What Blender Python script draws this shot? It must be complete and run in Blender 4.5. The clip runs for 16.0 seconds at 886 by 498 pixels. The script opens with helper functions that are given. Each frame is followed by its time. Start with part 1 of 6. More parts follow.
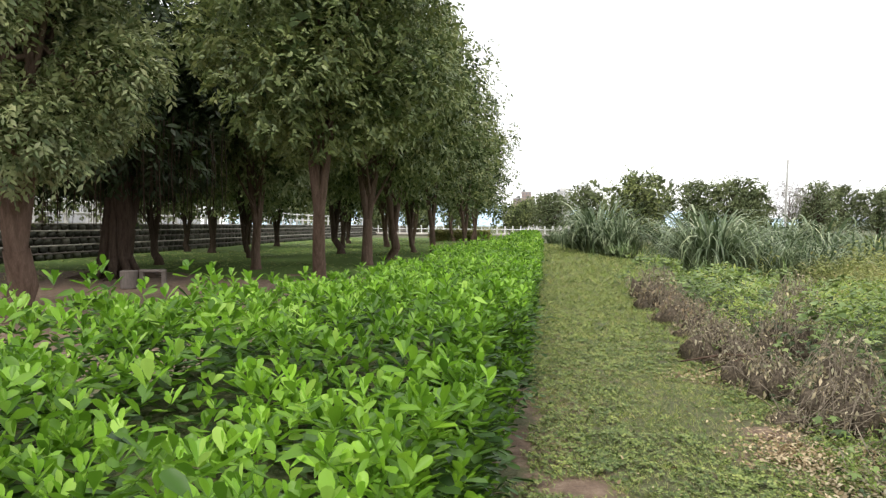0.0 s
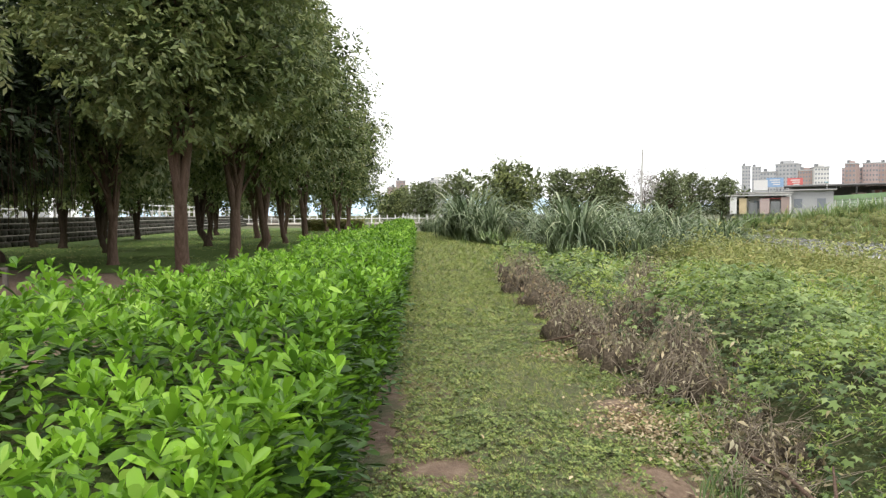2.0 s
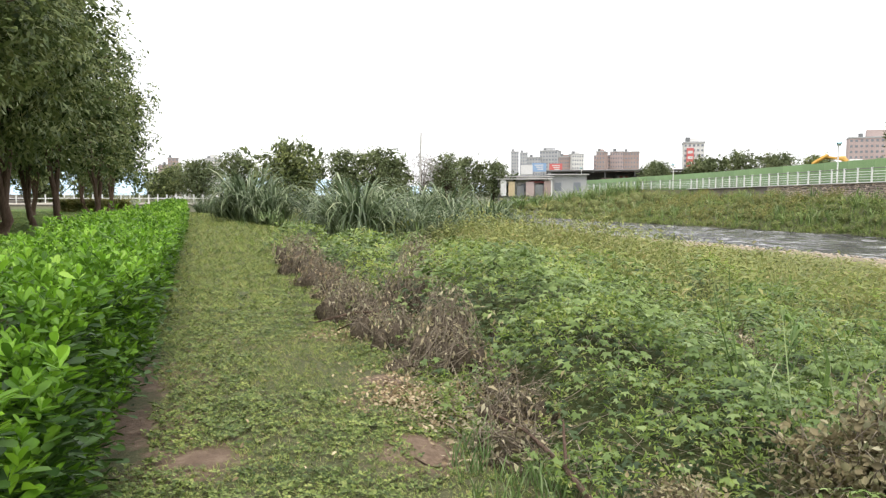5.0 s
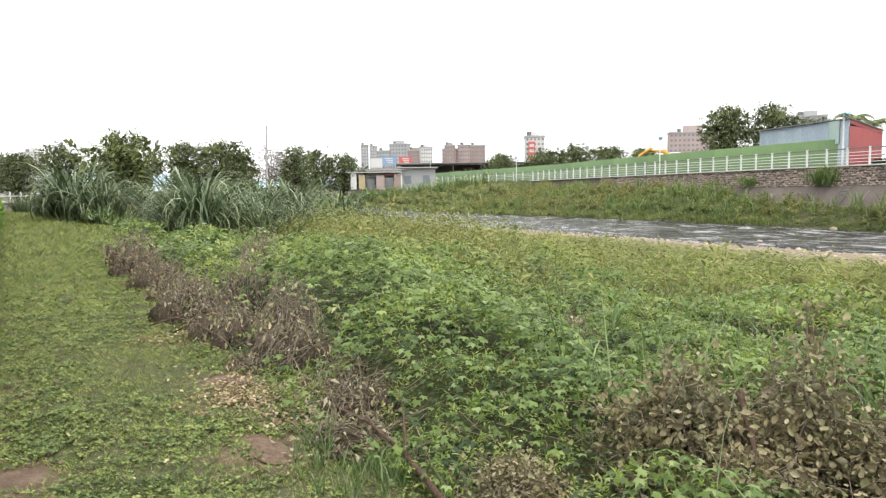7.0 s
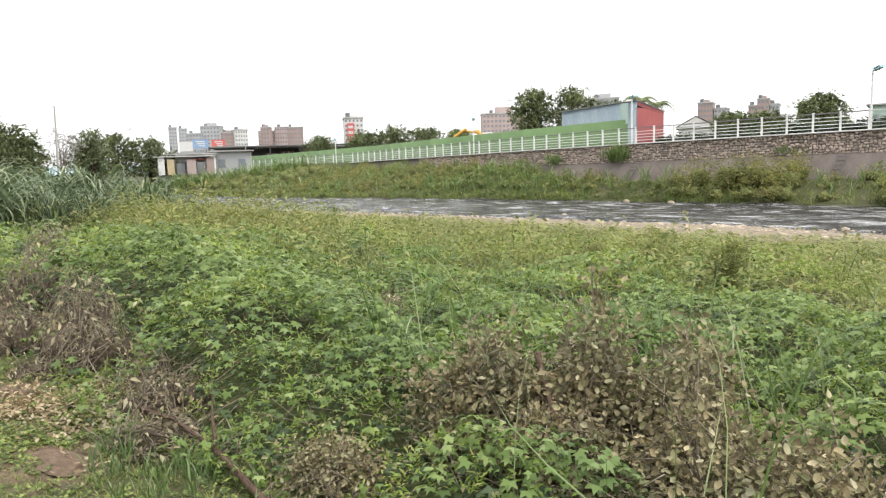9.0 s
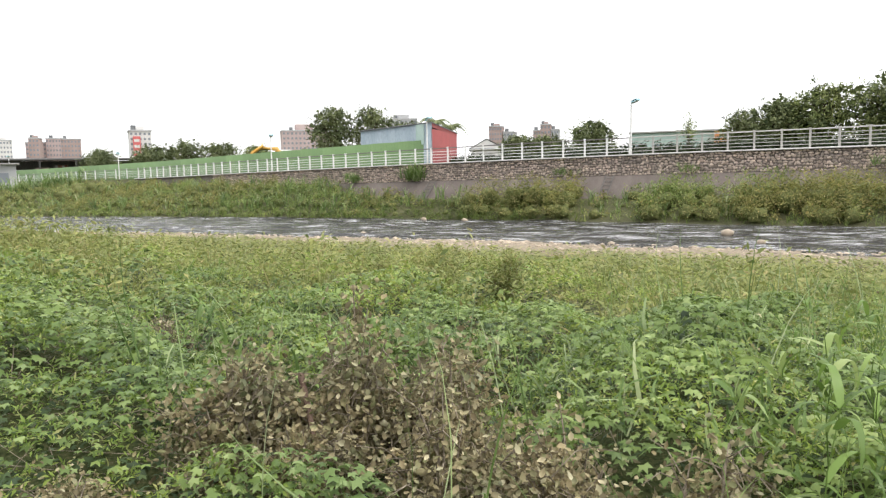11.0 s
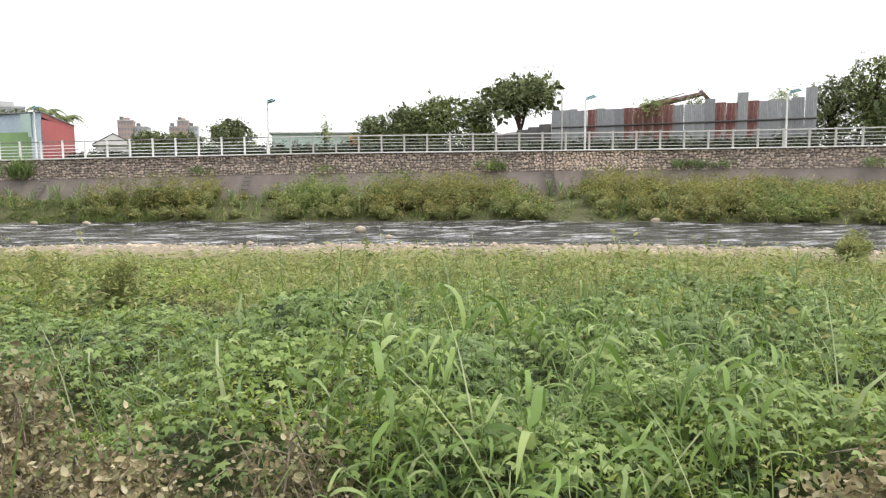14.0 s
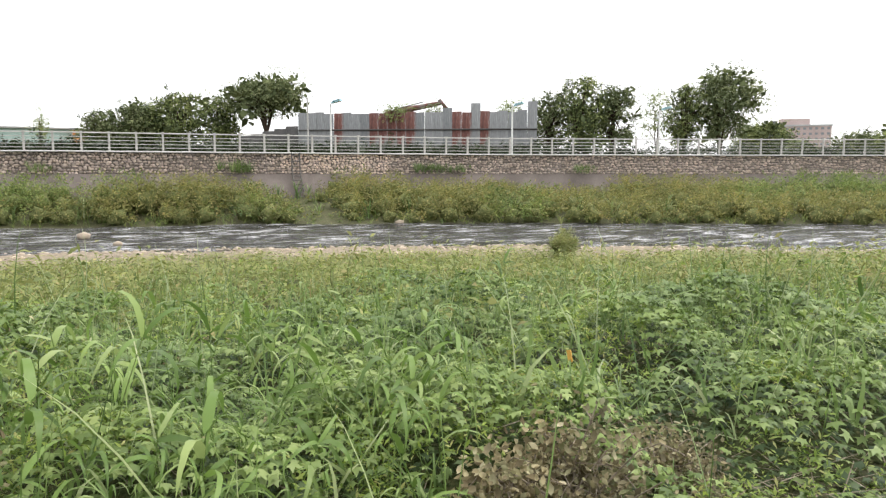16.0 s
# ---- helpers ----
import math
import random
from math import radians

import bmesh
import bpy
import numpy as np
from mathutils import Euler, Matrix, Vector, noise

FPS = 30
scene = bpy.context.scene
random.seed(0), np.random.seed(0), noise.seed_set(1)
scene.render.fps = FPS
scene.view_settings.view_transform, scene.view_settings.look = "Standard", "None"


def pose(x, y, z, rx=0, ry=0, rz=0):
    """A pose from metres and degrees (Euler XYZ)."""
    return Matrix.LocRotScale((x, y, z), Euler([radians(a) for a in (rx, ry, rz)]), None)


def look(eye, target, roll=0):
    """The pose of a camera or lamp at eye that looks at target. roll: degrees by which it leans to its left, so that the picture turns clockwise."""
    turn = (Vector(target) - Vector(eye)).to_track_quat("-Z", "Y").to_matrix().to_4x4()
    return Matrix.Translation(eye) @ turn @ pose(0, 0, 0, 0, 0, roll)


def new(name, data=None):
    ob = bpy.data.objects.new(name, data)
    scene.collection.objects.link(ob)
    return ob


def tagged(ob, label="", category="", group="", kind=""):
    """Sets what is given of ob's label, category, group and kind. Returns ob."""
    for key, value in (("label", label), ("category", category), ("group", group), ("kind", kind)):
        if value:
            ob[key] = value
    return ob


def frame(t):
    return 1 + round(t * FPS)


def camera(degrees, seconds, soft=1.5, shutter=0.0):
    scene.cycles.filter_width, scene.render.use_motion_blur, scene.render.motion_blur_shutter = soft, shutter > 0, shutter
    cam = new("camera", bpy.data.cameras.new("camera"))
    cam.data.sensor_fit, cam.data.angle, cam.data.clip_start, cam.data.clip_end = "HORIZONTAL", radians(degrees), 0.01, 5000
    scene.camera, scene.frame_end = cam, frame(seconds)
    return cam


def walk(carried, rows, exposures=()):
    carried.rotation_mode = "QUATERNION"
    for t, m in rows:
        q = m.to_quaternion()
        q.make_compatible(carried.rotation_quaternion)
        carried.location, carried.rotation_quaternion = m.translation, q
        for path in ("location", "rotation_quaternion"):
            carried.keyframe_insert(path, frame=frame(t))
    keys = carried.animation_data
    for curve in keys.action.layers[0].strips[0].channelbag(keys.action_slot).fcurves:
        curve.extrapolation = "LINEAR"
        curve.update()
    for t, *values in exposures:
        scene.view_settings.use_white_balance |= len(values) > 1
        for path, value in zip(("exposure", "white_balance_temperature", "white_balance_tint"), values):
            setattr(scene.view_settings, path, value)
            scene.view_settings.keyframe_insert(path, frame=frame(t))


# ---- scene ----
cam = camera(64.3, 16.0, soft=1.3)
METRES, EYE, TILT, LEAN, TURN = 1.25, 1.5, -1.9, -0.4, 0.0
ROWS = [
    (0.0, 0.0, 0.0, 0.0, 0.0, 0.0, 0.0),
    (0.5, 0.0162, -0.0061, 0.0002, -1.32, -0.39, 0.22),
    (1.0, 0.0372, -0.0098, 0.0017, -3.83, -0.65, 0.64),
    (1.5, 0.0597, -0.0166, 0.0019, -6.75, -0.78, 0.9),
    (2.0, 0.0738, -0.0275, -0.0002, -10.08, -1.0, 1.11),
    (2.5, 0.0848, -0.0363, -0.0035, -13.15, -1.52, 1.44),
    (3.0, 0.0987, -0.0388, -0.0026, -15.93, -1.92, 1.59),
    (3.5, 0.1191, -0.0455, -0.002, -18.85, -2.13, 1.47),
    (4.0, 0.1333, -0.0561, -0.0024, -21.9, -2.25, 1.22),
    (6.5, 0.2066, -0.1225, -0.0144, -36.1, -3.79, 1.88),
    (7.0, 0.2169, -0.1362, -0.015, -39.5, -3.79, 2.15),
    (7.5, 0.2394, -0.1593, -0.0234, -43.25, -4.21, 2.62),
    (8.0, 0.2568, -0.1712, -0.0278, -47.51, -5.03, 3.17),
    (10.5, 0.3172, -0.2662, -0.0305, -64.13, -5.61, 3.25),
    (11.0, 0.3443, -0.3431, -0.0294, -69.8, -5.44, 3.1),
    (11.5, 0.3632, -0.4063, -0.0327, -76.14, -5.87, 2.61),
    (12.0, 0.3811, -0.4387, -0.0381, -81.13, -6.34, 2.35),
    (12.5, 0.391, -0.4655, -0.0419, -85.32, -6.61, 2.21),
    (13.0, 0.3838, -0.5044, -0.0459, -89.08, -6.7, 2.27),
    (13.5, 0.3858, -0.5532, -0.0549, -93.61, -6.74, 2.53),
    (14.0, 0.3884, -0.5986, -0.0631, -98.01, -6.84, 2.43),
    (14.5, 0.3737, -0.651, -0.0686, -101.93, -7.15, 2.58),
    (15.0, 0.3614, -0.7142, -0.0687, -105.27, -7.19, 2.82),
    (15.5, 0.3424, -0.7777, -0.0764, -109.81, -6.99, 2.52),
    (16.0, 0.3308, -0.8017, -0.0848, -117.9, -7.27, 1.48),
]
walk(cam, [(t, pose(0, 0, EYE, TILT, LEAN, TURN) @ pose(METRES * x, METRES * y, METRES * z, 90 + pitch, roll, yaw)) for t, x, y, z, yaw, pitch, roll in ROWS])

# ---- world, sun ----
world = bpy.data.worlds.new("overcast_sky")
scene.world = world
world.use_nodes = True
wn = world.node_tree
sky = wn.nodes.new("ShaderNodeTexSky")
sky.sky_type, sky.sun_disc = "NISHITA", False
sky.sun_elevation, sky.sun_rotation = radians(58), radians(200)
sky.air_density, sky.dust_density = 1.0, 4.0
sky_scale = wn.nodes.new("ShaderNodeVectorMath")
sky_scale.operation = "SCALE"
sky_scale.inputs[3].default_value = 0.10
cloud = wn.nodes.new("ShaderNodeMix")
cloud.data_type = "RGBA"
cloud.inputs[0].default_value = 0.86
cloud.inputs[7].default_value = (1.0, 1.0, 1.01, 1)
wn.links.new(sky.outputs[0], sky_scale.inputs[0])
wn.links.new(sky_scale.outputs[0], cloud.inputs[6])
wn.links.new(cloud.outputs[2], wn.nodes["Background"].inputs[0])
wn.nodes["Background"].inputs[1].default_value = 1.0
sun = new("sun", bpy.data.lights.new("sun", "SUN"))
sun.data.energy, sun.data.angle, sun.data.color = 1.2, radians(25), (1.0, 0.96, 0.9)
sun.matrix_world = look((0, 0, 50), (6, 24, 0))
scene.view_settings.exposure = 0.9

# ---- small tools ----
rng = np.random.default_rng(7)


def part(name, bm, material, parent=None, label="", smooth=False):
    me = bpy.data.meshes.new(name)
    bm.to_mesh(me)
    bm.free()
    if smooth:
        me.shade_smooth()
    return shared(name, me, material, parent, label)


def shared(name, me, material=None, parent=None, label="", m=None):
    if material and not me.materials:
        me.materials.append(material)
    ob = new(name, me)
    if parent:
        ob.parent = parent
    if m is not None:
        ob.matrix_basis = m
    if label:
        ob["label"] = label
    return ob


def raw(name, v, f, material, parent=None, label="", smooth=False):
    """A mesh from an array of vertices and an array of faces with the same number of corners."""
    v, f = np.asarray(v, np.float32), np.asarray(f, np.int32)
    me = bpy.data.meshes.new(name)
    n, k = f.shape
    me.vertices.add(len(v))
    me.vertices.foreach_set("co", v.ravel())
    me.loops.add(n * k)
    me.loops.foreach_set("vertex_index", f.ravel())
    me.polygons.add(n)
    me.polygons.foreach_set("loop_start", np.arange(0, n * k, k, dtype=np.int32))
    me.polygons.foreach_set("loop_total", np.full(n, k, np.int32))
    if smooth:
        me.polygons.foreach_set("use_smooth", np.ones(n, bool))
    me.update(calc_edges=True)
    return shared(name, me, material, parent, label)


def spread(tv, tf, pos, yaw, pitch, roll, size):
    """Copies of a small shape (long axis y, face up z) as one array of vertices and faces."""
    tv, tf = np.asarray(tv, float), np.asarray(tf, int)
    n = len(pos)
    size = np.asarray(size, float)
    size = np.repeat(size[:, None], 3, 1) if size.ndim == 1 else size
    p = tv[None] * size[:, None, :]
    cr, sr = np.cos(roll)[:, None], np.sin(roll)[:, None]
    x, y, z = p[..., 0] * cr + p[..., 2] * sr, p[..., 1], -p[..., 0] * sr + p[..., 2] * cr
    cp, sp = np.cos(pitch)[:, None], np.sin(pitch)[:, None]
    y, z = y * cp - z * sp, y * sp + z * cp
    cy, sy = np.cos(yaw)[:, None], np.sin(yaw)[:, None]
    x, y = x * cy - y * sy, x * sy + y * cy
    v = np.stack([x, y, z], -1) + np.asarray(pos)[:, None, :]
    f = tf[None] + (np.arange(n) * len(tv))[:, None, None]
    return v.reshape(-1, 3), f.reshape(-1, tf.shape[1])


def joined(chunks):
    vs, fs, k = [], [], 0
    for v, f in chunks:
        vs.append(v)
        fs.append(f + k)
        k += len(v)
    return np.concatenate(vs), np.concatenate(fs)


def vnoise(x, y, scale, seed=0):
    """Smooth value noise, 0 to 1."""
    x, y = np.asarray(x, float) / scale + seed * 17.3, np.asarray(y, float) / scale + seed * 9.1
    xi, yi = np.floor(x), np.floor(y)
    fx, fy = x - xi, y - yi
    fx, fy = fx * fx * (3 - 2 * fx), fy * fy * (3 - 2 * fy)
    h = lambda a, b: (np.sin(a * 127.1 + b * 311.7 + seed) * 43758.5453) % 1.0
    return (h(xi, yi) * (1 - fx) + h(xi + 1, yi) * fx) * (1 - fy) + (h(xi, yi + 1) * (1 - fx) + h(xi + 1, yi + 1) * fx) * fy


def box(bm, x0, x1, y0, y1, z0, z1, m=None, bevel=0.0):
    r = bmesh.ops.create_cube(bm, size=1, matrix=Matrix.LocRotScale(((x0 + x1) / 2, (y0 + y1) / 2, (z0 + z1) / 2), None, (x1 - x0, y1 - y0, z1 - z0)))
    if bevel:
        es = list({e for v in r["verts"] for e in v.link_edges})
        r = bmesh.ops.bevel(bm, geom=es, offset=bevel, segments=1, affect="EDGES")
    if m is not None:
        bmesh.ops.transform(bm, matrix=m, verts=list({v for v in r["verts"]}))
    return r["verts"]


def boxed(name, dims, material, parent=None, label="", m=None, bevel=0.0):
    bm = bmesh.new()
    box(bm, *dims, bevel=bevel)
    ob = part(name, bm, material, parent, label)
    if m is not None:
        ob.matrix_basis = m
    return ob


def tube(points, radii, sides=7):
    """A tapered, bent tube as vertices and faces (quads)."""
    pts = [Vector(p) for p in points]
    v, f = [], []
    side = Vector((1, 0.13, 0.07))
    for i, p in enumerate(pts):
        way = (pts[min(i + 1, len(pts) - 1)] - pts[max(i - 1, 0)]).normalized()
        a = (side - way * side.dot(way)).normalized()
        b = way.cross(a)
        for k in range(sides):
            w = 2 * math.pi * k / sides
            v.append(p + (a * math.cos(w) + b * math.sin(w)) * radii[i])
    for i in range(len(pts) - 1):
        for k in range(sides):
            j = (k + 1) % sides
            f.append((i * sides + k, i * sides + j, (i + 1) * sides + j, (i + 1) * sides + k))
    return np.array([tuple(q) for q in v]), np.array(f)


# ---- materials ----
def node_material(name):
    ma = bpy.data.materials.new(name)
    ma.use_nodes = True
    nt = ma.node_tree
    return ma, nt, nt.nodes["Principled BSDF"]


def ramp(nt, stops):
    r = nt.nodes.new("ShaderNodeValToRGB")
    el = r.color_ramp.elements
    while len(el) < len(stops):
        el.new(0.5)
    for e, (p, c) in zip(el, stops):
        e.position, e.color = p, (*c, 1)
    return r


def noise_node(nt, scale, detail=4, rough=0.6, stretch=None):
    tc = nt.nodes.new("ShaderNodeTexCoord")
    no = nt.nodes.new("ShaderNodeTexNoise")
    no.inputs["Scale"].default_value, no.inputs["Detail"].default_value, no.inputs["Roughness"].default_value = scale, detail, rough
    if stretch:
        mp = nt.nodes.new("ShaderNodeMapping")
        mp.inputs["Scale"].default_value = stretch
        nt.links.new(tc.outputs["Object"], mp.inputs[0])
        nt.links.new(mp.outputs[0], no.inputs["Vector"])
    else:
        nt.links.new(tc.outputs["Object"], no.inputs["Vector"])
    return no


def multiply(nt, a, b, fac=1.0):
    mx = nt.nodes.new("ShaderNodeMix")
    mx.data_type, mx.blend_type = "RGBA", "MULTIPLY"
    mx.inputs[0].default_value = fac
    nt.links.new(a, mx.inputs[6])
    nt.links.new(b, mx.inputs[7])
    return mx.outputs[2]


def leaf_material(name, colours, rough=0.5, through_light=0.3, patch=2.0, spec=0.4):
    """Leaves: each leaf its own tint, with slow drifts of tone over the plant."""
    ma, nt, bs = node_material(name)
    geo = nt.nodes.new("ShaderNodeNewGeometry")
    r = ramp(nt, [(i / (len(colours) - 1), c) for i, c in enumerate(colours)])
    nt.links.new(geo.outputs["Random Per Island"], r.inputs[0])
    slow = ramp(nt, [(0.3, (0.63, 0.69, 0.64)), (0.7, (1.3, 1.22, 1.02))])
    nt.links.new(noise_node(nt, 1 / patch, 3).outputs[0], slow.inputs[0])
    col = multiply(nt, r.outputs[0], slow.outputs[0])
    nt.links.new(col, bs.inputs["Base Color"])
    bs.inputs["Roughness"].default_value = rough
    bs.inputs["Specular IOR Level"].default_value = spec
    tr = nt.nodes.new("ShaderNodeBsdfTranslucent")
    mix = nt.nodes.new("ShaderNodeMixShader")
    mix.inputs[0].default_value = through_light
    nt.links.new(col, tr.inputs[0])
    nt.links.new(bs.outputs[0], mix.inputs[1])
    nt.links.new(tr.outputs[0], mix.inputs[2])
    nt.links.new(mix.outputs[0], nt.nodes["Material Output"].inputs[0])
    return ma


def rough_material(name, stops, scale=6.0, rough=0.85, bump=0.3, bump_scale=40.0, metal=0.0, stretch=None, detail=6, object_tint=0.0, island_tint=0.0):
    """Stone, bark, soil, paint: two scales of tone, and relief."""
    ma, nt, bs = node_material(name)
    r = ramp(nt, stops)
    nt.links.new(noise_node(nt, scale, detail, 0.65, stretch).outputs[0], r.inputs[0])
    fine = ramp(nt, [(0.3, (0.8, 0.8, 0.8)), (0.7, (1.15, 1.15, 1.15))])
    no = noise_node(nt, bump_scale, 4, 0.6, stretch)
    nt.links.new(no.outputs[0], fine.inputs[0])
    col = multiply(nt, r.outputs[0], fine.outputs[0])
    for amount, node, socket in ((object_tint, "ShaderNodeObjectInfo", "Random"), (island_tint, "ShaderNodeNewGeometry", "Random Per Island")):
        if amount:
            tint = ramp(nt, [(0, (1 - amount,) * 3), (1, (1 + amount * 0.7, 1 + amount * 0.6, 1 + amount * 0.5))])
            nt.links.new(nt.nodes.new(node).outputs[socket], tint.inputs[0])
            col = multiply(nt, col, tint.outputs[0])
    nt.links.new(col, bs.inputs["Base Color"])
    bs.inputs["Roughness"].default_value, bs.inputs["Metallic"].default_value = rough, metal
    bs.inputs["Specular IOR Level"].default_value = 0.12 if rough > 0.8 else 0.4
    if bump:
        b = nt.nodes.new("ShaderNodeBump")
        b.inputs["Strength"].default_value, b.inputs["Distance"].default_value = bump, 0.02
        nt.links.new(no.outputs[0], b.inputs["Height"])
        nt.links.new(b.outputs[0], bs.inputs["Normal"])
    return ma


HEDGE = leaf_material("hedge_leaf", [(0.065, 0.155, 0.016), (0.105, 0.23, 0.021), (0.15, 0.305, 0.026), (0.205, 0.38, 0.04)], 0.42, 0.38, 1.2, 0.35)
HEDGE_SHADE = leaf_material("shade_dark_hedge_leaf", [(0.02, 0.055, 0.012), (0.045, 0.10, 0.016), (0.07, 0.15, 0.02)], 0.5, 0.2, 1.2)
HEDGE_TIP = leaf_material("young_hedge_leaf", [(0.17, 0.36, 0.03), (0.25, 0.47, 0.05), (0.37, 0.56, 0.13)], 0.42, 0.4, 1.0, 0.35)
CROWN = leaf_material("camphor_leaf", [(0.077, 0.109, 0.041), (0.124, 0.166, 0.058), (0.175, 0.218, 0.082), (0.258, 0.285, 0.126)], 0.5, 0.25, 1.5)
CROWN_DARK = leaf_material("banyan_leaf", [(0.02, 0.035, 0.012), (0.035, 0.06, 0.02)], 0.5, 0.15, 1.5)
FAR_LEAF = leaf_material("far_leaf", [(0.15, 0.195, 0.075), (0.235, 0.285, 0.105), (0.33, 0.37, 0.15)], 0.7, 0.3, 3.0)
FAR_DARK = leaf_material("far_dark_leaf", [(0.12, 0.15, 0.08), (0.185, 0.22, 0.11), (0.26, 0.29, 0.15)], 0.7, 0.15, 4.0)
VINE = leaf_material("vine_leaf", [(0.094, 0.149, 0.045), (0.143, 0.217, 0.063), (0.193, 0.281, 0.084), (0.297, 0.38, 0.162)], 0.48, 0.28, 1.3)
VINE_SHADE = leaf_material("shade_dark_vine_leaf", [(0.037, 0.067, 0.028), (0.062, 0.103, 0.04), (0.094, 0.14, 0.056)], 0.55, 0.15, 1.0)
SHOOT = leaf_material("wild_shoot_leaf", [(0.15, 0.23, 0.05), (0.24, 0.34, 0.07), (0.33, 0.43, 0.11), (0.42, 0.42, 0.19)], 0.55, 0.38, 1.2)
WEED = leaf_material("weed_leaf", [(0.15, 0.185, 0.062), (0.235, 0.27, 0.092), (0.335, 0.355, 0.14), (0.26, 0.305, 0.108), (0.375, 0.325, 0.165)], 0.6, 0.35, 1.6)
FRESH = leaf_material("fresh_grass_blade", [(0.085, 0.15, 0.035), (0.14, 0.235, 0.06), (0.20, 0.31, 0.085), (0.30, 0.38, 0.17)], 0.45, 0.35, 1.5)
BLADE = leaf_material("grass_blade", [(0.10, 0.17, 0.055), (0.16, 0.25, 0.085), (0.24, 0.34, 0.14), (0.40, 0.45, 0.30)], 0.5, 0.35, 2.0)
TURF = leaf_material("path_grass", [(0.05, 0.08, 0.02), (0.135, 0.205, 0.045), (0.25, 0.345, 0.08), (0.36, 0.40, 0.14), (0.42, 0.37, 0.20)], 0.6, 0.3, 0.3)
CLOVER = leaf_material("clover_leaf", [(0.055, 0.09, 0.028), (0.12, 0.175, 0.048), (0.21, 0.28, 0.08), (0.32, 0.37, 0.13)], 0.55, 0.25, 0.3)
REED = leaf_material("silver_grass_blade", [(0.06, 0.09, 0.045), (0.11, 0.16, 0.08), (0.19, 0.25, 0.145), (0.42, 0.47, 0.34)], 0.45, 0.3, 2.0)
BANK = leaf_material("bank_scrub_leaf", [(0.138, 0.157, 0.058), (0.21, 0.23, 0.078), (0.294, 0.291, 0.106), (0.372, 0.308, 0.146)], 0.65, 0.35, 1.8)
BANKGREEN = leaf_material("green_bank_leaf", [(0.095, 0.149, 0.05), (0.162, 0.231, 0.072), (0.235, 0.314, 0.099), (0.325, 0.352, 0.143)], 0.6, 0.35, 2.5)
DEAD = leaf_material("dead_leaf", [(0.145, 0.12, 0.08), (0.28, 0.238, 0.158), (0.45, 0.39, 0.27), (0.21, 0.22, 0.115), (0.62, 0.56, 0.43)], 0.8, 0.3, 0.5, 0.2)
DEAD_GREY = leaf_material("grey_dead_leaf", [(0.13, 0.108, 0.075), (0.27, 0.225, 0.155), (0.42, 0.36, 0.26), (0.62, 0.55, 0.43), (0.21, 0.24, 0.11)], 0.85, 0.3, 0.4, 0.15)
DEAD_RED = leaf_material("reddish_dead_leaf", [(0.11, 0.082, 0.06), (0.24, 0.175, 0.13), (0.37, 0.28, 0.21), (0.50, 0.42, 0.31), (0.19, 0.21, 0.10)], 0.85, 0.3, 0.4, 0.15)
LITTER = leaf_material("pale_dry_leaf", [(0.22, 0.16, 0.10), (0.38, 0.30, 0.21), (0.55, 0.47, 0.36)], 0.8, 0.1, 1.0, 0.2)
DEAD_HEART = rough_material("shade_dark_dead_stems", [(0.3, (0.05, 0.04, 0.029)), (0.5, (0.10, 0.08, 0.058)), (0.7, (0.20, 0.165, 0.12))], 30, 0.95, 1.0, 60)
SHADE = leaf_material("shade_dark_leaf", [(0.03, 0.048, 0.018), (0.05, 0.075, 0.026), (0.07, 0.105, 0.035)], 0.7, 0.1, 1.0, 0.15)
FAR_SHADE = leaf_material("shade_dark_far_leaf", [(0.07, 0.09, 0.048), (0.105, 0.13, 0.065), (0.14, 0.165, 0.085)], 0.8, 0.1, 3.0, 0.1)
# paler copy of the camphor leaf: bright sky light and sheen put into colour
CROWN_LIGHT = leaf_material("skylit_camphor_leaf", [(0.103, 0.144, 0.063), (0.175, 0.221, 0.1), (0.258, 0.298, 0.147), (0.36, 0.384, 0.221)], 0.45, 0.3, 1.5)
THICKET = rough_material("shade_dark_thicket", [(0.3, (0.075, 0.09, 0.036)), (0.5, (0.13, 0.145, 0.056)), (0.7, (0.21, 0.21, 0.085))], 5, 0.95, 1.0, 10)
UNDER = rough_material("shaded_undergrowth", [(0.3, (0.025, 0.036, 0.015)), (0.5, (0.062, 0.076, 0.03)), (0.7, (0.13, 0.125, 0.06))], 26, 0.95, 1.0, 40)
TWIG = rough_material("dry_twig", [(0.3, (0.14, 0.115, 0.085)), (0.7, (0.36, 0.305, 0.235))], 20, 0.9, 0.3)
BARK = rough_material("bark", [(0.3, (0.085, 0.055, 0.04)), (0.7, (0.18, 0.125, 0.095))], 5, 0.9, 0.8, 30, stretch=(3, 3, 0.5))
BARK_DARK = rough_material("dark_bark", [(0.3, (0.04, 0.028, 0.02)), (0.7, (0.09, 0.065, 0.05))], 5, 0.9, 0.8, 30, stretch=(3, 3, 0.5))
CONCRETE = rough_material("stained_concrete", [(0.25, (0.105, 0.09, 0.08)), (0.75, (0.215, 0.185, 0.168))], 0.7, 0.9, 0.2, 25, stretch=(1, 1, 0.25))
CONCRETE_PALE = rough_material("pale_concrete", [(0.3, (0.34, 0.31, 0.27)), (0.7, (0.48, 0.45, 0.40))], 1.5, 0.85, 0.15, 30)
STONE = rough_material("river_stone", [(0.3, (0.46, 0.385, 0.34)), (0.7, (0.74, 0.645, 0.58))], 2.0, 0.8, 0.3, 25, object_tint=0.3, island_tint=0.45)
STONE_DARK = rough_material("dark_mossy_stone", [(0.3, (0.05, 0.055, 0.045)), (0.7, (0.12, 0.12, 0.10))], 2.0, 0.85, 0.3, 20, island_tint=0.4)
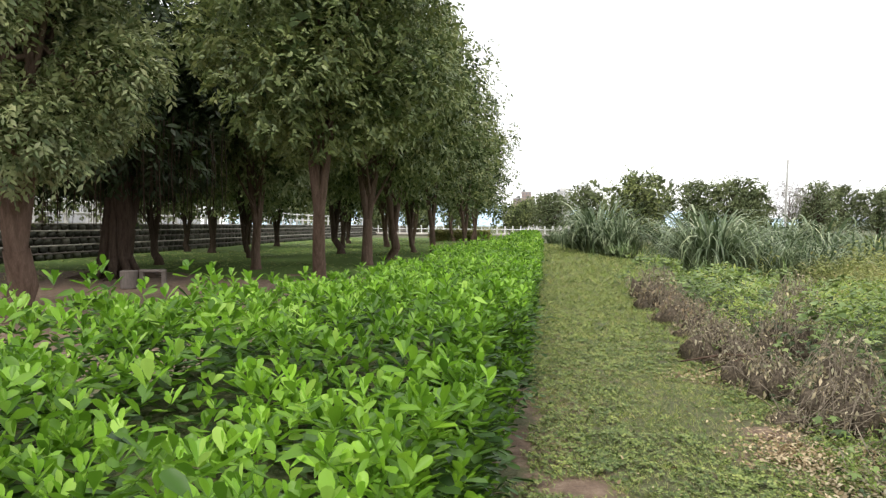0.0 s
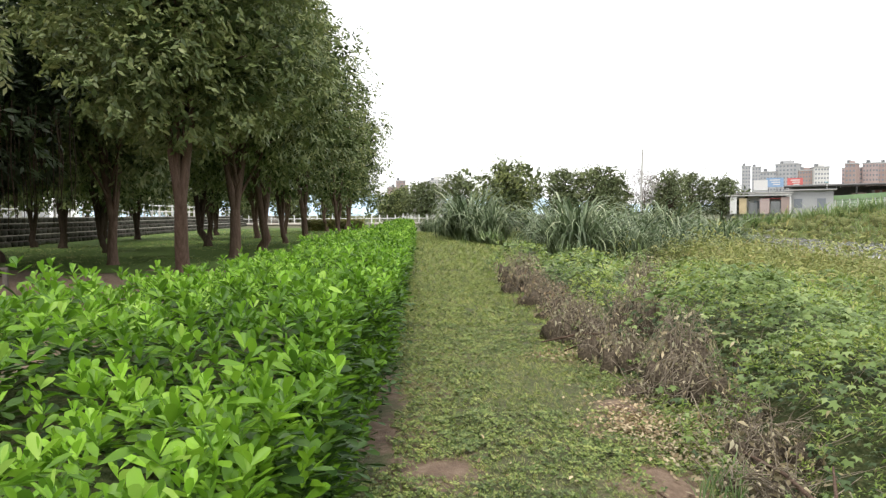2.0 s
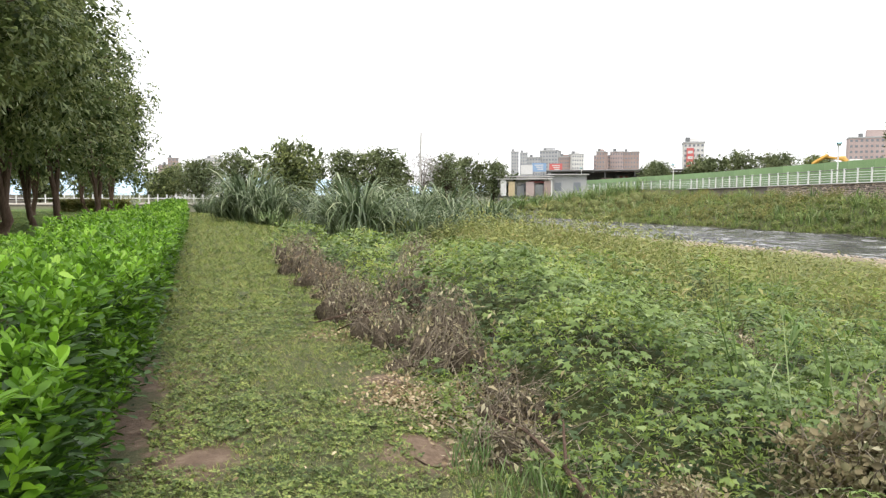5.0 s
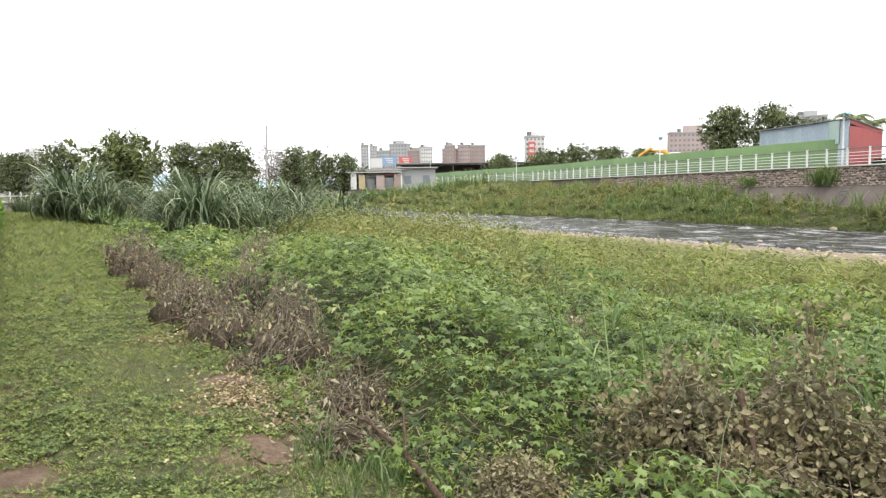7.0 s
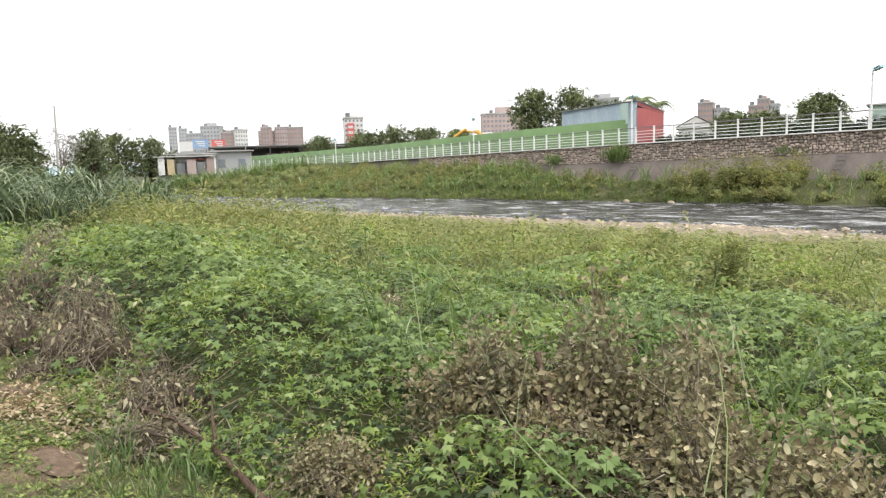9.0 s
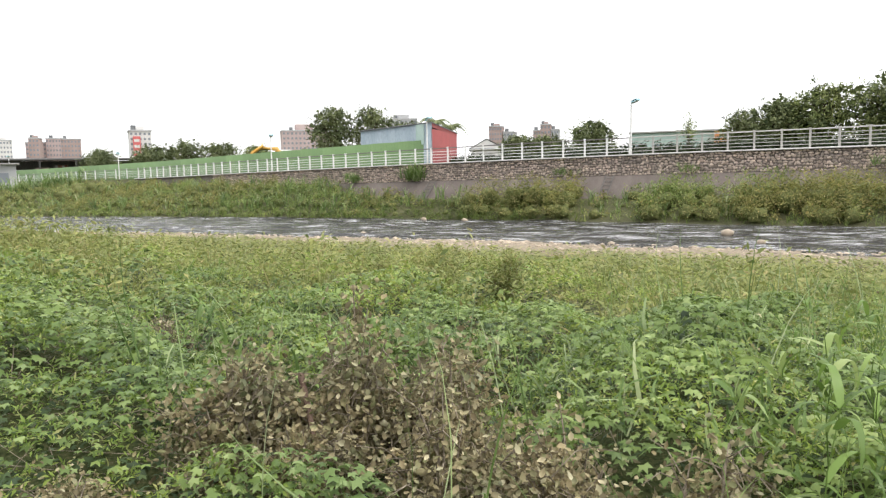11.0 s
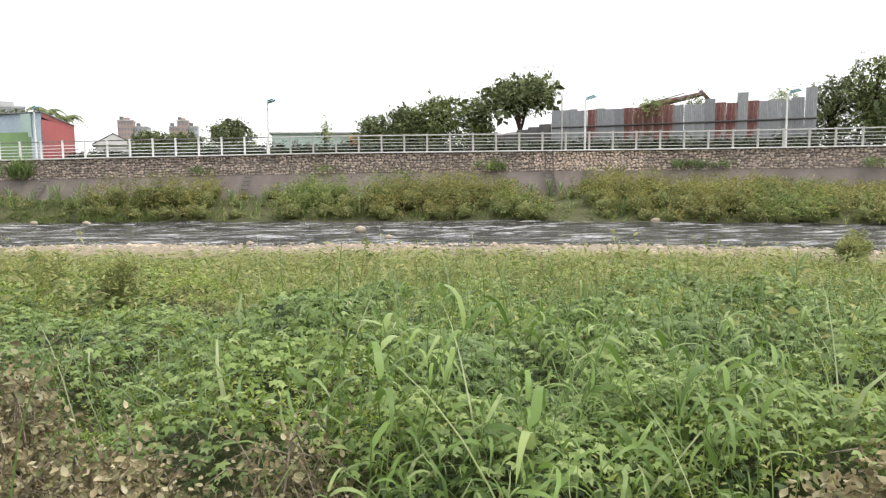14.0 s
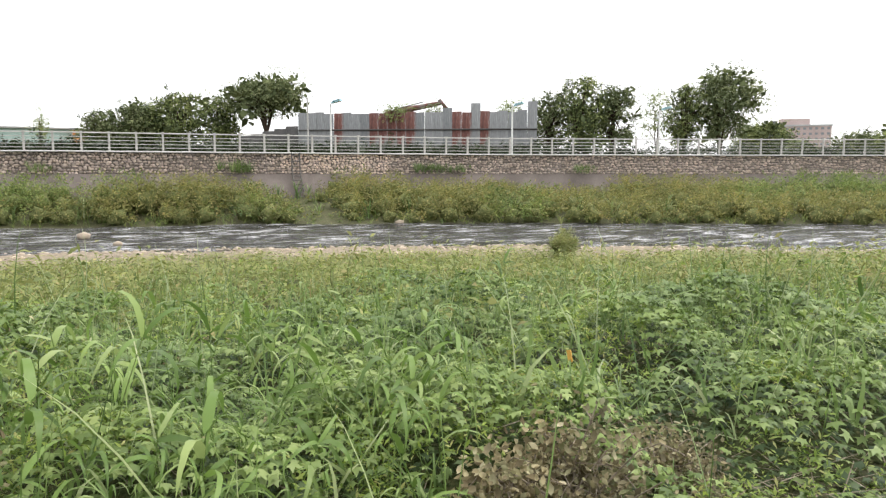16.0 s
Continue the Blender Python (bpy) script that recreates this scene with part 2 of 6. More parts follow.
PEBBLE = rough_material("pebble", [(0.3, (0.30, 0.25, 0.19)), (0.7, (0.55, 0.475, 0.38))], 1.5, 0.8, 0.2, 30, island_tint=0.4)
LAWN = rough_material("mown_turf", [(0.3, (0.05, 0.085, 0.02)), (0.5, (0.085, 0.135, 0.033)), (0.7, (0.14, 0.19, 0.055))], 9, 0.95, 0.8, 40)
GRAVEL = rough_material("river_gravel", [(0.3, (0.17, 0.14, 0.10)), (0.7, (0.36, 0.30, 0.225))], 5, 0.9, 0.6, 14)
WHITE = rough_material("white_paint", [(0.3, (0.66, 0.66, 0.64)), (0.7, (0.8, 0.8, 0.78))], 3.0, 0.5, 0.0)
RAILGREY = rough_material("weathered_rail", [(0.3, (0.36, 0.35, 0.325)), (0.7, (0.52, 0.505, 0.475))], 3.0, 0.6, 0.1)
RAILDARK = rough_material("dark_handrail", [(0.3, (0.10, 0.09, 0.085)), (0.7, (0.16, 0.15, 0.14))], 3.0, 0.6, 0.1)
GREENFENCE = rough_material("green_hoarding", [(0.3, (0.125, 0.215, 0.085)), (0.7, (0.17, 0.27, 0.115))], 0.5, 0.6, 0.1, 12, object_tint=0.12)
BLUESHEET = rough_material("blue_grey_sheet", [(0.3, (0.26, 0.33, 0.38)), (0.7, (0.38, 0.45, 0.49))], 0.8, 0.5, 0.1, 10, stretch=(1, 1, 0.3))
REDSHEET = rough_material("red_sheet", [(0.3, (0.22, 0.036, 0.034)), (0.7, (0.29, 0.055, 0.05))], 0.8, 0.55, 0.1, 10)
RUSTSHEET = rough_material("rusty_sheet", [(0.35, (0.075, 0.03, 0.024)), (0.5, (0.15, 0.06, 0.048)), (0.55, (0.19, 0.15, 0.14)), (0.62, (0.2, 0.2, 0.2))], 2.2, 0.75, 0.2, 10, stretch=(1, 1, 0.25))
ZINC = rough_material("weathered_zinc", [(0.3, (0.13, 0.14, 0.145)), (0.7, (0.24, 0.25, 0.255))], 0.8, 0.6, 0.1, 10, stretch=(1, 1, 0.25), object_tint=0.2)
STEELDARK = rough_material("dark_steel", [(0.3, (0.05, 0.05, 0.05)), (0.7, (0.09, 0.085, 0.08))], 2.0, 0.6, 0.1)
YELLOW = rough_material("yellow_paint", [(0.3, (0.55, 0.30, 0.05)), (0.7, (0.68, 0.40, 0.09))], 2.0, 0.5, 0.1)
CYAN = rough_material("pale_cyan_panel", [(0.3, (0.35, 0.60, 0.68)), (0.7, (0.45, 0.70, 0.76))], 2.0, 0.4, 0.0)
ORANGE = rough_material("orange_paint", [(0.3, (0.65, 0.27, 0.10)), (0.7, (0.75, 0.33, 0.13))], 2.0, 0.6, 0.0)
AQUA = rough_material("pale_green_sheet", [(0.3, (0.36, 0.50, 0.45)), (0.7, (0.46, 0.58, 0.53))], 1.0, 0.6, 0.1)
ORANGE_PALE = rough_material("beige_board", [(0.3, (0.50, 0.40, 0.24)), (0.7, (0.60, 0.49, 0.31))], 1.0, 0.7, 0.0)
WALL_PINK = rough_material("pink_tile_wall", [(0.3, (0.42, 0.33, 0.31)), (0.7, (0.52, 0.42, 0.40))], 0.15, 0.8, 0.0)
WALL_BROWN = rough_material("brown_tile_wall", [(0.3, (0.32, 0.24, 0.22)), (0.7, (0.42, 0.33, 0.30))], 0.15, 0.8, 0.0)
WALL_GREY = rough_material("grey_tile_wall", [(0.3, (0.36, 0.37, 0.38)), (0.7, (0.48, 0.48, 0.48))], 0.15, 0.8, 0.0)
WALL_WHITE = rough_material("white_render_wall", [(0.3, (0.58, 0.57, 0.55)), (0.7, (0.7, 0.69, 0.67))], 0.15, 0.8, 0.0)
SIGN_RED = rough_material("red_sign", [(0.3, (0.55, 0.12, 0.12)), (0.7, (0.62, 0.17, 0.16))], 0.5, 0.6, 0.0)
SIGN_BLUE = rough_material("blue_sign", [(0.3, (0.20, 0.32, 0.52)), (0.7, (0.28, 0.40, 0.58))], 0.5, 0.6, 0.0)
GLASS, _nt, _bs = node_material("window_glass")
_bs.inputs["Base Color"].default_value, _bs.inputs["Roughness"].default_value = (0.20, 0.22, 0.25, 1), 0.3
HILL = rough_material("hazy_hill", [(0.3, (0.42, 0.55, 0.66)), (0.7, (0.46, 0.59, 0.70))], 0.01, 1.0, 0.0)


def ground_material():
    ma, nt, bs = node_material("earth_and_turf")
    soil = ramp(nt, [(0.3, (0.075, 0.05, 0.033)), (0.5, (0.15, 0.10, 0.068)), (0.7, (0.28, 0.21, 0.15))])
    nt.links.new(noise_node(nt, 7, 10, 0.8).outputs[0], soil.inputs[0])
    turf = ramp(nt, [(0.3, (0.03, 0.036, 0.014)), (0.5, (0.075, 0.078, 0.032)), (0.7, (0.15, 0.14, 0.065))])
    nt.links.new(noise_node(nt, 30, 10, 0.8).outputs[0], turf.inputs[0])
    # worn soil round the banyan, mottled soil elsewhere
    tc = nt.nodes.new("ShaderNodeTexCoord")
    dist = nt.nodes.new("ShaderNodeVectorMath")
    dist.operation = "DISTANCE"
    dist.inputs[1].default_value = (-9.0, 15.0, 0)
    nt.links.new(tc.outputs["Object"], dist.inputs[0])
    worn = nt.nodes.new("ShaderNodeMapRange")
    worn.inputs[1].default_value, worn.inputs[2].default_value, worn.inputs[3].default_value, worn.inputs[4].default_value = 4, 13, 0.35, 0.0
    nt.links.new(dist.outputs["Value"], worn.inputs[0])
    both = worn
    # small trodden spots on the path
    for sx, sy, reach, much in ((0.74, 4.0, 0.5, 0.26), (2.0, 3.5, 0.5, 0.3), (0.45, 4.8, 0.8, 0.26), (0.75, 6.0, 0.8, 0.26), (2.3, 4.45, 0.6, 0.3), (2.4, 5.0, 0.4, 0.3), (2.65, 7.0, 0.5, 0.25), (1.1, 9.0, 1.6, 0.08), (2.6, 2.5, 0.6, 0.12), (1.6, 7.2, 0.8, 0.12)):
        spot = nt.nodes.new("ShaderNodeVectorMath")
        spot.operation = "DISTANCE"
        spot.inputs[1].default_value = (sx, sy, 0)
        nt.links.new(tc.outputs["Object"], spot.inputs[0])
        fade = nt.nodes.new("ShaderNodeMapRange")
        fade.inputs[1].default_value, fade.inputs[2].default_value, fade.inputs[3].default_value, fade.inputs[4].default_value = 0.1, reach, much, 0.0
        nt.links.new(spot.outputs["Value"], fade.inputs[0])
        most = nt.nodes.new("ShaderNodeMath")
        most.operation = "MAXIMUM"
        nt.links.new(both.outputs[0], most.inputs[0])
        nt.links.new(fade.outputs[0], most.inputs[1])
        both = most
    add = nt.nodes.new("ShaderNodeMath")
    add.operation = "ADD"
    nt.links.new(noise_node(nt, 3.0, 10, 0.8).outputs[0], add.inputs[0])
    nt.links.new(both.outputs[0], add.inputs[1])
    mask = ramp(nt, [(0.57, (0, 0, 0)), (0.68, (1, 1, 1))])
    nt.links.new(add.outputs[0], mask.inputs[0])
    mx = nt.nodes.new("ShaderNodeMix")
    mx.data_type = "RGBA"
    nt.links.new(mask.outputs[0], mx.inputs[0])
    nt.links.new(turf.outputs[0], mx.inputs[6])
    nt.links.new(soil.outputs[0], mx.inputs[7])
    nt.links.new(mx.outputs[2], bs.inputs["Base Color"])
    bs.inputs["Roughness"].default_value = 0.95
    b = nt.nodes.new("ShaderNodeBump")
    b.inputs["Strength"].default_value, b.inputs["Distance"].default_value = 0.6, 0.03
    nt.links.new(noise_node(nt, 25, 6, 0.7).outputs[0], b.inputs["Height"])
    nt.links.new(b.outputs[0], bs.inputs["Normal"])
    return ma


def water_material():
    ma, nt, bs = node_material("river_water")
    bs.inputs["Base Color"].default_value = (0.035, 0.036, 0.034, 1)
    bs.inputs["Roughness"].default_value, bs.inputs["IOR"].default_value = 0.12, 1.33
    bs.inputs["Specular IOR Level"].default_value = 0.2
    small = noise_node(nt, 5.0, 4, 0.6, (1.0, 0.4, 1.0))
    large = noise_node(nt, 0.55, 3, 0.55, (1.0, 0.35, 1.0))
    add = nt.nodes.new("ShaderNodeMath")
    add.operation = "MULTIPLY_ADD"
    add.inputs[1].default_value = 2.0
    nt.links.new(large.outputs[0], add.inputs[0])
    nt.links.new(small.outputs[0], add.inputs[2])
    # white streaks: some foam, and sky glints on ripples painted into the colour
    foam_glint = ramp(nt, [(0.5, (0, 0, 0)), (0.55, (0.38, 0.38, 0.38)), (0.62, (1, 1, 1))])
    nt.links.new(noise_node(nt, 1.7, 10, 0.82, (1.0, 0.28, 1.0)).outputs[0], foam_glint.inputs[0])
    tone = nt.nodes.new("ShaderNodeMix")
    tone.data_type = "RGBA"
    tone.inputs[6].default_value, tone.inputs[7].default_value = (0.025, 0.024, 0.021, 1), (0.6, 0.6, 0.6, 1)
    nt.links.new(foam_glint.outputs[0], tone.inputs[0])
    nt.links.new(tone.outputs[2], bs.inputs["Base Color"])
    b = nt.nodes.new("ShaderNodeBump")
    b.inputs["Strength"].default_value, b.inputs["Distance"].default_value = 1.0, 0.22
    nt.links.new(add.outputs[0], b.inputs["Height"])
    nt.links.new(b.outputs[0], bs.inputs["Normal"])
    return ma


GROUND, WATER = ground_material(), water_material()


# ---- the lie of the land ----
def curve_through(points):
    ys, xs = [p[0] for p in points], [p[1] for p in points]

    def at(y):
        y = np.asarray(y, float)
        soft = sum(np.interp(y + o, ys, xs) * w for o, w in ((-8, 1), (-4, 2), (0, 3), (4, 2), (8, 1))) / 9
        soft = soft + np.where(y > ys[-1], (y - ys[-1]) * (xs[-1] - xs[-2]) / (ys[-1] - ys[-2]), 0)
        return soft + np.where(y < ys[0], (y - ys[0]) * (xs[1] - xs[0]) / (ys[1] - ys[0]), 0)
    return at


wall_x = curve_through([(-80, 15), (-50, 32), (-27, 42.6), (-1, 47.8), (18, 50.0), (40, 57.3), (80, 73), (160, 103)])
far_shore = curve_through([(-80, 4), (-40, 23), (-20, 35.6), (0, 42.4), (16, 45.5), (40, 48.5), (63, 49.5), (100, 60), (200, 95)])
near_shore = curve_through([(-60, -4), (-26, 14.6), (-15, 24), (0, 28), (10, 29.7), (22, 31.5), (39, 33), (60, 35.5), (100, 46), (200, 80)])
WATER_Z = -1.3


def promenade(y):
    return 2.75 - 0.010 * np.clip(y, 0, 60)


def ground_z(x, y):
    x, y = np.asarray(x, float), np.asarray(y, float)
    e = near_shore(y) - x
    near = np.interp(e, [-3, 0, 3, 8, 14, 19, 22, 24, 25.5], [-1.9, -1.31, -1.25, -1.15, -0.95, -0.62, -0.38, -0.14, 0.0])
    near = near + (vnoise(x, y, 2.2, 3) - 0.5) * 0.16 * np.clip((x - 2.4 - 0.14 * y) / 2, 0.12, 1)
    g, w = x - far_shore(y), wall_x(y) - far_shore(y)
    k = np.clip(g / np.maximum(w - 1.7, 0.5), 0, 1)
    bank = WATER_Z + k * 1.25 + np.clip(-g, 0, 2) * -0.3
    bank = bank + np.clip((y - 23) / 10, 0, 1) * k * 1.2
    z = np.where(x < near_shore(y) + 3, near, np.where(g < -2, -1.9, bank))
    z = np.where(x > wall_x(y) - 0.02, promenade(y), z)
    return z


cols = 46
yrows = np.unique(np.concatenate([np.linspace(-1500, -100, 8), np.arange(-100, -20, 4.0), np.arange(-20, 30, 0.5), np.arange(30, 120, 3.0), np.linspace(120, 3000, 12)]))
gv = []
for y in yrows:
    n, f, w = float(near_shore(y)), float(far_shore(y)), float(wall_x(y))
    f = min(f, w - 2.5)
    path_x = 0.14 * y
    xs = np.concatenate([[-2500, -900, -300, -120, -60], np.linspace(min(-30, n - 60), min(path_x - 4, n - 34), 12), np.linspace(min(path_x - 3, n - 33), n, 52)[:-1],
                         np.linspace(n, n + 3, 5)[:-1], np.linspace(n + 3, f - 2, 4)[:-1], np.linspace(f - 2, w - 1.7, 9), [w - 0.03, w - 0.01, w + 0.5, w + 8, w + 40, w + 300, 2600]])
    cols = len(xs)
    zs = ground_z(xs, y)
    zs[-8:-6] = (zs[-8], zs[-8])
    zs[-6:] = promenade(y)
    zs[-6] = zs[-8]
    gv.append(np.stack([xs, np.full(cols, y), zs], 1))
gv = np.concatenate(gv)
gi = np.arange(len(yrows) - 1)[:, None] * cols + np.arange(cols - 1)[None]
gf = np.stack([gi, gi + 1, gi + cols + 1, gi + cols], -1).reshape(-1, 4)
tagged(raw("ground", gv, gf, GROUND, smooth=True), "bare brown soil and turf of the riverside park", "ground", kind="structure")

wy = np.concatenate([np.arange(-140, -48, 4.0), np.arange(-48, 66, 0.33), np.arange(66, 420, 6.0)])
wk = np.linspace(0, 1, 90)
shore_a, shore_b = near_shore(wy) - 0.6, np.minimum(far_shore(wy) + 0.6, wall_x(wy) - 1.5)
wx = shore_a[:, None] + (shore_b - shore_a)[:, None] * wk[None]
wyy = np.repeat(wy[:, None], len(wk), 1)
riffle = 0.25 + 1.1 * vnoise(wx * 0.6, wyy * 0.25, 1.6, 13) ** 1.5
wz = WATER_Z + riffle * (0.16 * (vnoise(wx, wyy * 0.35, 0.6, 14) - 0.5) + 0.16 * (vnoise(wx, wyy * 0.4, 1.4, 15) - 0.5))
wi = np.arange(len(wy) - 1)[:, None] * len(wk) + np.arange(len(wk) - 1)[None]
tagged(raw("water", np.stack([wx, wyy, wz], -1).reshape(-1, 3), np.stack([wi, wi + 1, wi + len(wk) + 1, wi + len(wk)], -1).reshape(-1, 4), WATER, smooth=True), "shallow grey river with rippled riffles", "river", kind="structure")


# ---- the wall across the river ----
def ribbon(ys, lines):
    """A strip along the river wall; lines: (offset from the wall, height above the promenade or a function of y)."""
    v = [np.stack([wall_x(ys) + o, ys, h(ys) if callable(h) else promenade(ys) + h], 1) for o, h in lines]
    n = len(ys)
    i = np.arange(n - 1)
    f = [np.stack([i + k * n, i + 1 + k * n, i + 1 + (k + 1) * n, i + (k + 1) * n], 1) for k in range(len(lines) - 1)]
    return np.concatenate(v), np.concatenate(f)


WY = np.arange(-110, 64, 2.0)
river_wall = tagged(raw("river_wall", *ribbon(WY, [(0.4, 0.02), (-0.06, 0.02), (-0.06, -1.28), (-0.22, -1.28), (-1.75, lambda y: np.full(len(y), -0.75)), (-1.75, lambda y: np.full(len(y), -2.0)), (0.4, lambda y: np.full(len(y), -2.0)), (0.4, 0.02)]), CONCRETE),
                    "stained sloping concrete revetment below a cobble parapet", "river wall", kind="structure")
raw("coping", *ribbon(WY, [(0.2, 0.0), (-0.30, 0.0), (-0.30, 0.09), (0.2, 0.09)]), WALL_WHITE, river_wall, "pale concrete coping strip")


def stone_mesh(name, k):
    bm = bmesh.new()
    bmesh.ops.create_icosphere(bm, subdivisions=1, radius=0.5)
    for v in bm.verts:
        d = noise.noise(v.co * 2.3 + Vector((k * 7.7, 0, 0)))
        v.co *= 1 + 0.35 * d
    me = bpy.data.meshes.new(name)
    bm.to_mesh(me)
    bm.free()
    me.materials.append(STONE)
    return me


stones = [stone_mesh("stone", k) for k in range(8)]
stone_arrays = [(np.array([v.co[:] for v in me.vertices]), np.array([p.vertices[:] for p in me.polygons])) for me in stones]
spots = []
for row in range(8):
    y = -70 + 0.1 * (row % 2)
    while y < 46:
        w = random.choice((0.12, 0.16, 0.19, 0.22, 0.26, 0.32)) * random.uniform(0.85, 1.15)
        spots.append((y + w / 2, -1.2 + row * 0.158 + random.uniform(-0.05, 0.05), w * 1.08, random.uniform(0.13, 0.21)))
        y += w
chunks, singles = [], 0
for y, h, w, t in spots:
    p = (float(wall_x(y)) - 0.07, y, float(promenade(y)) + h)
    k = random.randrange(8)
    if -20 < y < -13 and singles < 300:
        shared("stone", stones[k], None, river_wall, m=Matrix.LocRotScale(p, Euler((random.uniform(-0.6, 0.6), 0, -0.2)), (0.26, w, t)))
        singles += 1
    else:
        tv, tf = stone_arrays[k]
        chunks.append((tv * np.array([0.26, w, t]) + np.array(p), tf))
rest = raw("stone_facing", *joined(chunks), STONE, river_wall, "grey-brown river cobbles set in mortar")
rest["kind"] = "stuff"

# railing: posts about 1.5 m apart, five rails
railing = tagged(new("railing"), "white steel promenade railing with five horizontal rails", "railing")
post_me = bpy.data.meshes.new("post")
bm = bmesh.new()
box(bm, -0.05, 0.05, -0.06, 0.06, 0, 1.12, bevel=0.012)
box(bm, -0.06, 0.06, -0.075, 0.075, 1.10, 1.16)
bm.to_mesh(post_me)
bm.free()
post_me2 = post_me.copy()
post_me.materials.append(RAILGREY)
post_me2.materials.append(WHITE)
py = [-110.0]
while py[-1] < 150:
    y = py[-1]
    slope = float(wall_x(y + 1) - wall_x(y))
    py.append(y + (1.5 if y < 60 else 3.0) / math.hypot(1, slope))
for y in py:
    shared("post", post_me2 if y > 3 else post_me, None, railing, m=pose(float(wall_x(y)) + 0.05, y, float(promenade(y)) + 0.08))
for a in range(0, len(py) - 1, 4):
    ys = np.array(py[a:min(a + 5, len(py))])
    if len(ys) < 2:
        continue
    white = ys[0] > 3
    for h in (0.2, 0.41, 0.62, 0.83, 1.08):
        r = 0.018 if h < 1 else 0.035
        raw("rail", *ribbon(ys, [(0.05 - r, 0.08 + h - r), (0.05 + r, 0.08 + h - r), (0.05 + r, 0.08 + h + r), (0.05 - r, 0.08 + h + r), (0.05 - r, 0.08 + h - r)]), (RAILDARK if white else RAILGREY) if h > 1 else (WHITE if white else RAILGREY), railing)


def ladder(y, top, foot_shift, label):
    """A steel ladder that leans on the revetment."""
    th = tagged(new("ladder"), label, "ladder")
    a = Vector((float(wall_x(y)) - 0.35, y, float(promenade(y)) + top))
    c = Vector((float(wall_x(y)) - 0.42, y + foot_shift * 0.4, float(promenade(y)) - 1.28))
    b = Vector((float(wall_x(y)) - 1.85, y + foot_shift, -0.6))
    pts = [a, c, b] if top > -1 else [c, b]
    for s in (-0.26, 0.26):
        raw("side_rail", *tube([p + Vector((0, s, 0)) for p in pts], [0.042] * len(pts), 5), RAILDARK, th)
    for p, q in zip(pts, pts[1:]):
        k = int((p - q).length / 0.3)
        for i in range(k):
            m = p.lerp(q, (i + 0.5) / k)
            raw("rung", *tube([m + Vector((0, -0.26, 0)), m + Vector((0, 0.26, 0))], [0.032, 0.032], 5), RAILDARK, th)
    return th


ladder(-13.9, 0.05, 0.0, "grey steel ladder against cobble parapet and revetment")
ladder(5.0, -1.3, 0.9, "grey steel ladder lying on the sloping revetment")
ladder(18.0, -1.3, 1.4, "grey steel ladder lying askew on the revetment")


def lamp_post(x, y, z, h, label):
    th = tagged(new("street_lamp"), label, "street lamp", "promenade lamps")
    th.location = (x, y, z)
    raw("pole", *tube([(0, 0, 0), (0, 0, h * 0.5), (0, 0, h)], [0.07, 0.06, 0.05], 8), WHITE, th)
    boxed("base_plate", (-0.13, 0.13, -0.13, 0.13, 0, 0.05), RAILGREY, th)
    raw("arm", *tube([(0, 0, h - 0.05), (-0.25, -0.2, h + 0.08), (-0.5, -0.5, h + 0.1)], [0.03, 0.03, 0.025], 6), WHITE, th)
    bm = bmesh.new()
    box(bm, -0.35, 0.35, -0.14, 0.14, -0.04, 0.05, bevel=0.02)
    ob = part("lamp_head", bm, CYAN, th, "pale cyan lamp head")
    ob.matrix_basis = pose(-0.35, -0.3, h + 0.1, 0, 12, 40)
    boxed("diffuser", (-0.28, 0.1, -0.1, 0.1, -0.065, -0.045), WALL_WHITE, ob, "white lamp diffuser")
    boxed("solar_panel", (-0.3, 0.3, -0.2, 0.2, 0.075, 0.095), CYAN, ob, "pale blue solar panel")
    return th


for x, y, h in ((67.6, 66.8, 3.0), (57.3, 37.3, 3.2), (50.4, 19.5, 3.3), (49.2, 4.1, 3.4), (45.9, -16.4, 3.3), (42.3, -28.5, 3.4), (37.2, -38.2, 3.2), (80.3, 102.3, 4.0)):
    lamp_post(float(wall_x(y)) + 0.5, y, float(promenade(y)), h, "white lamp post with pale cyan head behind the railing")

# ---- leaf shapes ----
LEAF_V = [(0, 0, 0), (0, 0.5, -0.03), (0, 1, -0.05), (-0.27, 0.58, 0.07), (0.27, 0.58, 0.07), (-0.16, 0.86, 0.03), (0.16, 0.86, 0.03)]
LEAF_F = [(0, 1, 3), (1, 5, 3), (1, 2, 5), (0, 4, 1), (1, 4, 6), (1, 6, 2)]
HEDGE_V = np.array([(0, 0, 0), (0, 0.55, -0.04), (-0.13, 0.3, 0.03), (-0.225, 0.6, 0.06), (-0.17, 0.88, 0.05), (0, 1, -0.02), (0.17, 0.88, 0.05), (0.225, 0.6, 0.06), (0.13, 0.3, 0.03)])
HEDGE_F = [(0, 1, 2), (2, 1, 3), (3, 1, 4), (4, 1, 5), (5, 1, 6), (6, 1, 7), (7, 1, 8), (8, 1, 0)]
THIN_V = [(0, 0, 0), (-0.16, 0.45, 0.03), (0, 1, -0.12), (0.16, 0.45, 0.03)]
THIN_F = [(0, 3, 1), (1, 3, 2)]


def palmate(lobes=5, notch=0.5):
    """A lobed vine leaf about two units across, drooping at the tips."""
    v, f = [(0, 0, 0.06)], []
    for k in range(lobes):
        u = k / (lobes - 1) * 2 - 1
        a, r = u * radians(118), 1.0 - 0.34 * u * u
        v.append((math.sin(a) * r, math.cos(a) * r, -0.16))
        if k < lobes - 1:
            b = a + radians(118) / (lobes - 1)
            v.append((math.sin(b) * notch, math.cos(b) * notch, 0.03))
    for i in range(1, len(v) - 1):
        f.append((0, i + 1, i))
    return v, f


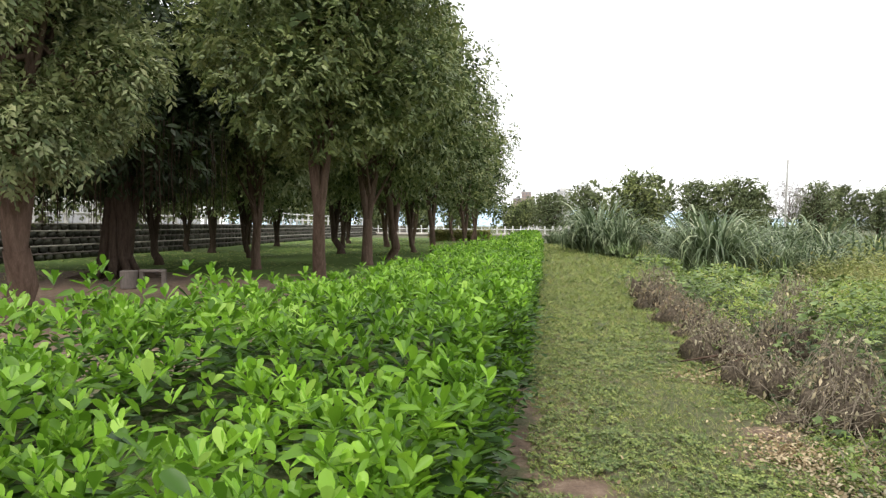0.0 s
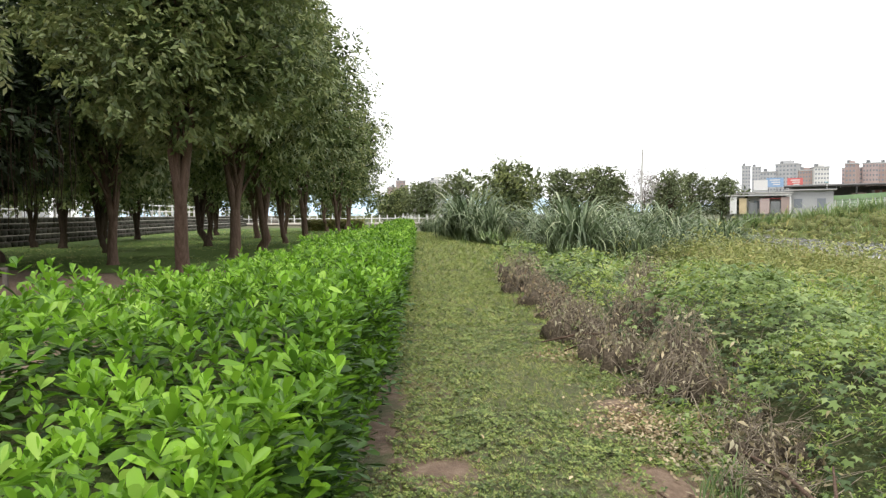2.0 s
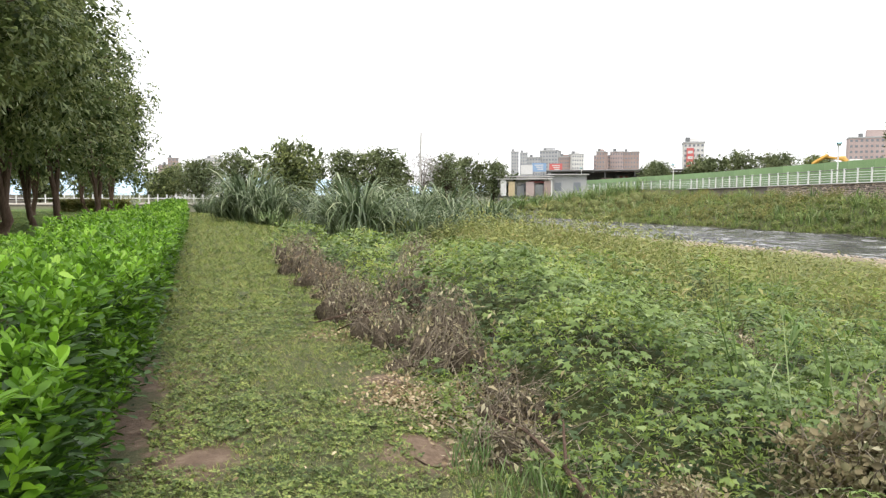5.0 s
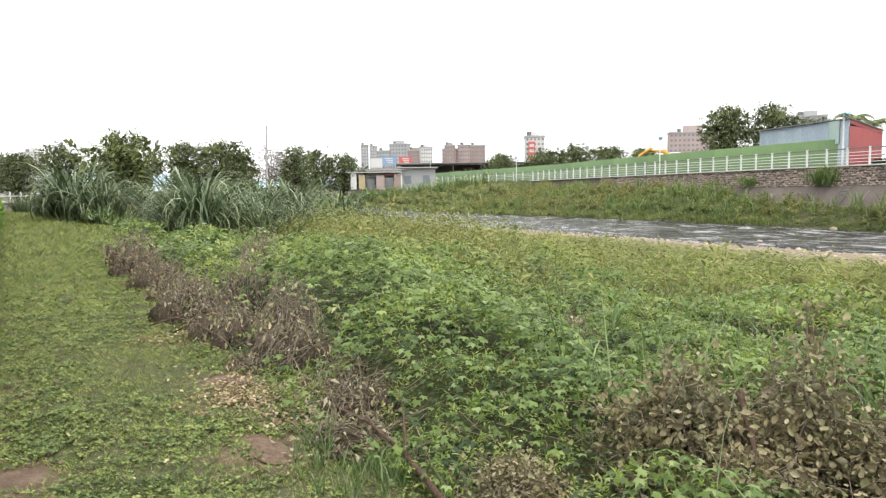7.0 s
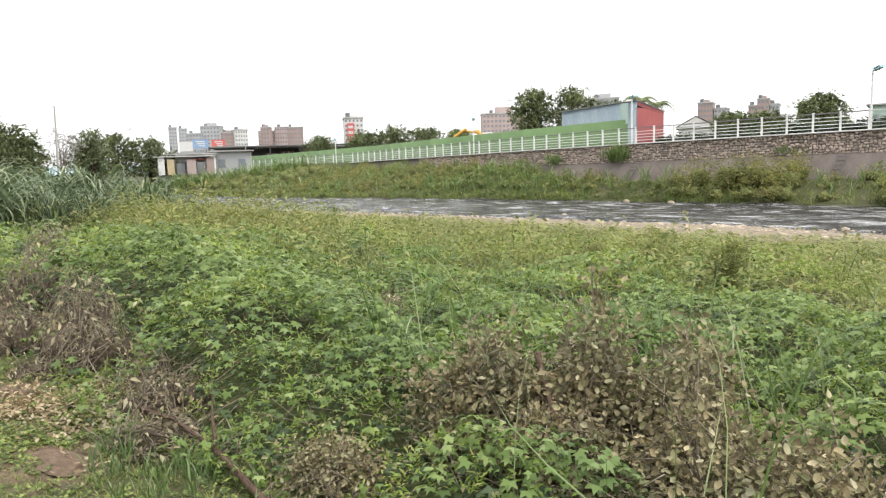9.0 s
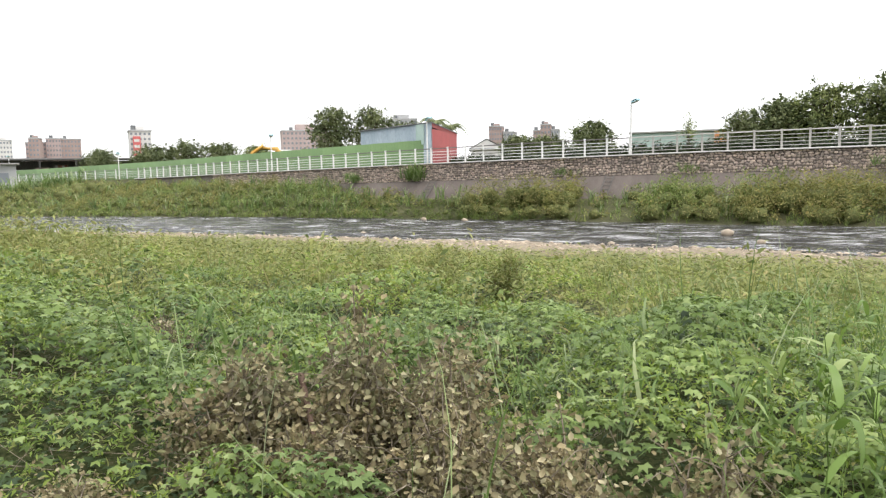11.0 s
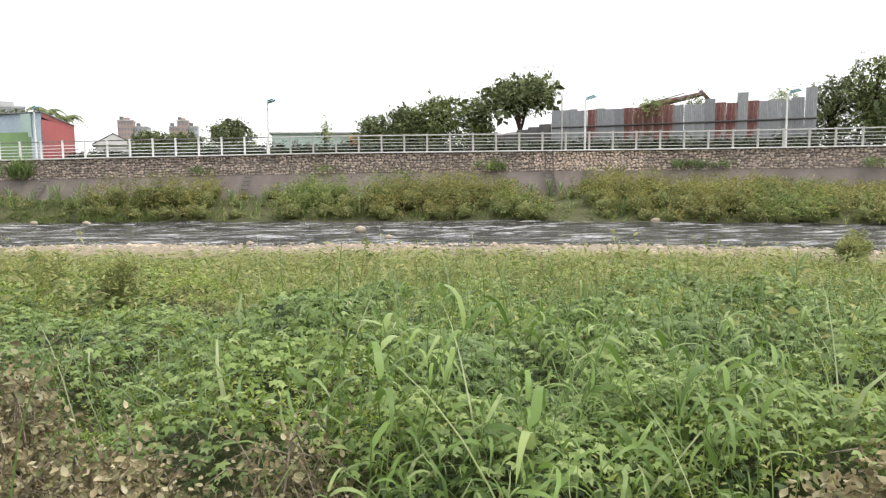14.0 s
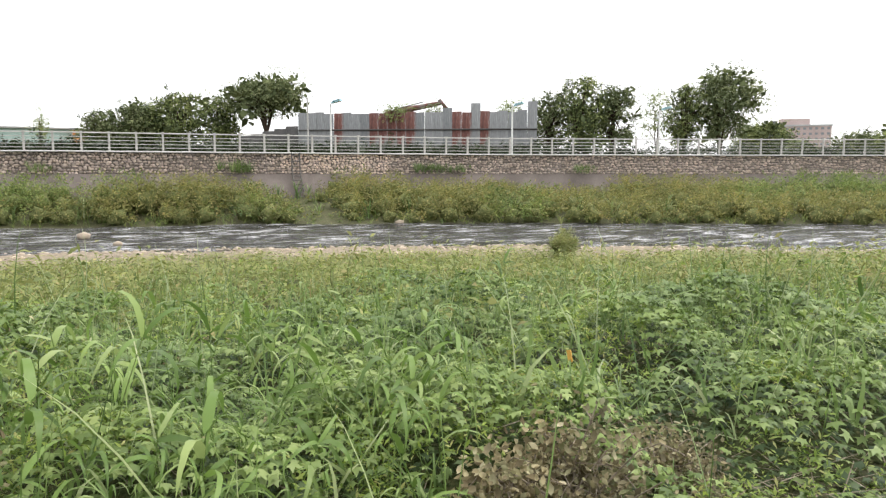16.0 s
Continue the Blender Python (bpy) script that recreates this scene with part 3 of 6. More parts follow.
def sprig(n, spray, seed, broad=1.0):
    """A short twig's worth of slim leaves, about one unit long."""
    r = np.random.default_rng(seed)
    pos = np.stack([np.zeros(n), np.linspace(0.0, 0.62, n), np.linspace(0, -0.08, n)], 1)
    yaw = np.where(np.arange(n) % 2 == 0, 1, -1) * r.uniform(0.3, spray, n)
    return spread(np.array(THIN_V) * np.array([broad, 1, 1]), THIN_F, pos, yaw, r.uniform(-0.6, 0.35, n), r.uniform(-0.6, 0.6, n), r.uniform(0.42, 0.6, n))


def blade(seg, bend, curl=2.0):
    """A grass blade one unit long that arches over; face across x."""
    v, f = [], []
    y = z = 0.0
    for i in range(seg + 1):
        k = i / seg
        w = 0.035 * (1 - k) ** 0.6 * (0.5 + min(k * 4, 0.5))
        v += [(-w, y, z), (w, y, z)] if i < seg else [(0, y, z)]
        a = math.pi / 2 - 0.1 - bend * k ** curl
        y, z = y + math.cos(a) / seg, z + math.sin(a) / seg
    for i in range(seg):
        b = i * 2
        f += [(b, b + 1, b + 3), (b, b + 3, b + 2)] if i < seg - 1 else [(b, b + 1, b + 2)]
    return v, f


def tuft(n, seg, bend, seed, lean=0.5):
    r = np.random.default_rng(seed)
    tv, tf = blade(seg, bend)
    return spread(tv, tf, np.stack([r.normal(0, 0.05, n), r.normal(0, 0.05, n), np.zeros(n)], 1), r.uniform(0, 6.28, n), -r.uniform(0, lean, n), r.uniform(-0.2, 0.2, n), r.uniform(0.6, 1.05, n))


def uni(a, b, n):
    return rng.uniform(a, b, n)


def stuff(name, chunks, material, label, category, parent=None, smooth=False):
    ob = raw(name, *joined(chunks), material, parent, label if parent else "", smooth)
    if parent:
        ob["kind"] = "stuff"
        return ob
    return tagged(ob, label, category, kind="stuff")


bm = bmesh.new()
bmesh.ops.create_icosphere(bm, subdivisions=2, radius=1.0)
BALL_V, BALL_F = np.array([v.co[:] for v in bm.verts]), np.array([[v.index for v in f.verts] for f in bm.faces])
bm.free()
BALL_V = BALL_V * (1 + 0.22 * np.random.default_rng(2).normal(0, 1, (len(BALL_V), 1)))

# ---- clipped hedge beside the path ----
def hedge_right(y):
    return -0.26 + 0.155 * y - 0.0003 * y * y - 0.07 * np.clip((5.5 - y) / 2, 0, 1)


def hedge_left(y):
    return hedge_right(y) - np.interp(y, [0, 3, 4.3, 6.6, 10, 20, 60], [2.05, 2.05, 1.95, 1.75, 1.65, 1.45, 1.3])


def hedge_top(x, y):
    return 0.78 + 0.22 * vnoise(x, y, 0.55, 5) + 0.24 * vnoise(x, y, 0.22, 6)


hedge = tagged(new("hedge"), "waist-high bright green leafy hedge along the grass path", "hedge")
# leafy shoots: a rosette of round-tipped leaves at each tip, more leaves spiralling down the stem
chunks, tips, deep_leaves = [], [], []
for y0, y1, per, size, rings in ((-6, -0.5, 60, 0.085, 7), (-0.5, 3.2, 250, 0.064, 13), (3.2, 7, 215, 0.06, 12), (7, 15, 118, 0.07, 9), (15, 30, 46, 0.11, 6), (30, 62, 14, 0.18, 5)):
    n = int((y1 - y0) * 2.0 * per)
    y = uni(y0, y1, n)
    edge = rng.random(n) < 0.36
    k = np.where(edge, 1 - np.abs(rng.normal(0, 0.03, n)), rng.random(n))
    x = hedge_left(y) + (hedge_right(y) - hedge_left(y)) * k
    top = hedge_top(x, y) * np.where(edge, 0.10 + 0.90 * np.sqrt(rng.random(n)), 1) + np.where(rng.random(n) < 0.10, uni(0.03, 0.16, n), 0)
    out = np.where(edge, uni(-0.06, 0.07, n) + 0.14 * (vnoise(y * 2, top * 3, 1.0, 8) - 0.3) - 0.26 * np.clip(1 - top / 0.45, 0, 1), 0)
    lean, way = np.abs(rng.normal(0, 0.35, n)), uni(0, 6.28, n)
    # sides and near edge lose bright tips: their shade is set by leaf colour
    kind = np.where(edge & (top < 0.8), 1.0, rng.random(n) * 1.15 + np.where((k > 0.7) & (y < 4), 0.3, 0))
    for j in range(rings):
        down = (0.008 * min(j, 5) + 0.026 * max(j - 5, 0)) * (size / 0.052)
        z = top - down + rng.normal(0, 0.005, n)
        keep = z > 0.04
        a = j * 2.4 + way
        p = np.stack([x + out - np.cos(way) * lean * down, y - np.sin(way) * lean * down, z], 1)[keep]
        s = size * np.interp(j, [0, 1, 3, 6, 12], [0.55, 0.8, 1.0, 1.15, 1.1]) * uni(0.75, 1.25, n)
        LV, LF = (HEDGE_V, HEDGE_F) if -1 < y0 < 7 else (np.array(THIN_V) * np.array([1.7, 1, 1]), THIN_F)
        c = spread(LV, LF, p, a[keep], (np.interp(j, [0, 2, 5, 8, 12], [1.25, 0.85, 0.4, 0.15, -0.1]) + rng.normal(0, 0.24, n))[keep], rng.normal(0, 0.3, n)[keep], s[keep])
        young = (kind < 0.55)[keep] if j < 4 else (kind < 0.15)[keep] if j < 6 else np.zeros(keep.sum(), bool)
        # deepest rings use a darker leaf, so the hedge's inner shade is painted in
        deep_ring = np.full(len(young), j > 7)
        for sel, where in ((young, tips), (~young & ~deep_ring, chunks), (~young & deep_ring, deep_leaves)):
            if sel.any():
                v = c[0].reshape(-1, len(LV), 3)[sel].reshape(-1, 3)
                f = (np.asarray(LF)[None] + (np.arange(sel.sum()) * len(LV))[:, None, None]).reshape(-1, 3)
                where.append((v, f))
stuff("foliage", chunks, HEDGE, "mid-green rounded leaves", "", hedge, True)
stuff("old_growth", deep_leaves, HEDGE_SHADE, "older dark leaves inside the hedge", "", hedge, True)
stuff("young_growth", tips, HEDGE_TIP, "yellow-green young shoot tips", "", hedge, True)
hy = np.concatenate([np.arange(-6, 20, 0.25), np.arange(20, 63, 1.0)])
prof = ((0.78, 0.0), (0.9, 0.4), (0.93, 0.7), (0.75, 0.8), (0.25, 0.8), (0.07, 0.7), (0.03, 0.4), (0.05, 0.0))
v = np.concatenate([np.stack([hedge_left(hy) + (hedge_right(hy) - hedge_left(hy)) * q + 0.05 * (vnoise(hy, hy * 0 + h * 9, 0.3, 9) - 0.5), hy, h * (0.85 + 0.2 * vnoise(hy, hy * 0 + q * 5, 0.5, 10))], 1) for q, h in prof])
i = np.arange(len(hy) - 1)
f = np.concatenate([np.stack([i + k * len(hy), i + 1 + k * len(hy), i + 1 + (k + 1) * len(hy), i + (k + 1) * len(hy)], 1) for k in range(len(prof) - 1)])
# plain core behind the leaves; its dark colour stands for shade
raw("inner_growth", v, f, UNDER, hedge, "core of the hedge, darkened as shade")

# ---- turf on the path ----
def path_right(y):
    return np.interp(y, [-8, 3, 4, 5.2, 7.4, 12, 20, 37, 60], [1.95, 2.08, 2.1, 2.5, 2.9, 3.4, 4.5, 7.0, 10.2])


LOBE = [(0, 0, 0), (-0.46, 0.62, 0.1), (0, 1, 0.0), (0.46, 0.62, 0.1)]
CLOVER_V, CLOVER_F = spread(LOBE, THIN_F, np.zeros((3, 3)), np.array([0, 2.1, 4.2]), np.full(3, 0.12), np.zeros(3), np.ones(3))
chunks, clover = [], []
for y0, y1, per, weed, size in ((-6, 1.6, 120, 100, 0.09), (1.6, 5.0, 1500, 2000, 0.037), (5.0, 9, 1250, 900, 0.05), (9, 18, 480, 200, 0.085), (18, 60, 90, 12, 0.19)):
    n = int((y1 - y0) * 2.4 * (per + weed))
    y = uni(y0, y1, n)
    x = hedge_right(y) - 0.25 + (path_right(y) + np.interp(y, [0, 14, 24, 60], [0.4, 0.5, 2.4, 4.0]) - hedge_right(y) + 0.25) * rng.random(n)
    worn = vnoise(x, y, 0.6, 11) * 0.5 + vnoise(x, y, 0.17, 12) * 0.5
    edge = np.clip((x - hedge_right(y) + 0.15) / 0.6, 0, 1)
    gone = 0.5 * np.exp(-((x - 0.74) ** 2 / 0.05 + (y - 4.0) ** 2 / 0.03)) + 0.5 * np.exp(-((x - hedge_right(y) - 0.03) ** 2 / 0.04 + (y - 5.3) ** 2 / 2.8)) + 0.6 * np.exp(-((x - 1.98) ** 2 / 0.02 + (y - 3.5) ** 2 / 0.08)) + 0.3 * np.exp(-((x - 2.4) ** 2 / 0.05 + (y - 5.0) ** 2 / 0.06)) + 0.25 * np.exp(-((x - 2.2) ** 2 / 0.06 + (y - 4.4) ** 2 / 0.2))
    keep = worn * (0.6 + 0.4 * edge) - gone + 0.16 * (rng.random(n) - 0.5) > 0.2
    p = np.stack([x, y, ground_z(x, y) - 0.005], 1)[keep]
    cut = int(len(p) * per / (per + weed))
    half = cut // 2
    for t0, q in ((tuft(4, 2 if 0 < y0 < 4 else 1, 1.6, 1, 1.1), p[:half]), (tuft(4, 2 if 0 < y0 < 4 else 1, 1.2, 2, 0.9), p[half:cut])):
        chunks.append(spread(*t0, q, uni(0, 6.28, len(q)), np.zeros(len(q)), np.zeros(len(q)), size * uni(0.6, 1.25, len(q))[:, None] * np.array([2.2 if 0 < y0 < 4 else 3.2, 1.4, 1.0])))
    q = p[cut:]
    lush = vnoise(q[:, 0], q[:, 1], 0.9, 16) * 0.6 + 0.4 * vnoise(q[:, 0], q[:, 1], 0.22, 17)
    q = q[lush + 0.3 * rng.random(len(q)) > 0.56]
    w = len(q)
    rise = 0.06 * vnoise(q[:, 0], q[:, 1], 0.11, 18) ** 1.5 * rng.random(w) ** 0.5
    q = q + np.stack([np.zeros(w), np.zeros(w), 0.012 + rise], 1)
    clover.append(spread(CLOVER_V, CLOVER_F, q, uni(0, 6.28, w), rng.normal(0, 0.3, w), rng.normal(0, 0.3, w), np.interp(size, [0.045, 0.1, 0.24], [0.017, 0.036, 0.09]) * uni(0.6, 1.5, w)))
stuff("clover", clover, CLOVER, "low green clover spreading through the path", "clover")
stuff("path_turf", chunks, TURF, "short mown grass and clover on the trodden path", "grass")

# lawn below the trees: a ragged sheet of turf round the worn soil, with blades standing in it
lx, ly = np.meshgrid(np.arange(-17, 12, 0.4), np.arange(11, 84, 0.4), indexing="ij")
lz = ground_z(lx, ly) + 0.012 + 0.02 * vnoise(lx, ly, 0.7, 22)
grown = (lx < hedge_left(ly) - 0.15) & (lx > -16.4) & (np.hypot((lx + 8.0) * 0.8, ly - 15.5) + 4 * vnoise(lx, ly, 2.2, 23) + 1.5 * vnoise(lx, ly, 0.6, 24) > 8.2)
li = np.arange(lx.shape[0] - 1)[:, None] * lx.shape[1] + np.arange(lx.shape[1] - 1)[None]
ok = grown[:-1, :-1] & grown[1:, :-1] & grown[:-1, 1:] & grown[1:, 1:]
tagged(raw("lawn_turf", np.stack([lx, ly, lz], -1).reshape(-1, 3), np.stack([li, li + lx.shape[1], li + lx.shape[1] + 1, li + 1], -1)[ok], LAWN, smooth=True), "mown green turf round the worn soil", "lawn", kind="structure")
n = 6000
x, y = uni(-16, 6, n), uni(17, 75, n)
keep = (x < hedge_left(y) - 0.3) & (vnoise(x, y, 5, 21) > np.interp(y, [17, 22, 34], [0.8, 0.5, 0.25]))
p = np.stack([x, y, np.zeros(n)], 1)[keep]
stuff("lawn", [spread(*tuft(5, 2, 1.3, 4, 1.0), p, uni(0, 6.28, len(p)), np.zeros(len(p)), np.zeros(len(p)), np.tile([0.6, 0.4, 0.13], (len(p), 1)) * uni(0.7, 1.3, len(p))[:, None])], TURF, "patchy mown lawn under the park trees", "lawn")


# ---- overgrown meadow between path and river ----
WITHERED = (
    (3.55, 1.2, 0.75, 1.0, 0.085, "withered bush with curled grey-brown leaves in the vines"),
    (3.2, 1.75, 0.65, 0.85, 0.08, "withered bush with curled grey-brown leaves in the vines"),
    (3.75, 0.8, 0.7, 0.85, 0.085, "withered bush with curled grey-brown leaves in the vines"),
    (3.15, 1.2, 0.6, 0.6, 0.075, "withered bush with curled grey-brown leaves in the vines"),
    (3.05, 0.55, 0.75, 0.72, 0.07, "low brown withered bush beside long grass"),
    (3.2, 0.05, 0.75, 0.68, 0.07, "low brown withered bush beside long grass"),
    (3.05, -0.4, 0.7, 0.58, 0.07, "low brown withered bush beside long grass"),
    (2.55, 2.1, 0.42, 0.27, 0.05, "low brown withered bush beside long grass"),
    (2.55, -2.65, 0.75, 0.68, 0.08, "small withered bush with pale dry leaves"),
    (2.8, -3.5, 0.55, 0.4, 0.055, "small withered bush with pale dry leaves"),
    (6.2, 1.5, 0.6, 0.55, 0.05, "dark brown withered clump half covered by vines"),
    (2.72, 3.75, 0.5, 0.3, 0.045, "low dark dead twigs among pale fallen leaves"),
    (2.42, 3.2, 0.45, 0.2, 0.045, "low dark dead twigs among pale fallen leaves"),
    (3.05, 4.4, 0.45, 0.22, 0.05, "low grey-brown dead shrub among pale fallen leaves"),
    (3.0, 5.2, 0.7, 0.45, 0.045, "sprawling grey-brown dead shrub beside the path"),
    (3.3, 5.75, 0.8, 0.72, 0.045, "sprawling grey-brown dead shrub beside the path"),
    (3.05, 6.5, 0.65, 0.42, 0.045, "sprawling grey-brown dead shrub beside the path"),
    (3.2, 7.7, 0.8, 0.55, 0.045, "dark twiggy dead shrub beside the path"),
    (3.75, 7.6, 0.75, 0.8, 0.05, "dark twiggy dead shrub beside the path"),
    (3.4, 8.7, 0.7, 0.5, 0.05, "dark twiggy dead shrub beside the path"),
    (3.5, 9.8, 0.8, 0.55, 0.055, "reddish-brown dead shrub beside the path"),
    (3.7, 11.1, 0.8, 0.6, 0.055, "reddish-brown dead shrub beside the path"),
    (3.95, 12.6, 0.8, 0.6, 0.06, "reddish-brown dead shrub beside the path"),
    (4.6, 9.3, 0.8, 0.95, 0.055, "dark dead shrub rising out of the vines"),
    (5.3, 10.6, 0.7, 0.95, 0.055, "dark dead shrub rising out of the vines"),
    (4.35, 14.4, 0.9, 0.75, 0.07, "dark twiggy dead shrub beside the path"),
    (5.9, 4.6, 0.7, 0.5, 0.045, "dark twiggy dead shrub beside the path"))


def bare(x, y):
    """How far withered bushes push the vines back, 0 to 1."""
    return np.clip(sum(np.exp(-(((x - b[0]) ** 2 + (y - b[1]) ** 2) / ((0.55 if b[1] < 3 else 0.5) * b[2]) ** 2)) for b in WITHERED), 0, 1)


def domes(x, y, scale, seed):
    """Overlapping round cushions with creases between them, 0 to 1."""
    u, w = np.asarray(x, float) / scale + seed * 3.7, np.asarray(y, float) / scale + seed * 7.9
    ui, wi_ = np.floor(u), np.floor(w)
    h = lambda a, b, k: (np.sin(a * 127.1 + b * 311.7 + seed + k * 74.7) * 43758.5453) % 1.0
    best = np.zeros(np.shape(u))
    for i_ in (-1, 0, 1):
        for j_ in (-1, 0, 1):
            a, b = ui + i_, wi_ + j_
            d2 = (u - a - h(a, b, 0)) ** 2 + (w - b - h(a, b, 1)) ** 2
            best = np.maximum(best, (0.4 + 0.6 * h(a, b, 3)) * np.sqrt(np.clip(1 - d2 / (0.5 + 0.3 * h(a, b, 2)) ** 2, 0, 1)))
    return best


def cover(x, y):
    """Height of the vine carpet over the ground."""
    m = 0.05 + 0.56 * domes(x, y, 1.7, 31) + 0.28 * domes(x, y, 0.75, 38) + 0.06 * vnoise(x, y, 0.3, 32)
    for bx, by, bh, bw in ((4.2, 6.6, 0.25, 0.9), (3.9, 4.6, 0.12, 0.5), (5.0, 9.3, 0.35, 2.0), (6.6, 1.0, 0.16, 0.5), (7.3, -1.5, 0.34, 0.8), (7.4, -3.0, 0.34, 0.7), (5.2, -0.2, 0.2, 0.5), (6.2, 7.5, 0.2, 1.0), (4.6, -5.7, 0.3, 0.5), (5.4, -2.6, 0.26, 0.35), (6.6, -4.6, 0.3, 0.6), (4.0, -4.0, 0.2, 0.3), (8.6, 2.8, 0.25, 0.8), (6.0, 3.6, 0.25, 0.6)):
        m = m + bh * np.exp(-((x - bx) ** 2 + (y - by) ** 2) / bw)
    e = near_shore(y) - x
    return m * np.clip((x - path_right(y) - 0.05) / 0.8, 0.0, 1) * np.interp(e, [1, 9, 15], [0.12, 0.35, 1.0]) * (1 - 0.7 * bare(x, y))


def meadow_spots(n, r0, r1, a0=-158, a1=4):
    """Spots by distance and bearing from the first eye, right of the path and short of the shore."""
    r = np.sqrt(uni(r0 * r0, r1 * r1, n))
    a = np.radians(uni(a0, a1, n))
    x, y = 0.2 - np.sin(a) * r, -0.3 + np.cos(a) * r
    keep = (x > path_right(y) + 0.2) & (x < near_shore(y) - 1.0)
    return x[keep], y[keep]


def feathery(x, y):
    """Where pale shoots outgrow the vines."""
    return vnoise(x, y, 1.3, 36) * 0.6 + vnoise(x, y, 0.45, 48) * 0.4


chunks, old = [], []
for r0, r1, per, size, lobes in ((1.6, 4.5, 1650, 0.041, 5), (4.5, 8, 950, 0.05, 5), (8, 13, 400, 0.06, 3), (13, 20, 110, 0.09, 3)):
    x, y = meadow_spots(int((r1 * r1 - r0 * r0) * 1.41 * per), r0, r1)
    vine = vnoise(x, y, 3.2, 33) * 0.7 + vnoise(x, y, 1.0, 34) * 0.3
    e = near_shore(y) - x
    keep = (vine > np.interp(e, [13, 16, 18.5, 20.5], [0.9, 0.62, 0.4, 0.0])) & (rng.random(len(x)) > 0.6 * bare(x, y)) & (rng.random(len(x)) < np.interp(x - path_right(y), [0.15, 0.8], [0.4, 1])) & (rng.random(len(x)) > 0.5 * (feathery(x, y) > 0.56))
    x, y = x[keep], y[keep]
    n = len(x)
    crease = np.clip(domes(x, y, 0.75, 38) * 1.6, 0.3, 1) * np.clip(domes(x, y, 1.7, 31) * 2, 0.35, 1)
    keep = rng.random(n) < 0.55 + 0.5 * crease
    x, y, crease = x[keep], y[keep], crease[keep]
    n = len(x)
    h = cover(x, y)
    gx = (cover(x + 0.06, y) - h) / 0.06
    gy = (cover(x, y + 0.06) - h) / 0.06
    slope = np.hypot(gx, gy)
    # lower leaves, most of them in creases, get a darker copy: shade painted as colour
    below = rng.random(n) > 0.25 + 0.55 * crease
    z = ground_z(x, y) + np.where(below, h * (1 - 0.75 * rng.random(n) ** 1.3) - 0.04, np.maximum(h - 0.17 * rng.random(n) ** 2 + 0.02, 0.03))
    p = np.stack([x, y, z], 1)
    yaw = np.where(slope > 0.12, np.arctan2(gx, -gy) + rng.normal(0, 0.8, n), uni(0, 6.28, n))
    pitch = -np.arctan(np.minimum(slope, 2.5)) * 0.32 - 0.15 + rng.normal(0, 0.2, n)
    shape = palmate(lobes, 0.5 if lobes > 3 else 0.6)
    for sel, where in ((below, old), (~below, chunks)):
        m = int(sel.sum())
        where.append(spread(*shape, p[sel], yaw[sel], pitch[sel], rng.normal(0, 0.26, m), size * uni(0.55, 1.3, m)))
stuff("shaded_vine_leaves", old, VINE_SHADE, "old dark green vine leaves under the carpet", "vine")
stuff("vine_carpet", chunks, VINE, "dense carpet of lobed green vine leaves", "vine")

# base sheet under the carpet, coloured dark for the shade in the gaps
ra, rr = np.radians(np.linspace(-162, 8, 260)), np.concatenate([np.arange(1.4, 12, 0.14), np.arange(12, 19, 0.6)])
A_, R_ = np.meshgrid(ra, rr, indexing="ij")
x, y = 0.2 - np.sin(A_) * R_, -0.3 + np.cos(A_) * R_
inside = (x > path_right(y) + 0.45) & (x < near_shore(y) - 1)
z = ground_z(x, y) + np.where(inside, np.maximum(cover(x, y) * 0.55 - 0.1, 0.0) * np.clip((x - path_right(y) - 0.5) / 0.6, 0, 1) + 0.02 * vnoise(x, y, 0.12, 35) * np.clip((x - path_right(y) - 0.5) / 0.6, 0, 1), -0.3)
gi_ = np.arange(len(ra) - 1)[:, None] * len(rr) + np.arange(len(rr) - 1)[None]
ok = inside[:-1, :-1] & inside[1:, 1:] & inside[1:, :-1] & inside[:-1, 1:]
tagged(raw("undergrowth", np.stack([x, y, z], -1).reshape(-1, 3), np.stack([gi_, gi_ + 1, gi_ + len(rr) + 1, gi_ + len(rr)], -1)[ok], UNDER, smooth=True), "matted undergrowth below the vines, darkened as shade", "undergrowth", kind="stuff")
chunks = []
x, y = meadow_spots(14000, 2, 12)
n = len(x)
p = np.stack([x, y, ground_z(x, y) + cover(x, y) * uni(0.1, 0.7, n)], 1)
chunks.append(spread([(-0.5, -0.008, 0), (0.5, -0.006, 0.05), (0.5, 0.006, 0.05), (-0.5, 0.008, 0)], [(0, 1, 2), (0, 2, 3)], p, uni(0, 6.28, n), np.zeros(n), rng.normal(0, 0.25, n), uni(0.15, 0.5, n)))
stuff("stem_tangle", chunks, TWIG, "tangle of dry brown vine stems", "stems")

# small-leaved shoots standing out of the carpet
chunks = []
for r0, r1, per, size in ((1.8, 6, 520, 0.07), (6, 12, 190, 0.105), (12, 22, 38, 0.18)):
    x, y = meadow_spots(int((r1 * r1 - r0 * r0) * 1.41 * per), r0, r1)
    keep = (feathery(x, y) + 0.12 * rng.random(len(x)) + 0.16 * (domes(x, y, 1.7, 31) - 0.5) > 0.5) & (bare(x, y) < 0.35)
    x, y = x[keep], y[keep]
    n = len(x)
    p = np.stack([x, y, ground_z(x, y) + np.maximum(cover(x, y) - 0.05, 0.0)], 1)
    chunks.append(spread(*sprig(4, 1.1, 37, 0.9), p, uni(0, 6.28, n), uni(-0.1, 1.1, n), rng.normal(0, 0.5, n), size * uni(0.6, 1.5, n)))
stuff("wild_shoots", chunks, SHOOT, "yellow-green wild shoots among the vines", "weeds")

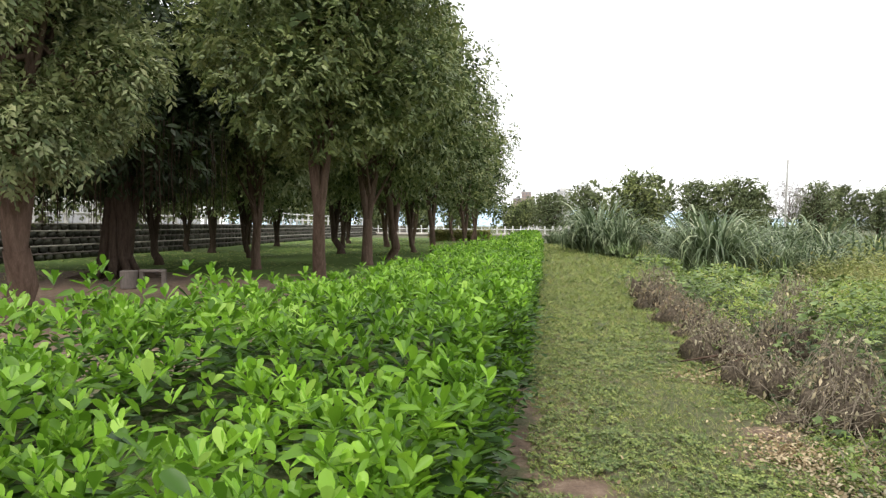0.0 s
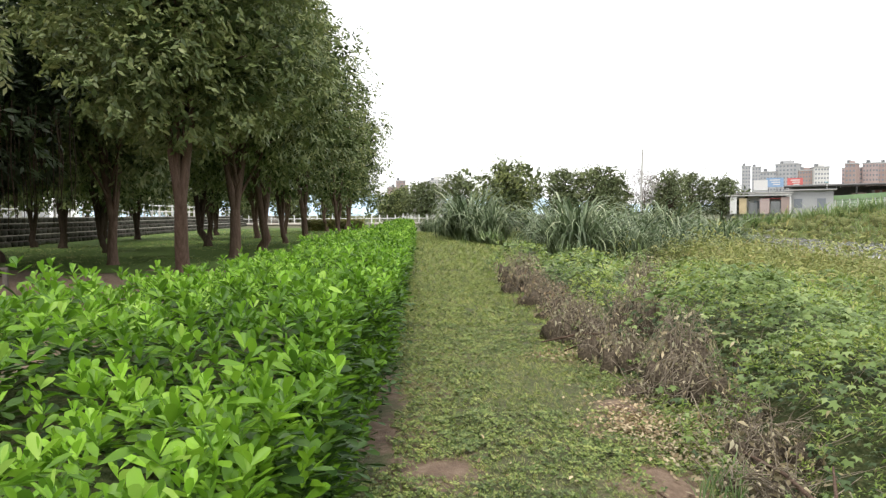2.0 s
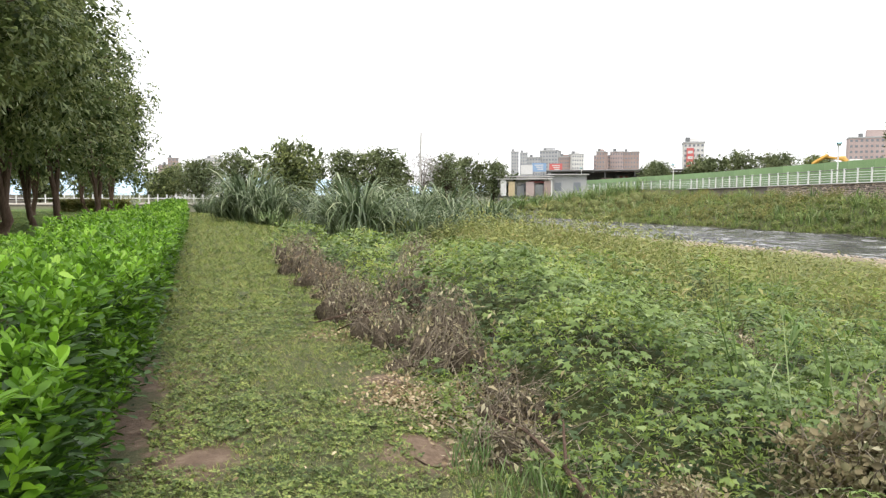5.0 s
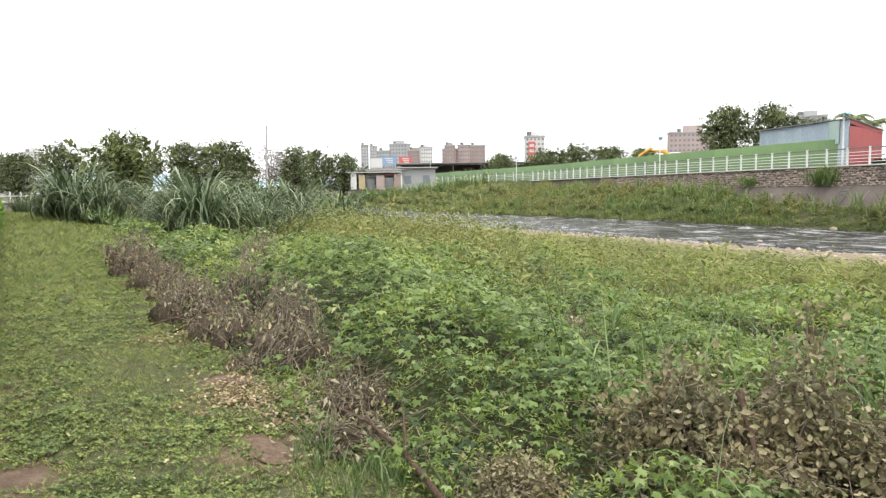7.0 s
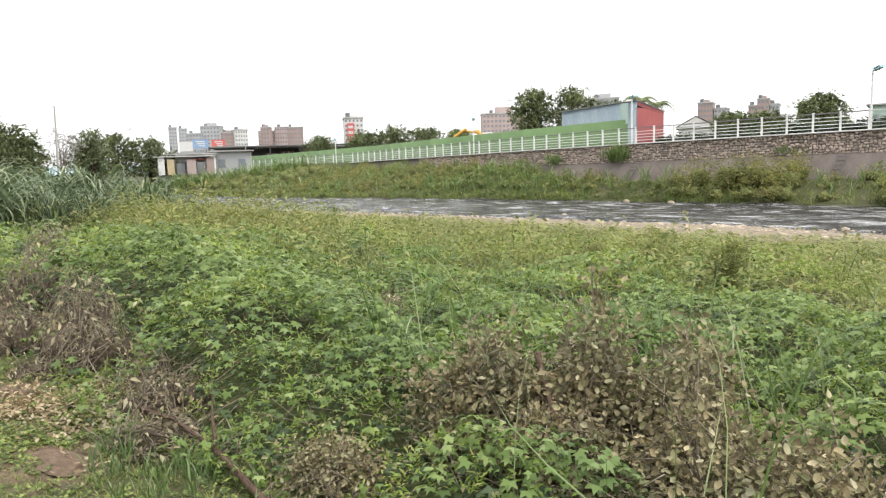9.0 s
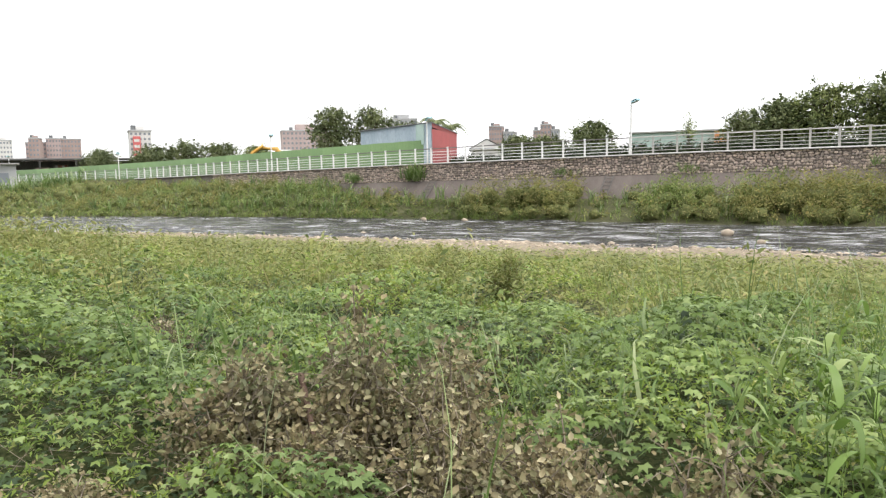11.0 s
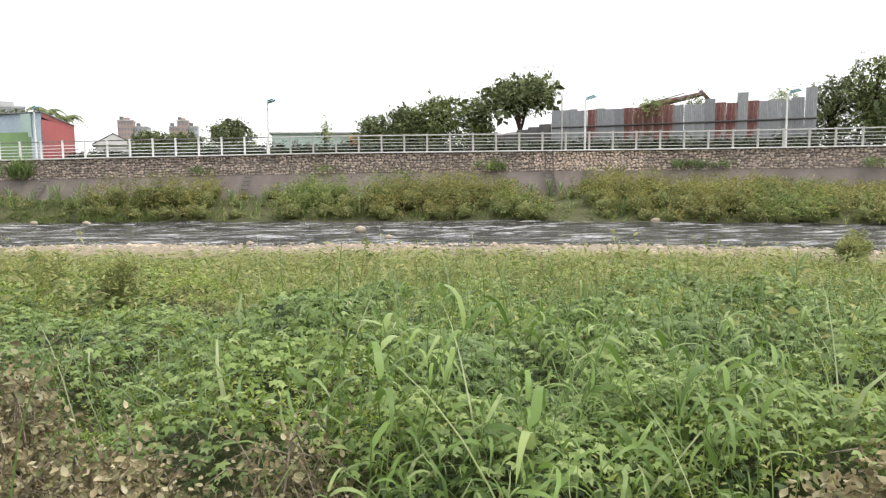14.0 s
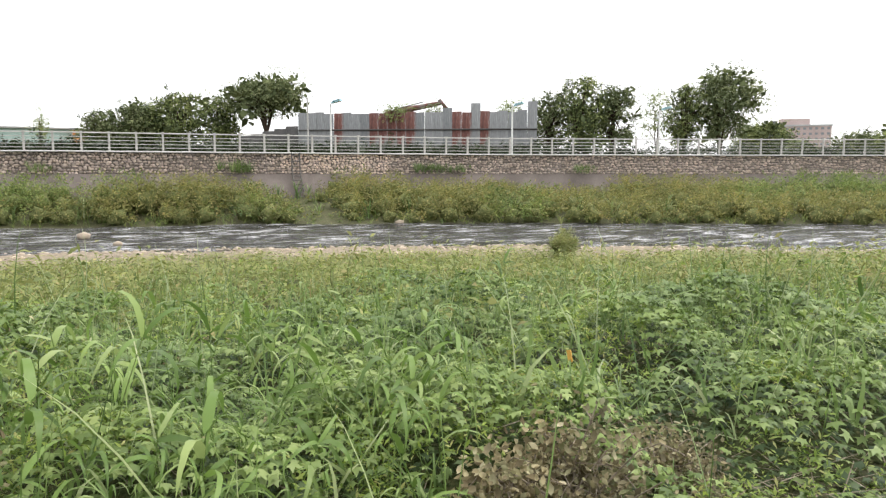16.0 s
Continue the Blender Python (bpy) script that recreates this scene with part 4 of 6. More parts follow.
# dead leaves and straw caught in the vines
x, y = meadow_spots(9000, 2, 13)
keep = (vnoise(x, y, 0.9, 47) > 0.64) & (rng.random(len(x)) < 0.7)
x, y = x[keep], y[keep]
n = len(x)
p = np.stack([x, y, ground_z(x, y) + cover(x, y) * uni(0.75, 1.03, n) + 0.01], 1)
stuff("caught_leaves", [spread(THIN_V, THIN_F, p, uni(0, 6.28, n), rng.normal(0, 0.5, n), rng.normal(0, 0.6, n), 0.042 * uni(0.6, 1.5, n)[:, None] * np.array([1.3, 1, 3.0]))], DEAD, "brown dead leaves caught among the vines", "leaf litter")

# long grass blades and taller stalks
chunks = []
for r0, r1, per, size in ((2.0, 6, 14, 0.5), (6, 14, 7, 0.5), (14, 26, 3, 0.5), (26, 45, 1.5, 0.8)):
    x, y = meadow_spots(int((r1 * r1 - r0 * r0) * 1.41 * per), r0, r1)
    g = vnoise(x, y, 2.6, 41)
    south = np.clip((1.5 - y) / 3, 0, 1)
    keep = (g > 0.62 - 0.24 * south) & (x > path_right(y) + 0.4) & (bare(x, y) < 0.3) & (near_shore(y) - x > 11 + 5 * vnoise(x, y, 3.0, 42))
    x, y = x[keep], y[keep]
    p = np.stack([x, y, ground_z(x, y) + cover(x, y) * 0.75], 1)
    for k in range(3):
        q = p[k::3]
        m = len(q)
        chunks.append(spread(*tuft(5, 4, (2.5, 1.8, 3.1)[k], 50 + k, 1.1), q, uni(0, 6.28, m), rng.normal(0, 0.15, m), rng.normal(0, 0.15, m), size * uni(0.5, 1.4, m)[:, None] * np.array([0.34, 1, 1])))
# fresh tufts at the corner of the path
n = 60
p = np.stack([2.2 + rng.normal(0, 0.16, n), 2.75 + rng.normal(0, 0.3, n), np.zeros(n)], 1)
p[:, 2] = ground_z(p[:, 0], p[:, 1])
chunks.append(spread(*tuft(6, 3, 1.2, 54, 0.6), p, uni(0, 6.28, n), np.zeros(n), np.zeros(n), uni(0.14, 0.28, n)[:, None] * np.array([0.5, 1, 1])))
# single pale stalks with a bent tip
x, y = meadow_spots(2600, 2.2, 12, -150, -30)
keep = (vnoise(x, y, 2.6, 41) + 0.3 * np.clip((1.5 - y) / 3, 0, 1) > 0.6) & (bare(x, y) < 0.4)
x, y = x[keep], y[keep]
n = len(x)
p = np.stack([x, y, ground_z(x, y) + cover(x, y) * 0.6], 1)
chunks.append(spread(*blade(5, 0.9, 2.6), p, uni(0, 6.28, n), rng.normal(0, 0.35, n), rng.normal(0, 0.3, n), uni(0.5, 1.05, n)[:, None] * np.array([0.17, 1, 1])))
# leafy grass culms: a leaning stalk with broad blades that arch off it on alternate sides
def culm(seed):
    r = np.random.default_rng(seed)
    lean = r.uniform(0.1, 0.5)
    t = np.linspace(0, 1, 4)
    stalk = np.stack([np.zeros(4), lean * t * t, t], 1)
    v, f = tube(stalk, [0.007, 0.006, 0.005, 0.003], 3)
    f = np.concatenate([f[:, [0, 1, 2]], f[:, [0, 2, 3]]])
    m = 7
    h = r.uniform(0.15, 1.0, m)
    p = np.stack([np.zeros(m), lean * h * h, h], 1)
    leaves = spread(*blade(6, 2.5, 1.3), p, np.arange(m) * 2.7 + r.uniform(0, 6), -r.uniform(0.5, 1.0, m), r.normal(0, 0.25, m), r.uniform(0.35, 0.65, m)[:, None] * np.array([1.5, 1, 1]))
    return joined([(v, f), leaves])


fresh = []
for r0, r1, per in ((2.3, 5, 34.0), (5, 9, 5.5), (9, 15, 0.7)):
    x, y = meadow_spots(int((r1 * r1 - r0 * r0) * 1.41 * per), r0, r1, -158, -50)
    keep = (vnoise(x, y, 1.9, 49) + 0.12 * np.clip((0.8 - y) / 3, -1, 1) + 0.38 * np.exp(-(x - 3.4) ** 2 / 1.4 - (y + 1.4) ** 2 / 2.2) > 0.56) & (bare(x, y) < 0.3) & (near_shore(y) - x > 12)
    p = np.stack([x, y, ground_z(x, y) + cover(x, y) * 0.5], 1)[keep]
    for k in range(4):
        q = p[k::4]
        m = len(q)
        fresh.append(spread(*culm(60 + k), q, uni(0, 6.28, m), rng.normal(0, 0.3, m), rng.normal(0, 0.3, m), (0.2 + 0.5 * rng.random(m) ** 1.7)[:, None] * np.array([0.72, 1, 1])))
stuff("grass_culms", fresh, FRESH, "broad-bladed fresh green grass standing through the vines", "grass")
stuff("long_grass", chunks, BLADE, "loose tufts of long arching green grass", "grass")

# yellow-green weeds towards the river
chunks = []
n = 50000
y = uni(-32, 62, n)
e = rng.random(n) ** 0.8 * 19.6 + 2.4
x = near_shore(y) - e
keep = (x > path_right(y) + np.interp(y, [8, 18], [3, 0.9])) & (np.hypot(x, y) > 6.5) & (vnoise(x, y, 3.0, 61) * 0.6 + vnoise(x, y, 1.0, 62) * 0.4 > np.interp(e, [2.4, 5, 9, 16, 18.5, 21], [0.62, 0.36, 0.12, 0.14, 0.36, 0.62])) & (rng.random(n) < np.interp(np.hypot(x, y), [6, 30, 60], [1, 0.9, 0.5]))
x, y = x[keep], y[keep]
lump = np.clip(1 - np.abs(vnoise(x, y, 1.6, 63) - 0.55) * 2.6, 0, 1)
tall = (1 + 0.9 * np.exp(-((x - 14.5) ** 2 + (y - 21) ** 2) / 20)) * (0.30 + 0.52 * lump + 0.3 * vnoise(x, y, 0.6, 64)) * np.interp(near_shore(y) - x, [3.2, 5, 9, 15], [0.22, 0.34, 0.62, 1.0])
p = np.stack([x, y, ground_z(x, y)], 1)
FINE_V = [(0, 0, 0), (-0.022, 0.45, 0.02), (0, 1, -0.1), (0.022, 0.45, 0.02)]
for k in range(6):
    r = np.random.default_rng(70 + k)
    leafy = k < 5
    m = 8 if leafy else 6
    hz = np.linspace(0.15, 1.0, m) if leafy else np.linspace(0.05, 0.4, m)
    bushy = np.interp(hz, [0, 0.5, 1], [0.06, 0.13, 0.04])
    tv, tf = spread(THIN_V if leafy else FINE_V, THIN_F, np.stack([r.normal(0, 1, m) * bushy, r.normal(0, 1, m) * bushy, hz], 1), r.uniform(0, 6.28, m), r.uniform(-0.3, 0.9, m) if leafy else r.uniform(0.9, 1.5, m), r.normal(0, 0.6, m), (0.175 if leafy else 0.6) * r.uniform(0.7, 1.3, m))
    q, t = p[k::6], tall[k::6]
    m = len(q)
    far = np.interp(np.hypot(q[:, 0], q[:, 1]), [7, 14, 30], [0.62, 0.8, 1.15])
    chunks.append(spread(tv, tf, q, uni(0, 6.28, m), rng.normal(0, 0.15, m), rng.normal(0, 0.15, m), np.stack([far * uni(0.7, 1.2, m), far * uni(0.7, 1.2, m), t * uni(0.6, 1.25, m)], 1)))
stuff("yellowing_weeds", chunks, WEED, "waist-high yellowing weeds towards the river", "weeds")

# taller bushy weeds standing out of the meadow
for i, (x, y, h, leaf, dark) in enumerate(((9.6, 3.0, 1.0, 0.13, 0), (10.4, 2.3, 0.95, 0.13, 0), (9.9, 4.0, 0.85, 0.13, 0), (10.8, 3.4, 1.0, 0.13, 0), (17.0, -13.8, 1.05, 0.15, 0), (16.5, -13.2, 0.8, 0.15, 0), (17.6, -14.5, 0.85, 0.15, 0), (4.9, -6.1, 0.85, 0.11, 1), (6.3, -7.6, 0.8, 0.13, 1))):
    stems = 9
    a, reach = uni(0, 6.28, stems), uni(0.1, 0.36, stems) * h
    tips = np.stack([np.cos(a) * reach, np.sin(a) * reach, uni(0.65, 1.08, stems) * h], 1)
    n = 800
    own, t = rng.integers(0, stems, n), rng.random(n) ** 0.6
    p = tips[own] * t[:, None] ** np.array([1.6, 1.6, 1.0]) + rng.normal(0, 0.055, (n, 3)) * h * np.interp(t, [0, 0.6, 1], [0.6, 1.6, 0.6])[:, None]
    p[:, 2] = np.maximum(p[:, 2], 0.02)
    label = "tall dark green bushy weed standing above the meadow" if dark else "tall yellow-green bushy weed standing above the meadow"
    ob = tagged(new("tall_weed"), label, "weed", "tall weeds in the meadow")
    ob.location = (x, y, float(ground_z(x, y)))
    stuff("leaves", [spread(*sprig(4, 1.2, 46), p, uni(0, 6.28, n), uni(-0.2, 1.2, n), rng.normal(0, 0.4, n), leaf * uni(0.6, 1.2, n))], VINE if dark else WEED, "", "", ob)
    for tip in tips:
        raw("stem", *tube([(0, 0, -0.03), tip * np.array([0.4, 0.4, 0.55]), tip], [0.008, 0.006, 0.002], 3), TWIG, ob)

# pebble margin
chunks = []
gy = np.arange(-40, 60, 0.5)
ge = np.linspace(-0.5, 4.6, 12)
GY, GE = np.meshgrid(gy, ge, indexing="ij")
gx_ = near_shore(GY) - GE - 0.5 * vnoise(GY, GE, 2.5, 82)
gz_ = np.maximum(ground_z(gx_, GY), WATER_Z - 0.05) + np.where(GE > 4.3, -0.15, 0.035) + 0.05 * vnoise(gx_, GY, 0.8, 83)
gk = np.arange(len(gy) - 1)[:, None] * len(ge) + np.arange(len(ge) - 1)[None]
tagged(raw("gravel_bar", np.stack([gx_, GY, gz_], -1).reshape(-1, 3), np.stack([gk, gk + 1, gk + len(ge) + 1, gk + len(ge)], -1).reshape(-1, 4), GRAVEL, smooth=True), "tan sand and fine gravel bar beside the river", "gravel bar", kind="structure")
n = 3800
y = uni(-34, 50, n)
x = near_shore(y) - uni(-0.6, 3.9, n)
keep = vnoise(x * 0.4, y, 3, 81) > 0.1
p = np.stack([x, y, np.maximum(ground_z(x, y), WATER_Z - 0.02) + 0.05], 1)[keep]
for k in range(8):
    tv, tf = stone_arrays[k]
    q = p[k::8]
    m = len(q)
    s = 0.07 + 0.2 * rng.random(m) ** 3
    chunks.append(spread(tv, tf, q, uni(0, 6.28, m), np.zeros(m), np.zeros(m), np.stack([s, s * 1.2, s * 0.6], 1)))
stuff("pebbles", chunks, PEBBLE, "pale tan pebbles along the water's edge", "pebbles")
for x, y, s in ((34.5, -1.5, 0.5), (30.5, -2.6, 0.3), (36.2, -17.2, 0.5), (43.5, 14.0, 0.4), (45.2, 17.5, 0.4), (33.0, 16.0, 0.3), (29.2, 3.0, 0.3)):
    tv, tf = stone_arrays[int(abs(x)) % 8]
    ob = tagged(raw("boulder", tv * np.array([s, s * 1.3, s * 0.8]), tf, PEBBLE), "pale boulder standing in the shallow river", "boulder", "boulders in the river")
    ob.location = (x, y, WATER_Z + s * 0.12)


DRY_V = [(0, 0, 0), (0, 0.5, -0.2), (0, 1, 0.16), (-0.33, 0.42, 0.1), (0.31, 0.46, 0.14), (-0.24, 0.8, 0.24), (0.25, 0.78, 0.12)]


# ---- withered bushes along the path's edge ----
def dead_bush(x, y, w, h, seed, label, leaf=0.06, density=1.0, look_=DEAD, hang=0.3):
    r = np.random.default_rng(seed)
    th = tagged(new("withered_bush"), label, "dead bush", "withered bushes")
    th.location = (x, y, float(ground_z(x, y)) - 0.03)
    tw, lv = [], []
    # a few leading stems of uneven height make the outline ragged
    peaks = [(r.uniform(-0.42, 0.42) * w, r.uniform(-0.42, 0.42) * w, r.uniform(0.45, 1.0)) for k in range(5)]
    peaks[0] = (peaks[0][0] * 0.4, peaks[0][1] * 0.4, 1.1)
    for k in range(int(34 * density)):
        a, s = r.uniform(0, 6.28), r.uniform(0.1, 1.0)
        peak = peaks[r.integers(0, len(peaks))]
        rise = h * peak[2] * r.uniform(0.35, 1.0) * (1.1 - 0.5 * s)
        end = np.array([peak[0] + math.cos(a) * w * s * 0.38, peak[1] + math.sin(a) * w * s * 0.38, rise])
        mid = end * np.array([0.45, 0.45, 0.62]) + r.normal(0, 0.04, 3)
        tw.append(tube([(end[0] * 0.15, end[1] * 0.15, 0), mid, end], [0.008, 0.006, 0.003], 3))
        for q in range(4):
            a2 = r.uniform(0, 6.28)
            o = mid + (end - mid) * r.uniform(0, 0.95)
            fall = r.random() < hang
            tip = o + (np.array([math.cos(a2) * 0.25, math.sin(a2) * 0.25, -1.0]) * r.uniform(0.15, 0.45) if fall else np.array([math.cos(a2), math.sin(a2), r.uniform(-0.9, 0.5)]) * r.uniform(0.1, 0.28))
            tw.append(tube([o, (o + tip) / 2 + [0, 0, 0.04], np.maximum(tip, [-9, -9, 0.0])], [0.004, 0.003, 0.002], 3))
            for u in range(int(7 * density) if fall else 0):
                p = np.maximum(o + (tip - o) * r.uniform(0.2, 1.05) + r.normal(0, 0.02, 3), [-9, -9, 0.01])
                lv.append((*p, r.uniform(0, 6.28), r.uniform(-1.55, -0.9), r.normal(0, 0.8), leaf * r.uniform(0.4, 1.1)))
        for q in range(int((26 if y < 3 else 9) * density)):
            t = 0.1 + 0.95 * r.random() ** 0.6
            p = (mid * (t / 0.5) if t < 0.5 else mid + (end - mid) * (t - 0.5) * 2) + r.normal(0, 0.06, 3)
            lv.append((*np.maximum(p, [-9, -9, 0.01]), r.uniform(0, 6.28), r.uniform(-1.5, 0.1), r.normal(0, 0.8), leaf * r.uniform(0.35, 1.0)))
    lv = np.array(lv)
    stuff("twiggery", tw, TWIG, "bare brown twigs", "", th)
    stuff("dry_leaves", [spread(*((DRY_V, LEAF_F) if y < 3 else (np.array(THIN_V) * np.array([1.2, 1, 2.5]), THIN_F)), lv[:, :3], lv[:, 3], lv[:, 4], lv[:, 5], lv[:, 6])], look_, "curled grey-brown dead leaves", "", th)
    return th


def dead_drape(x, y, w, h, seed, label, leaf, look_):
    """A sagging mound of dead vine: a matted heart under hanging strands and curled leaves."""
    r = np.random.default_rng(seed)
    th = tagged(new("withered_bush"), label, "dead bush", "withered bushes")
    th.location = (x, y, float(ground_z(x, y)) - 0.03)
    humps = [(0.0, 0.0, w * 0.45, h)] + [(r.uniform(-0.55, 0.55) * w, r.uniform(-0.55, 0.55) * w, w * r.uniform(0.16, 0.4), h * r.uniform(0.3, 1.1)) for k in range(10)]

    def top(px_, py_):
        z = np.zeros(np.shape(px_))
        for hx, hy_, hr, hh in humps:
            z = np.maximum(z, hh * np.sqrt(np.clip(1 - ((px_ - hx) ** 2 + (py_ - hy_) ** 2) / hr ** 2, 0, 1)))
        return z
    m = len(humps)
    hp = np.array(humps)
    # solid brown cores, darker than the leaves to paint the shade between strands
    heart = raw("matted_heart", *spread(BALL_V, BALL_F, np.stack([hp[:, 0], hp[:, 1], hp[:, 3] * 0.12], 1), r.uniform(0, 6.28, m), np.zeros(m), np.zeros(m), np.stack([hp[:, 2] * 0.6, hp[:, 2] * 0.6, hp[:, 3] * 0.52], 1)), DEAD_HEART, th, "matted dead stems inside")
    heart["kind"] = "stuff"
    tw = []
    for k in range(int(75 * w)):
        a, d0, d1 = r.uniform(0, 6.28), r.uniform(0, 0.45) * w, r.uniform(0.4, 0.8) * w
        twist = r.normal(0, 1.3)
        d = np.linspace(d0, d1, 4)
        ang = a + twist * np.linspace(0, 1, 4)
        qx, qy = np.cos(ang) * d, np.sin(ang) * d
        qz = top(qx, qy) * r.uniform(0.65, 1.12) + 0.02 + r.normal(0, 0.025, 4)
        tw.append(tube(np.stack([qx, qy, qz], 1), [0.0045, 0.004, 0.0035, 0.002], 3))
    for k in range(int(60 * w)):
        a, d = r.uniform(0, 6.28), r.uniform(0, 0.75) * w
        o = np.array([math.cos(a) * d, math.sin(a) * d, 0])
        z = float(top(o[0], o[1]))
        e = o + np.array([r.normal(0, 0.16), r.normal(0, 0.16), z * r.uniform(0.7, 1.1) + r.uniform(0.02, 0.16)])
        tw.append(tube([o + [0, 0, z * 0.5], (o + [0, 0, z * 0.5] + e) / 2 + r.normal(0, 0.03, 3), e], [0.006, 0.004, 0.002], 3))
    n = int(1250 * w * (0.06 / leaf) ** 0.6)
    a, d = r.uniform(0, 6.28, n), np.sqrt(r.random(n)) * 0.85 * w
    qx, qy = np.cos(a) * d, np.sin(a) * d
    z = top(qx, qy)
    ok = z > 0.03
    qx, qy, z, a = qx[ok], qy[ok], z[ok], a[ok]
    n = len(qx)
    gx, gy = (top(qx + 0.03, qy) - z) / 0.03, (top(qx, qy + 0.03) - z) / 0.03
    p = np.stack([qx, qy, np.maximum(z * (1.12 - 0.55 * r.random(n) ** 1.5) - 0.01 + 0.06 * (vnoise(qx, qy, 0.13, seed) - 0.5), 0.015)], 1)
    yaw = np.arctan2(gx, -gy) + r.normal(0, 1.2, n)
    pitch = -np.arctan(np.minimum(np.hypot(gx, gy), 4)) * 0.7 + r.normal(0, 0.6, n)
    stuff("twiggery", tw, TWIG, "bare brown hanging stems", "", th)
    stuff("dry_leaves", [spread(np.array(THIN_V) * np.array([1.15, 1, 2.6]), THIN_F, p, yaw, pitch, r.normal(0, 0.7, n), leaf * (0.35 + 1.25 * r.random(n) ** 2))], look_, "curled grey-brown dead leaves", "", th)
    return th


for i, (x, y, w, h, leaf, label) in enumerate(WITHERED):
    if y < 3:
        dead_bush(x, y, w, h, 100 + i, label, leaf * 0.64, 2.4, DEAD, 0.4)
    else:
        dead_drape(x, y, w * (0.9 if y < 7 else 0.78), h * 0.88, 100 + i, label, leaf * 1.15, DEAD_RED if "reddish" in label else DEAD_GREY)

# pale leaf litter and dry sticks at the path's edge
chunks = []
for x, y, r, n in ((2.3, 4.45, 0.36, 700), (2.8, 4.35, 0.26, 330), (2.4, 4.9, 0.3, 160), (2.6, 6.95, 0.4, 330), (2.35, 3.9, 0.3, 420), (2.75, 3.95, 0.25, 260), (2.15, 3.3, 0.25, 130), (2.4, 5.4, 0.5, 60), (3.0, 8.2, 0.6, 60), (1.2, 4.0, 0.7, 26), (3.3, 1.1, 0.6, 90), (2.6, -2.9, 0.4, 60)):
    px, py_ = x + rng.normal(0, r * 0.5, n), y + rng.normal(0, r * 0.5, n)
    p = np.stack([px, py_, ground_z(px, py_) + uni(0.01, 0.06, n)], 1)
    chunks.append(spread(LEAF_V, LEAF_F, p, uni(0, 6.28, n), rng.normal(0, 0.4, n), rng.normal(0, 0.5, n), 0.032 * uni(0.6, 1.4, n)))
stuff("leaf_litter", chunks, LITTER, "scattered pale dry fallen leaves", "leaf litter")
for pts, r, label in ((((2.52, 3.65, 0.10), (2.46, 3.2, 0.14), (2.39, 2.82, 0.12), (2.36, 2.67, 0.11), (2.2, 2.05, 0.03)), 0.013, "long bent dry branch lying at the path's edge"),
                      (((2.55, 2.96, 0.26), (2.47, 2.85, 0.22), (2.36, 2.68, 0.11)), 0.008, "short forked dry branch"),
                      (((2.5, 7.35, 0.1), (2.9, 7.2, 0.2), (3.35, 7.25, 0.17)), 0.014, "thin dark dry stick"),
                      (((2.6, 6.9, 0.08), (3.0, 7.0, 0.2), (3.5, 6.95, 0.14)), 0.012, "thin dark dry stick"),
                      (((2.9, 1.1, 0.02), (3.2, 1.25, 0.35), (3.5, 1.5, 0.6)), 0.012, "grey dry stick leaning in a withered bush")):
    pts = [(a, b, c + float(ground_z(a, b))) for a, b, c in pts]
    tagged(raw("branch", *tube(pts, np.linspace(r * 0.6, r * 1.5, len(pts)), 6), BARK, smooth=True), label, "branch", "dry branches")
bm = bmesh.new()
bmesh.ops.create_icosphere(bm, subdivisions=3, radius=0.5)
for v in bm.verts:
    v.co *= 1 + 0.45 * noise.noise(v.co * 2.6) + 0.2 * noise.noise(v.co * 7)
ob = part("flat_stone", bm, rough_material("sandy_stone", [(0.3, (0.16, 0.11, 0.078)), (0.7, (0.30, 0.22, 0.16))], 9, 0.95, 0.8, 60), smooth=True)
ob.matrix_basis = Matrix.LocRotScale((2.0, 3.5, float(ground_z(2.0, 3.5)) - 0.004), Euler((0, 0.03, 0.1)), (0.28, 0.6, 0.03))
tagged(ob, "flat sandy earth-stained stone half buried beside the path", "stone")
bm = bmesh.new()
box(bm, -0.011, 0.011, -0.004, 0.004, 0, 0.06)
ob = part("dry_yellow_leaf", bm, YELLOW)
ob.matrix_basis = pose(3.16, -3.18, float(ground_z(3.16, -3.18) + cover(3.16, -3.18)) + 0.06, 10, 15, 30)
tagged(ob, "bright yellow withered leaf caught among the vines", "leaf")


# ---- silver grass ----
def silver_grass(x, y, h, w, n, seed):
    r = np.random.default_rng(seed)
    th = tagged(new("silver_grass"), "tall arching clump of grey-green silver grass", "grass clump", "silver grass clumps")
    th.location = (x, y, float(ground_z(x, y)))
    ch = []
    for bend, curl in ((2.8, 2.6), (3.2, 2.1), (3.6, 1.6)):
        m = n // 3
        a, d = r.uniform(0, 6.28, m), np.sqrt(r.random(m)) * w * 0.38
        p = np.stack([np.cos(a) * d, np.sin(a) * d, np.zeros(m)], 1)
        ch.append(spread(*blade(8, bend, curl), p, a - math.pi / 2 + r.normal(0, 0.6, m), -np.abs(r.normal(0.1, 0.24, m)), r.normal(0, 0.2, m), (h * (1.55 - 0.5 * d / (w * 0.38)) * r.uniform(0.45, 1.15, m))[:, None] * np.array([0.46, 0.8, 1.0])))
    stuff("blades", ch, REED, "long arching blades", "", th)
    return th


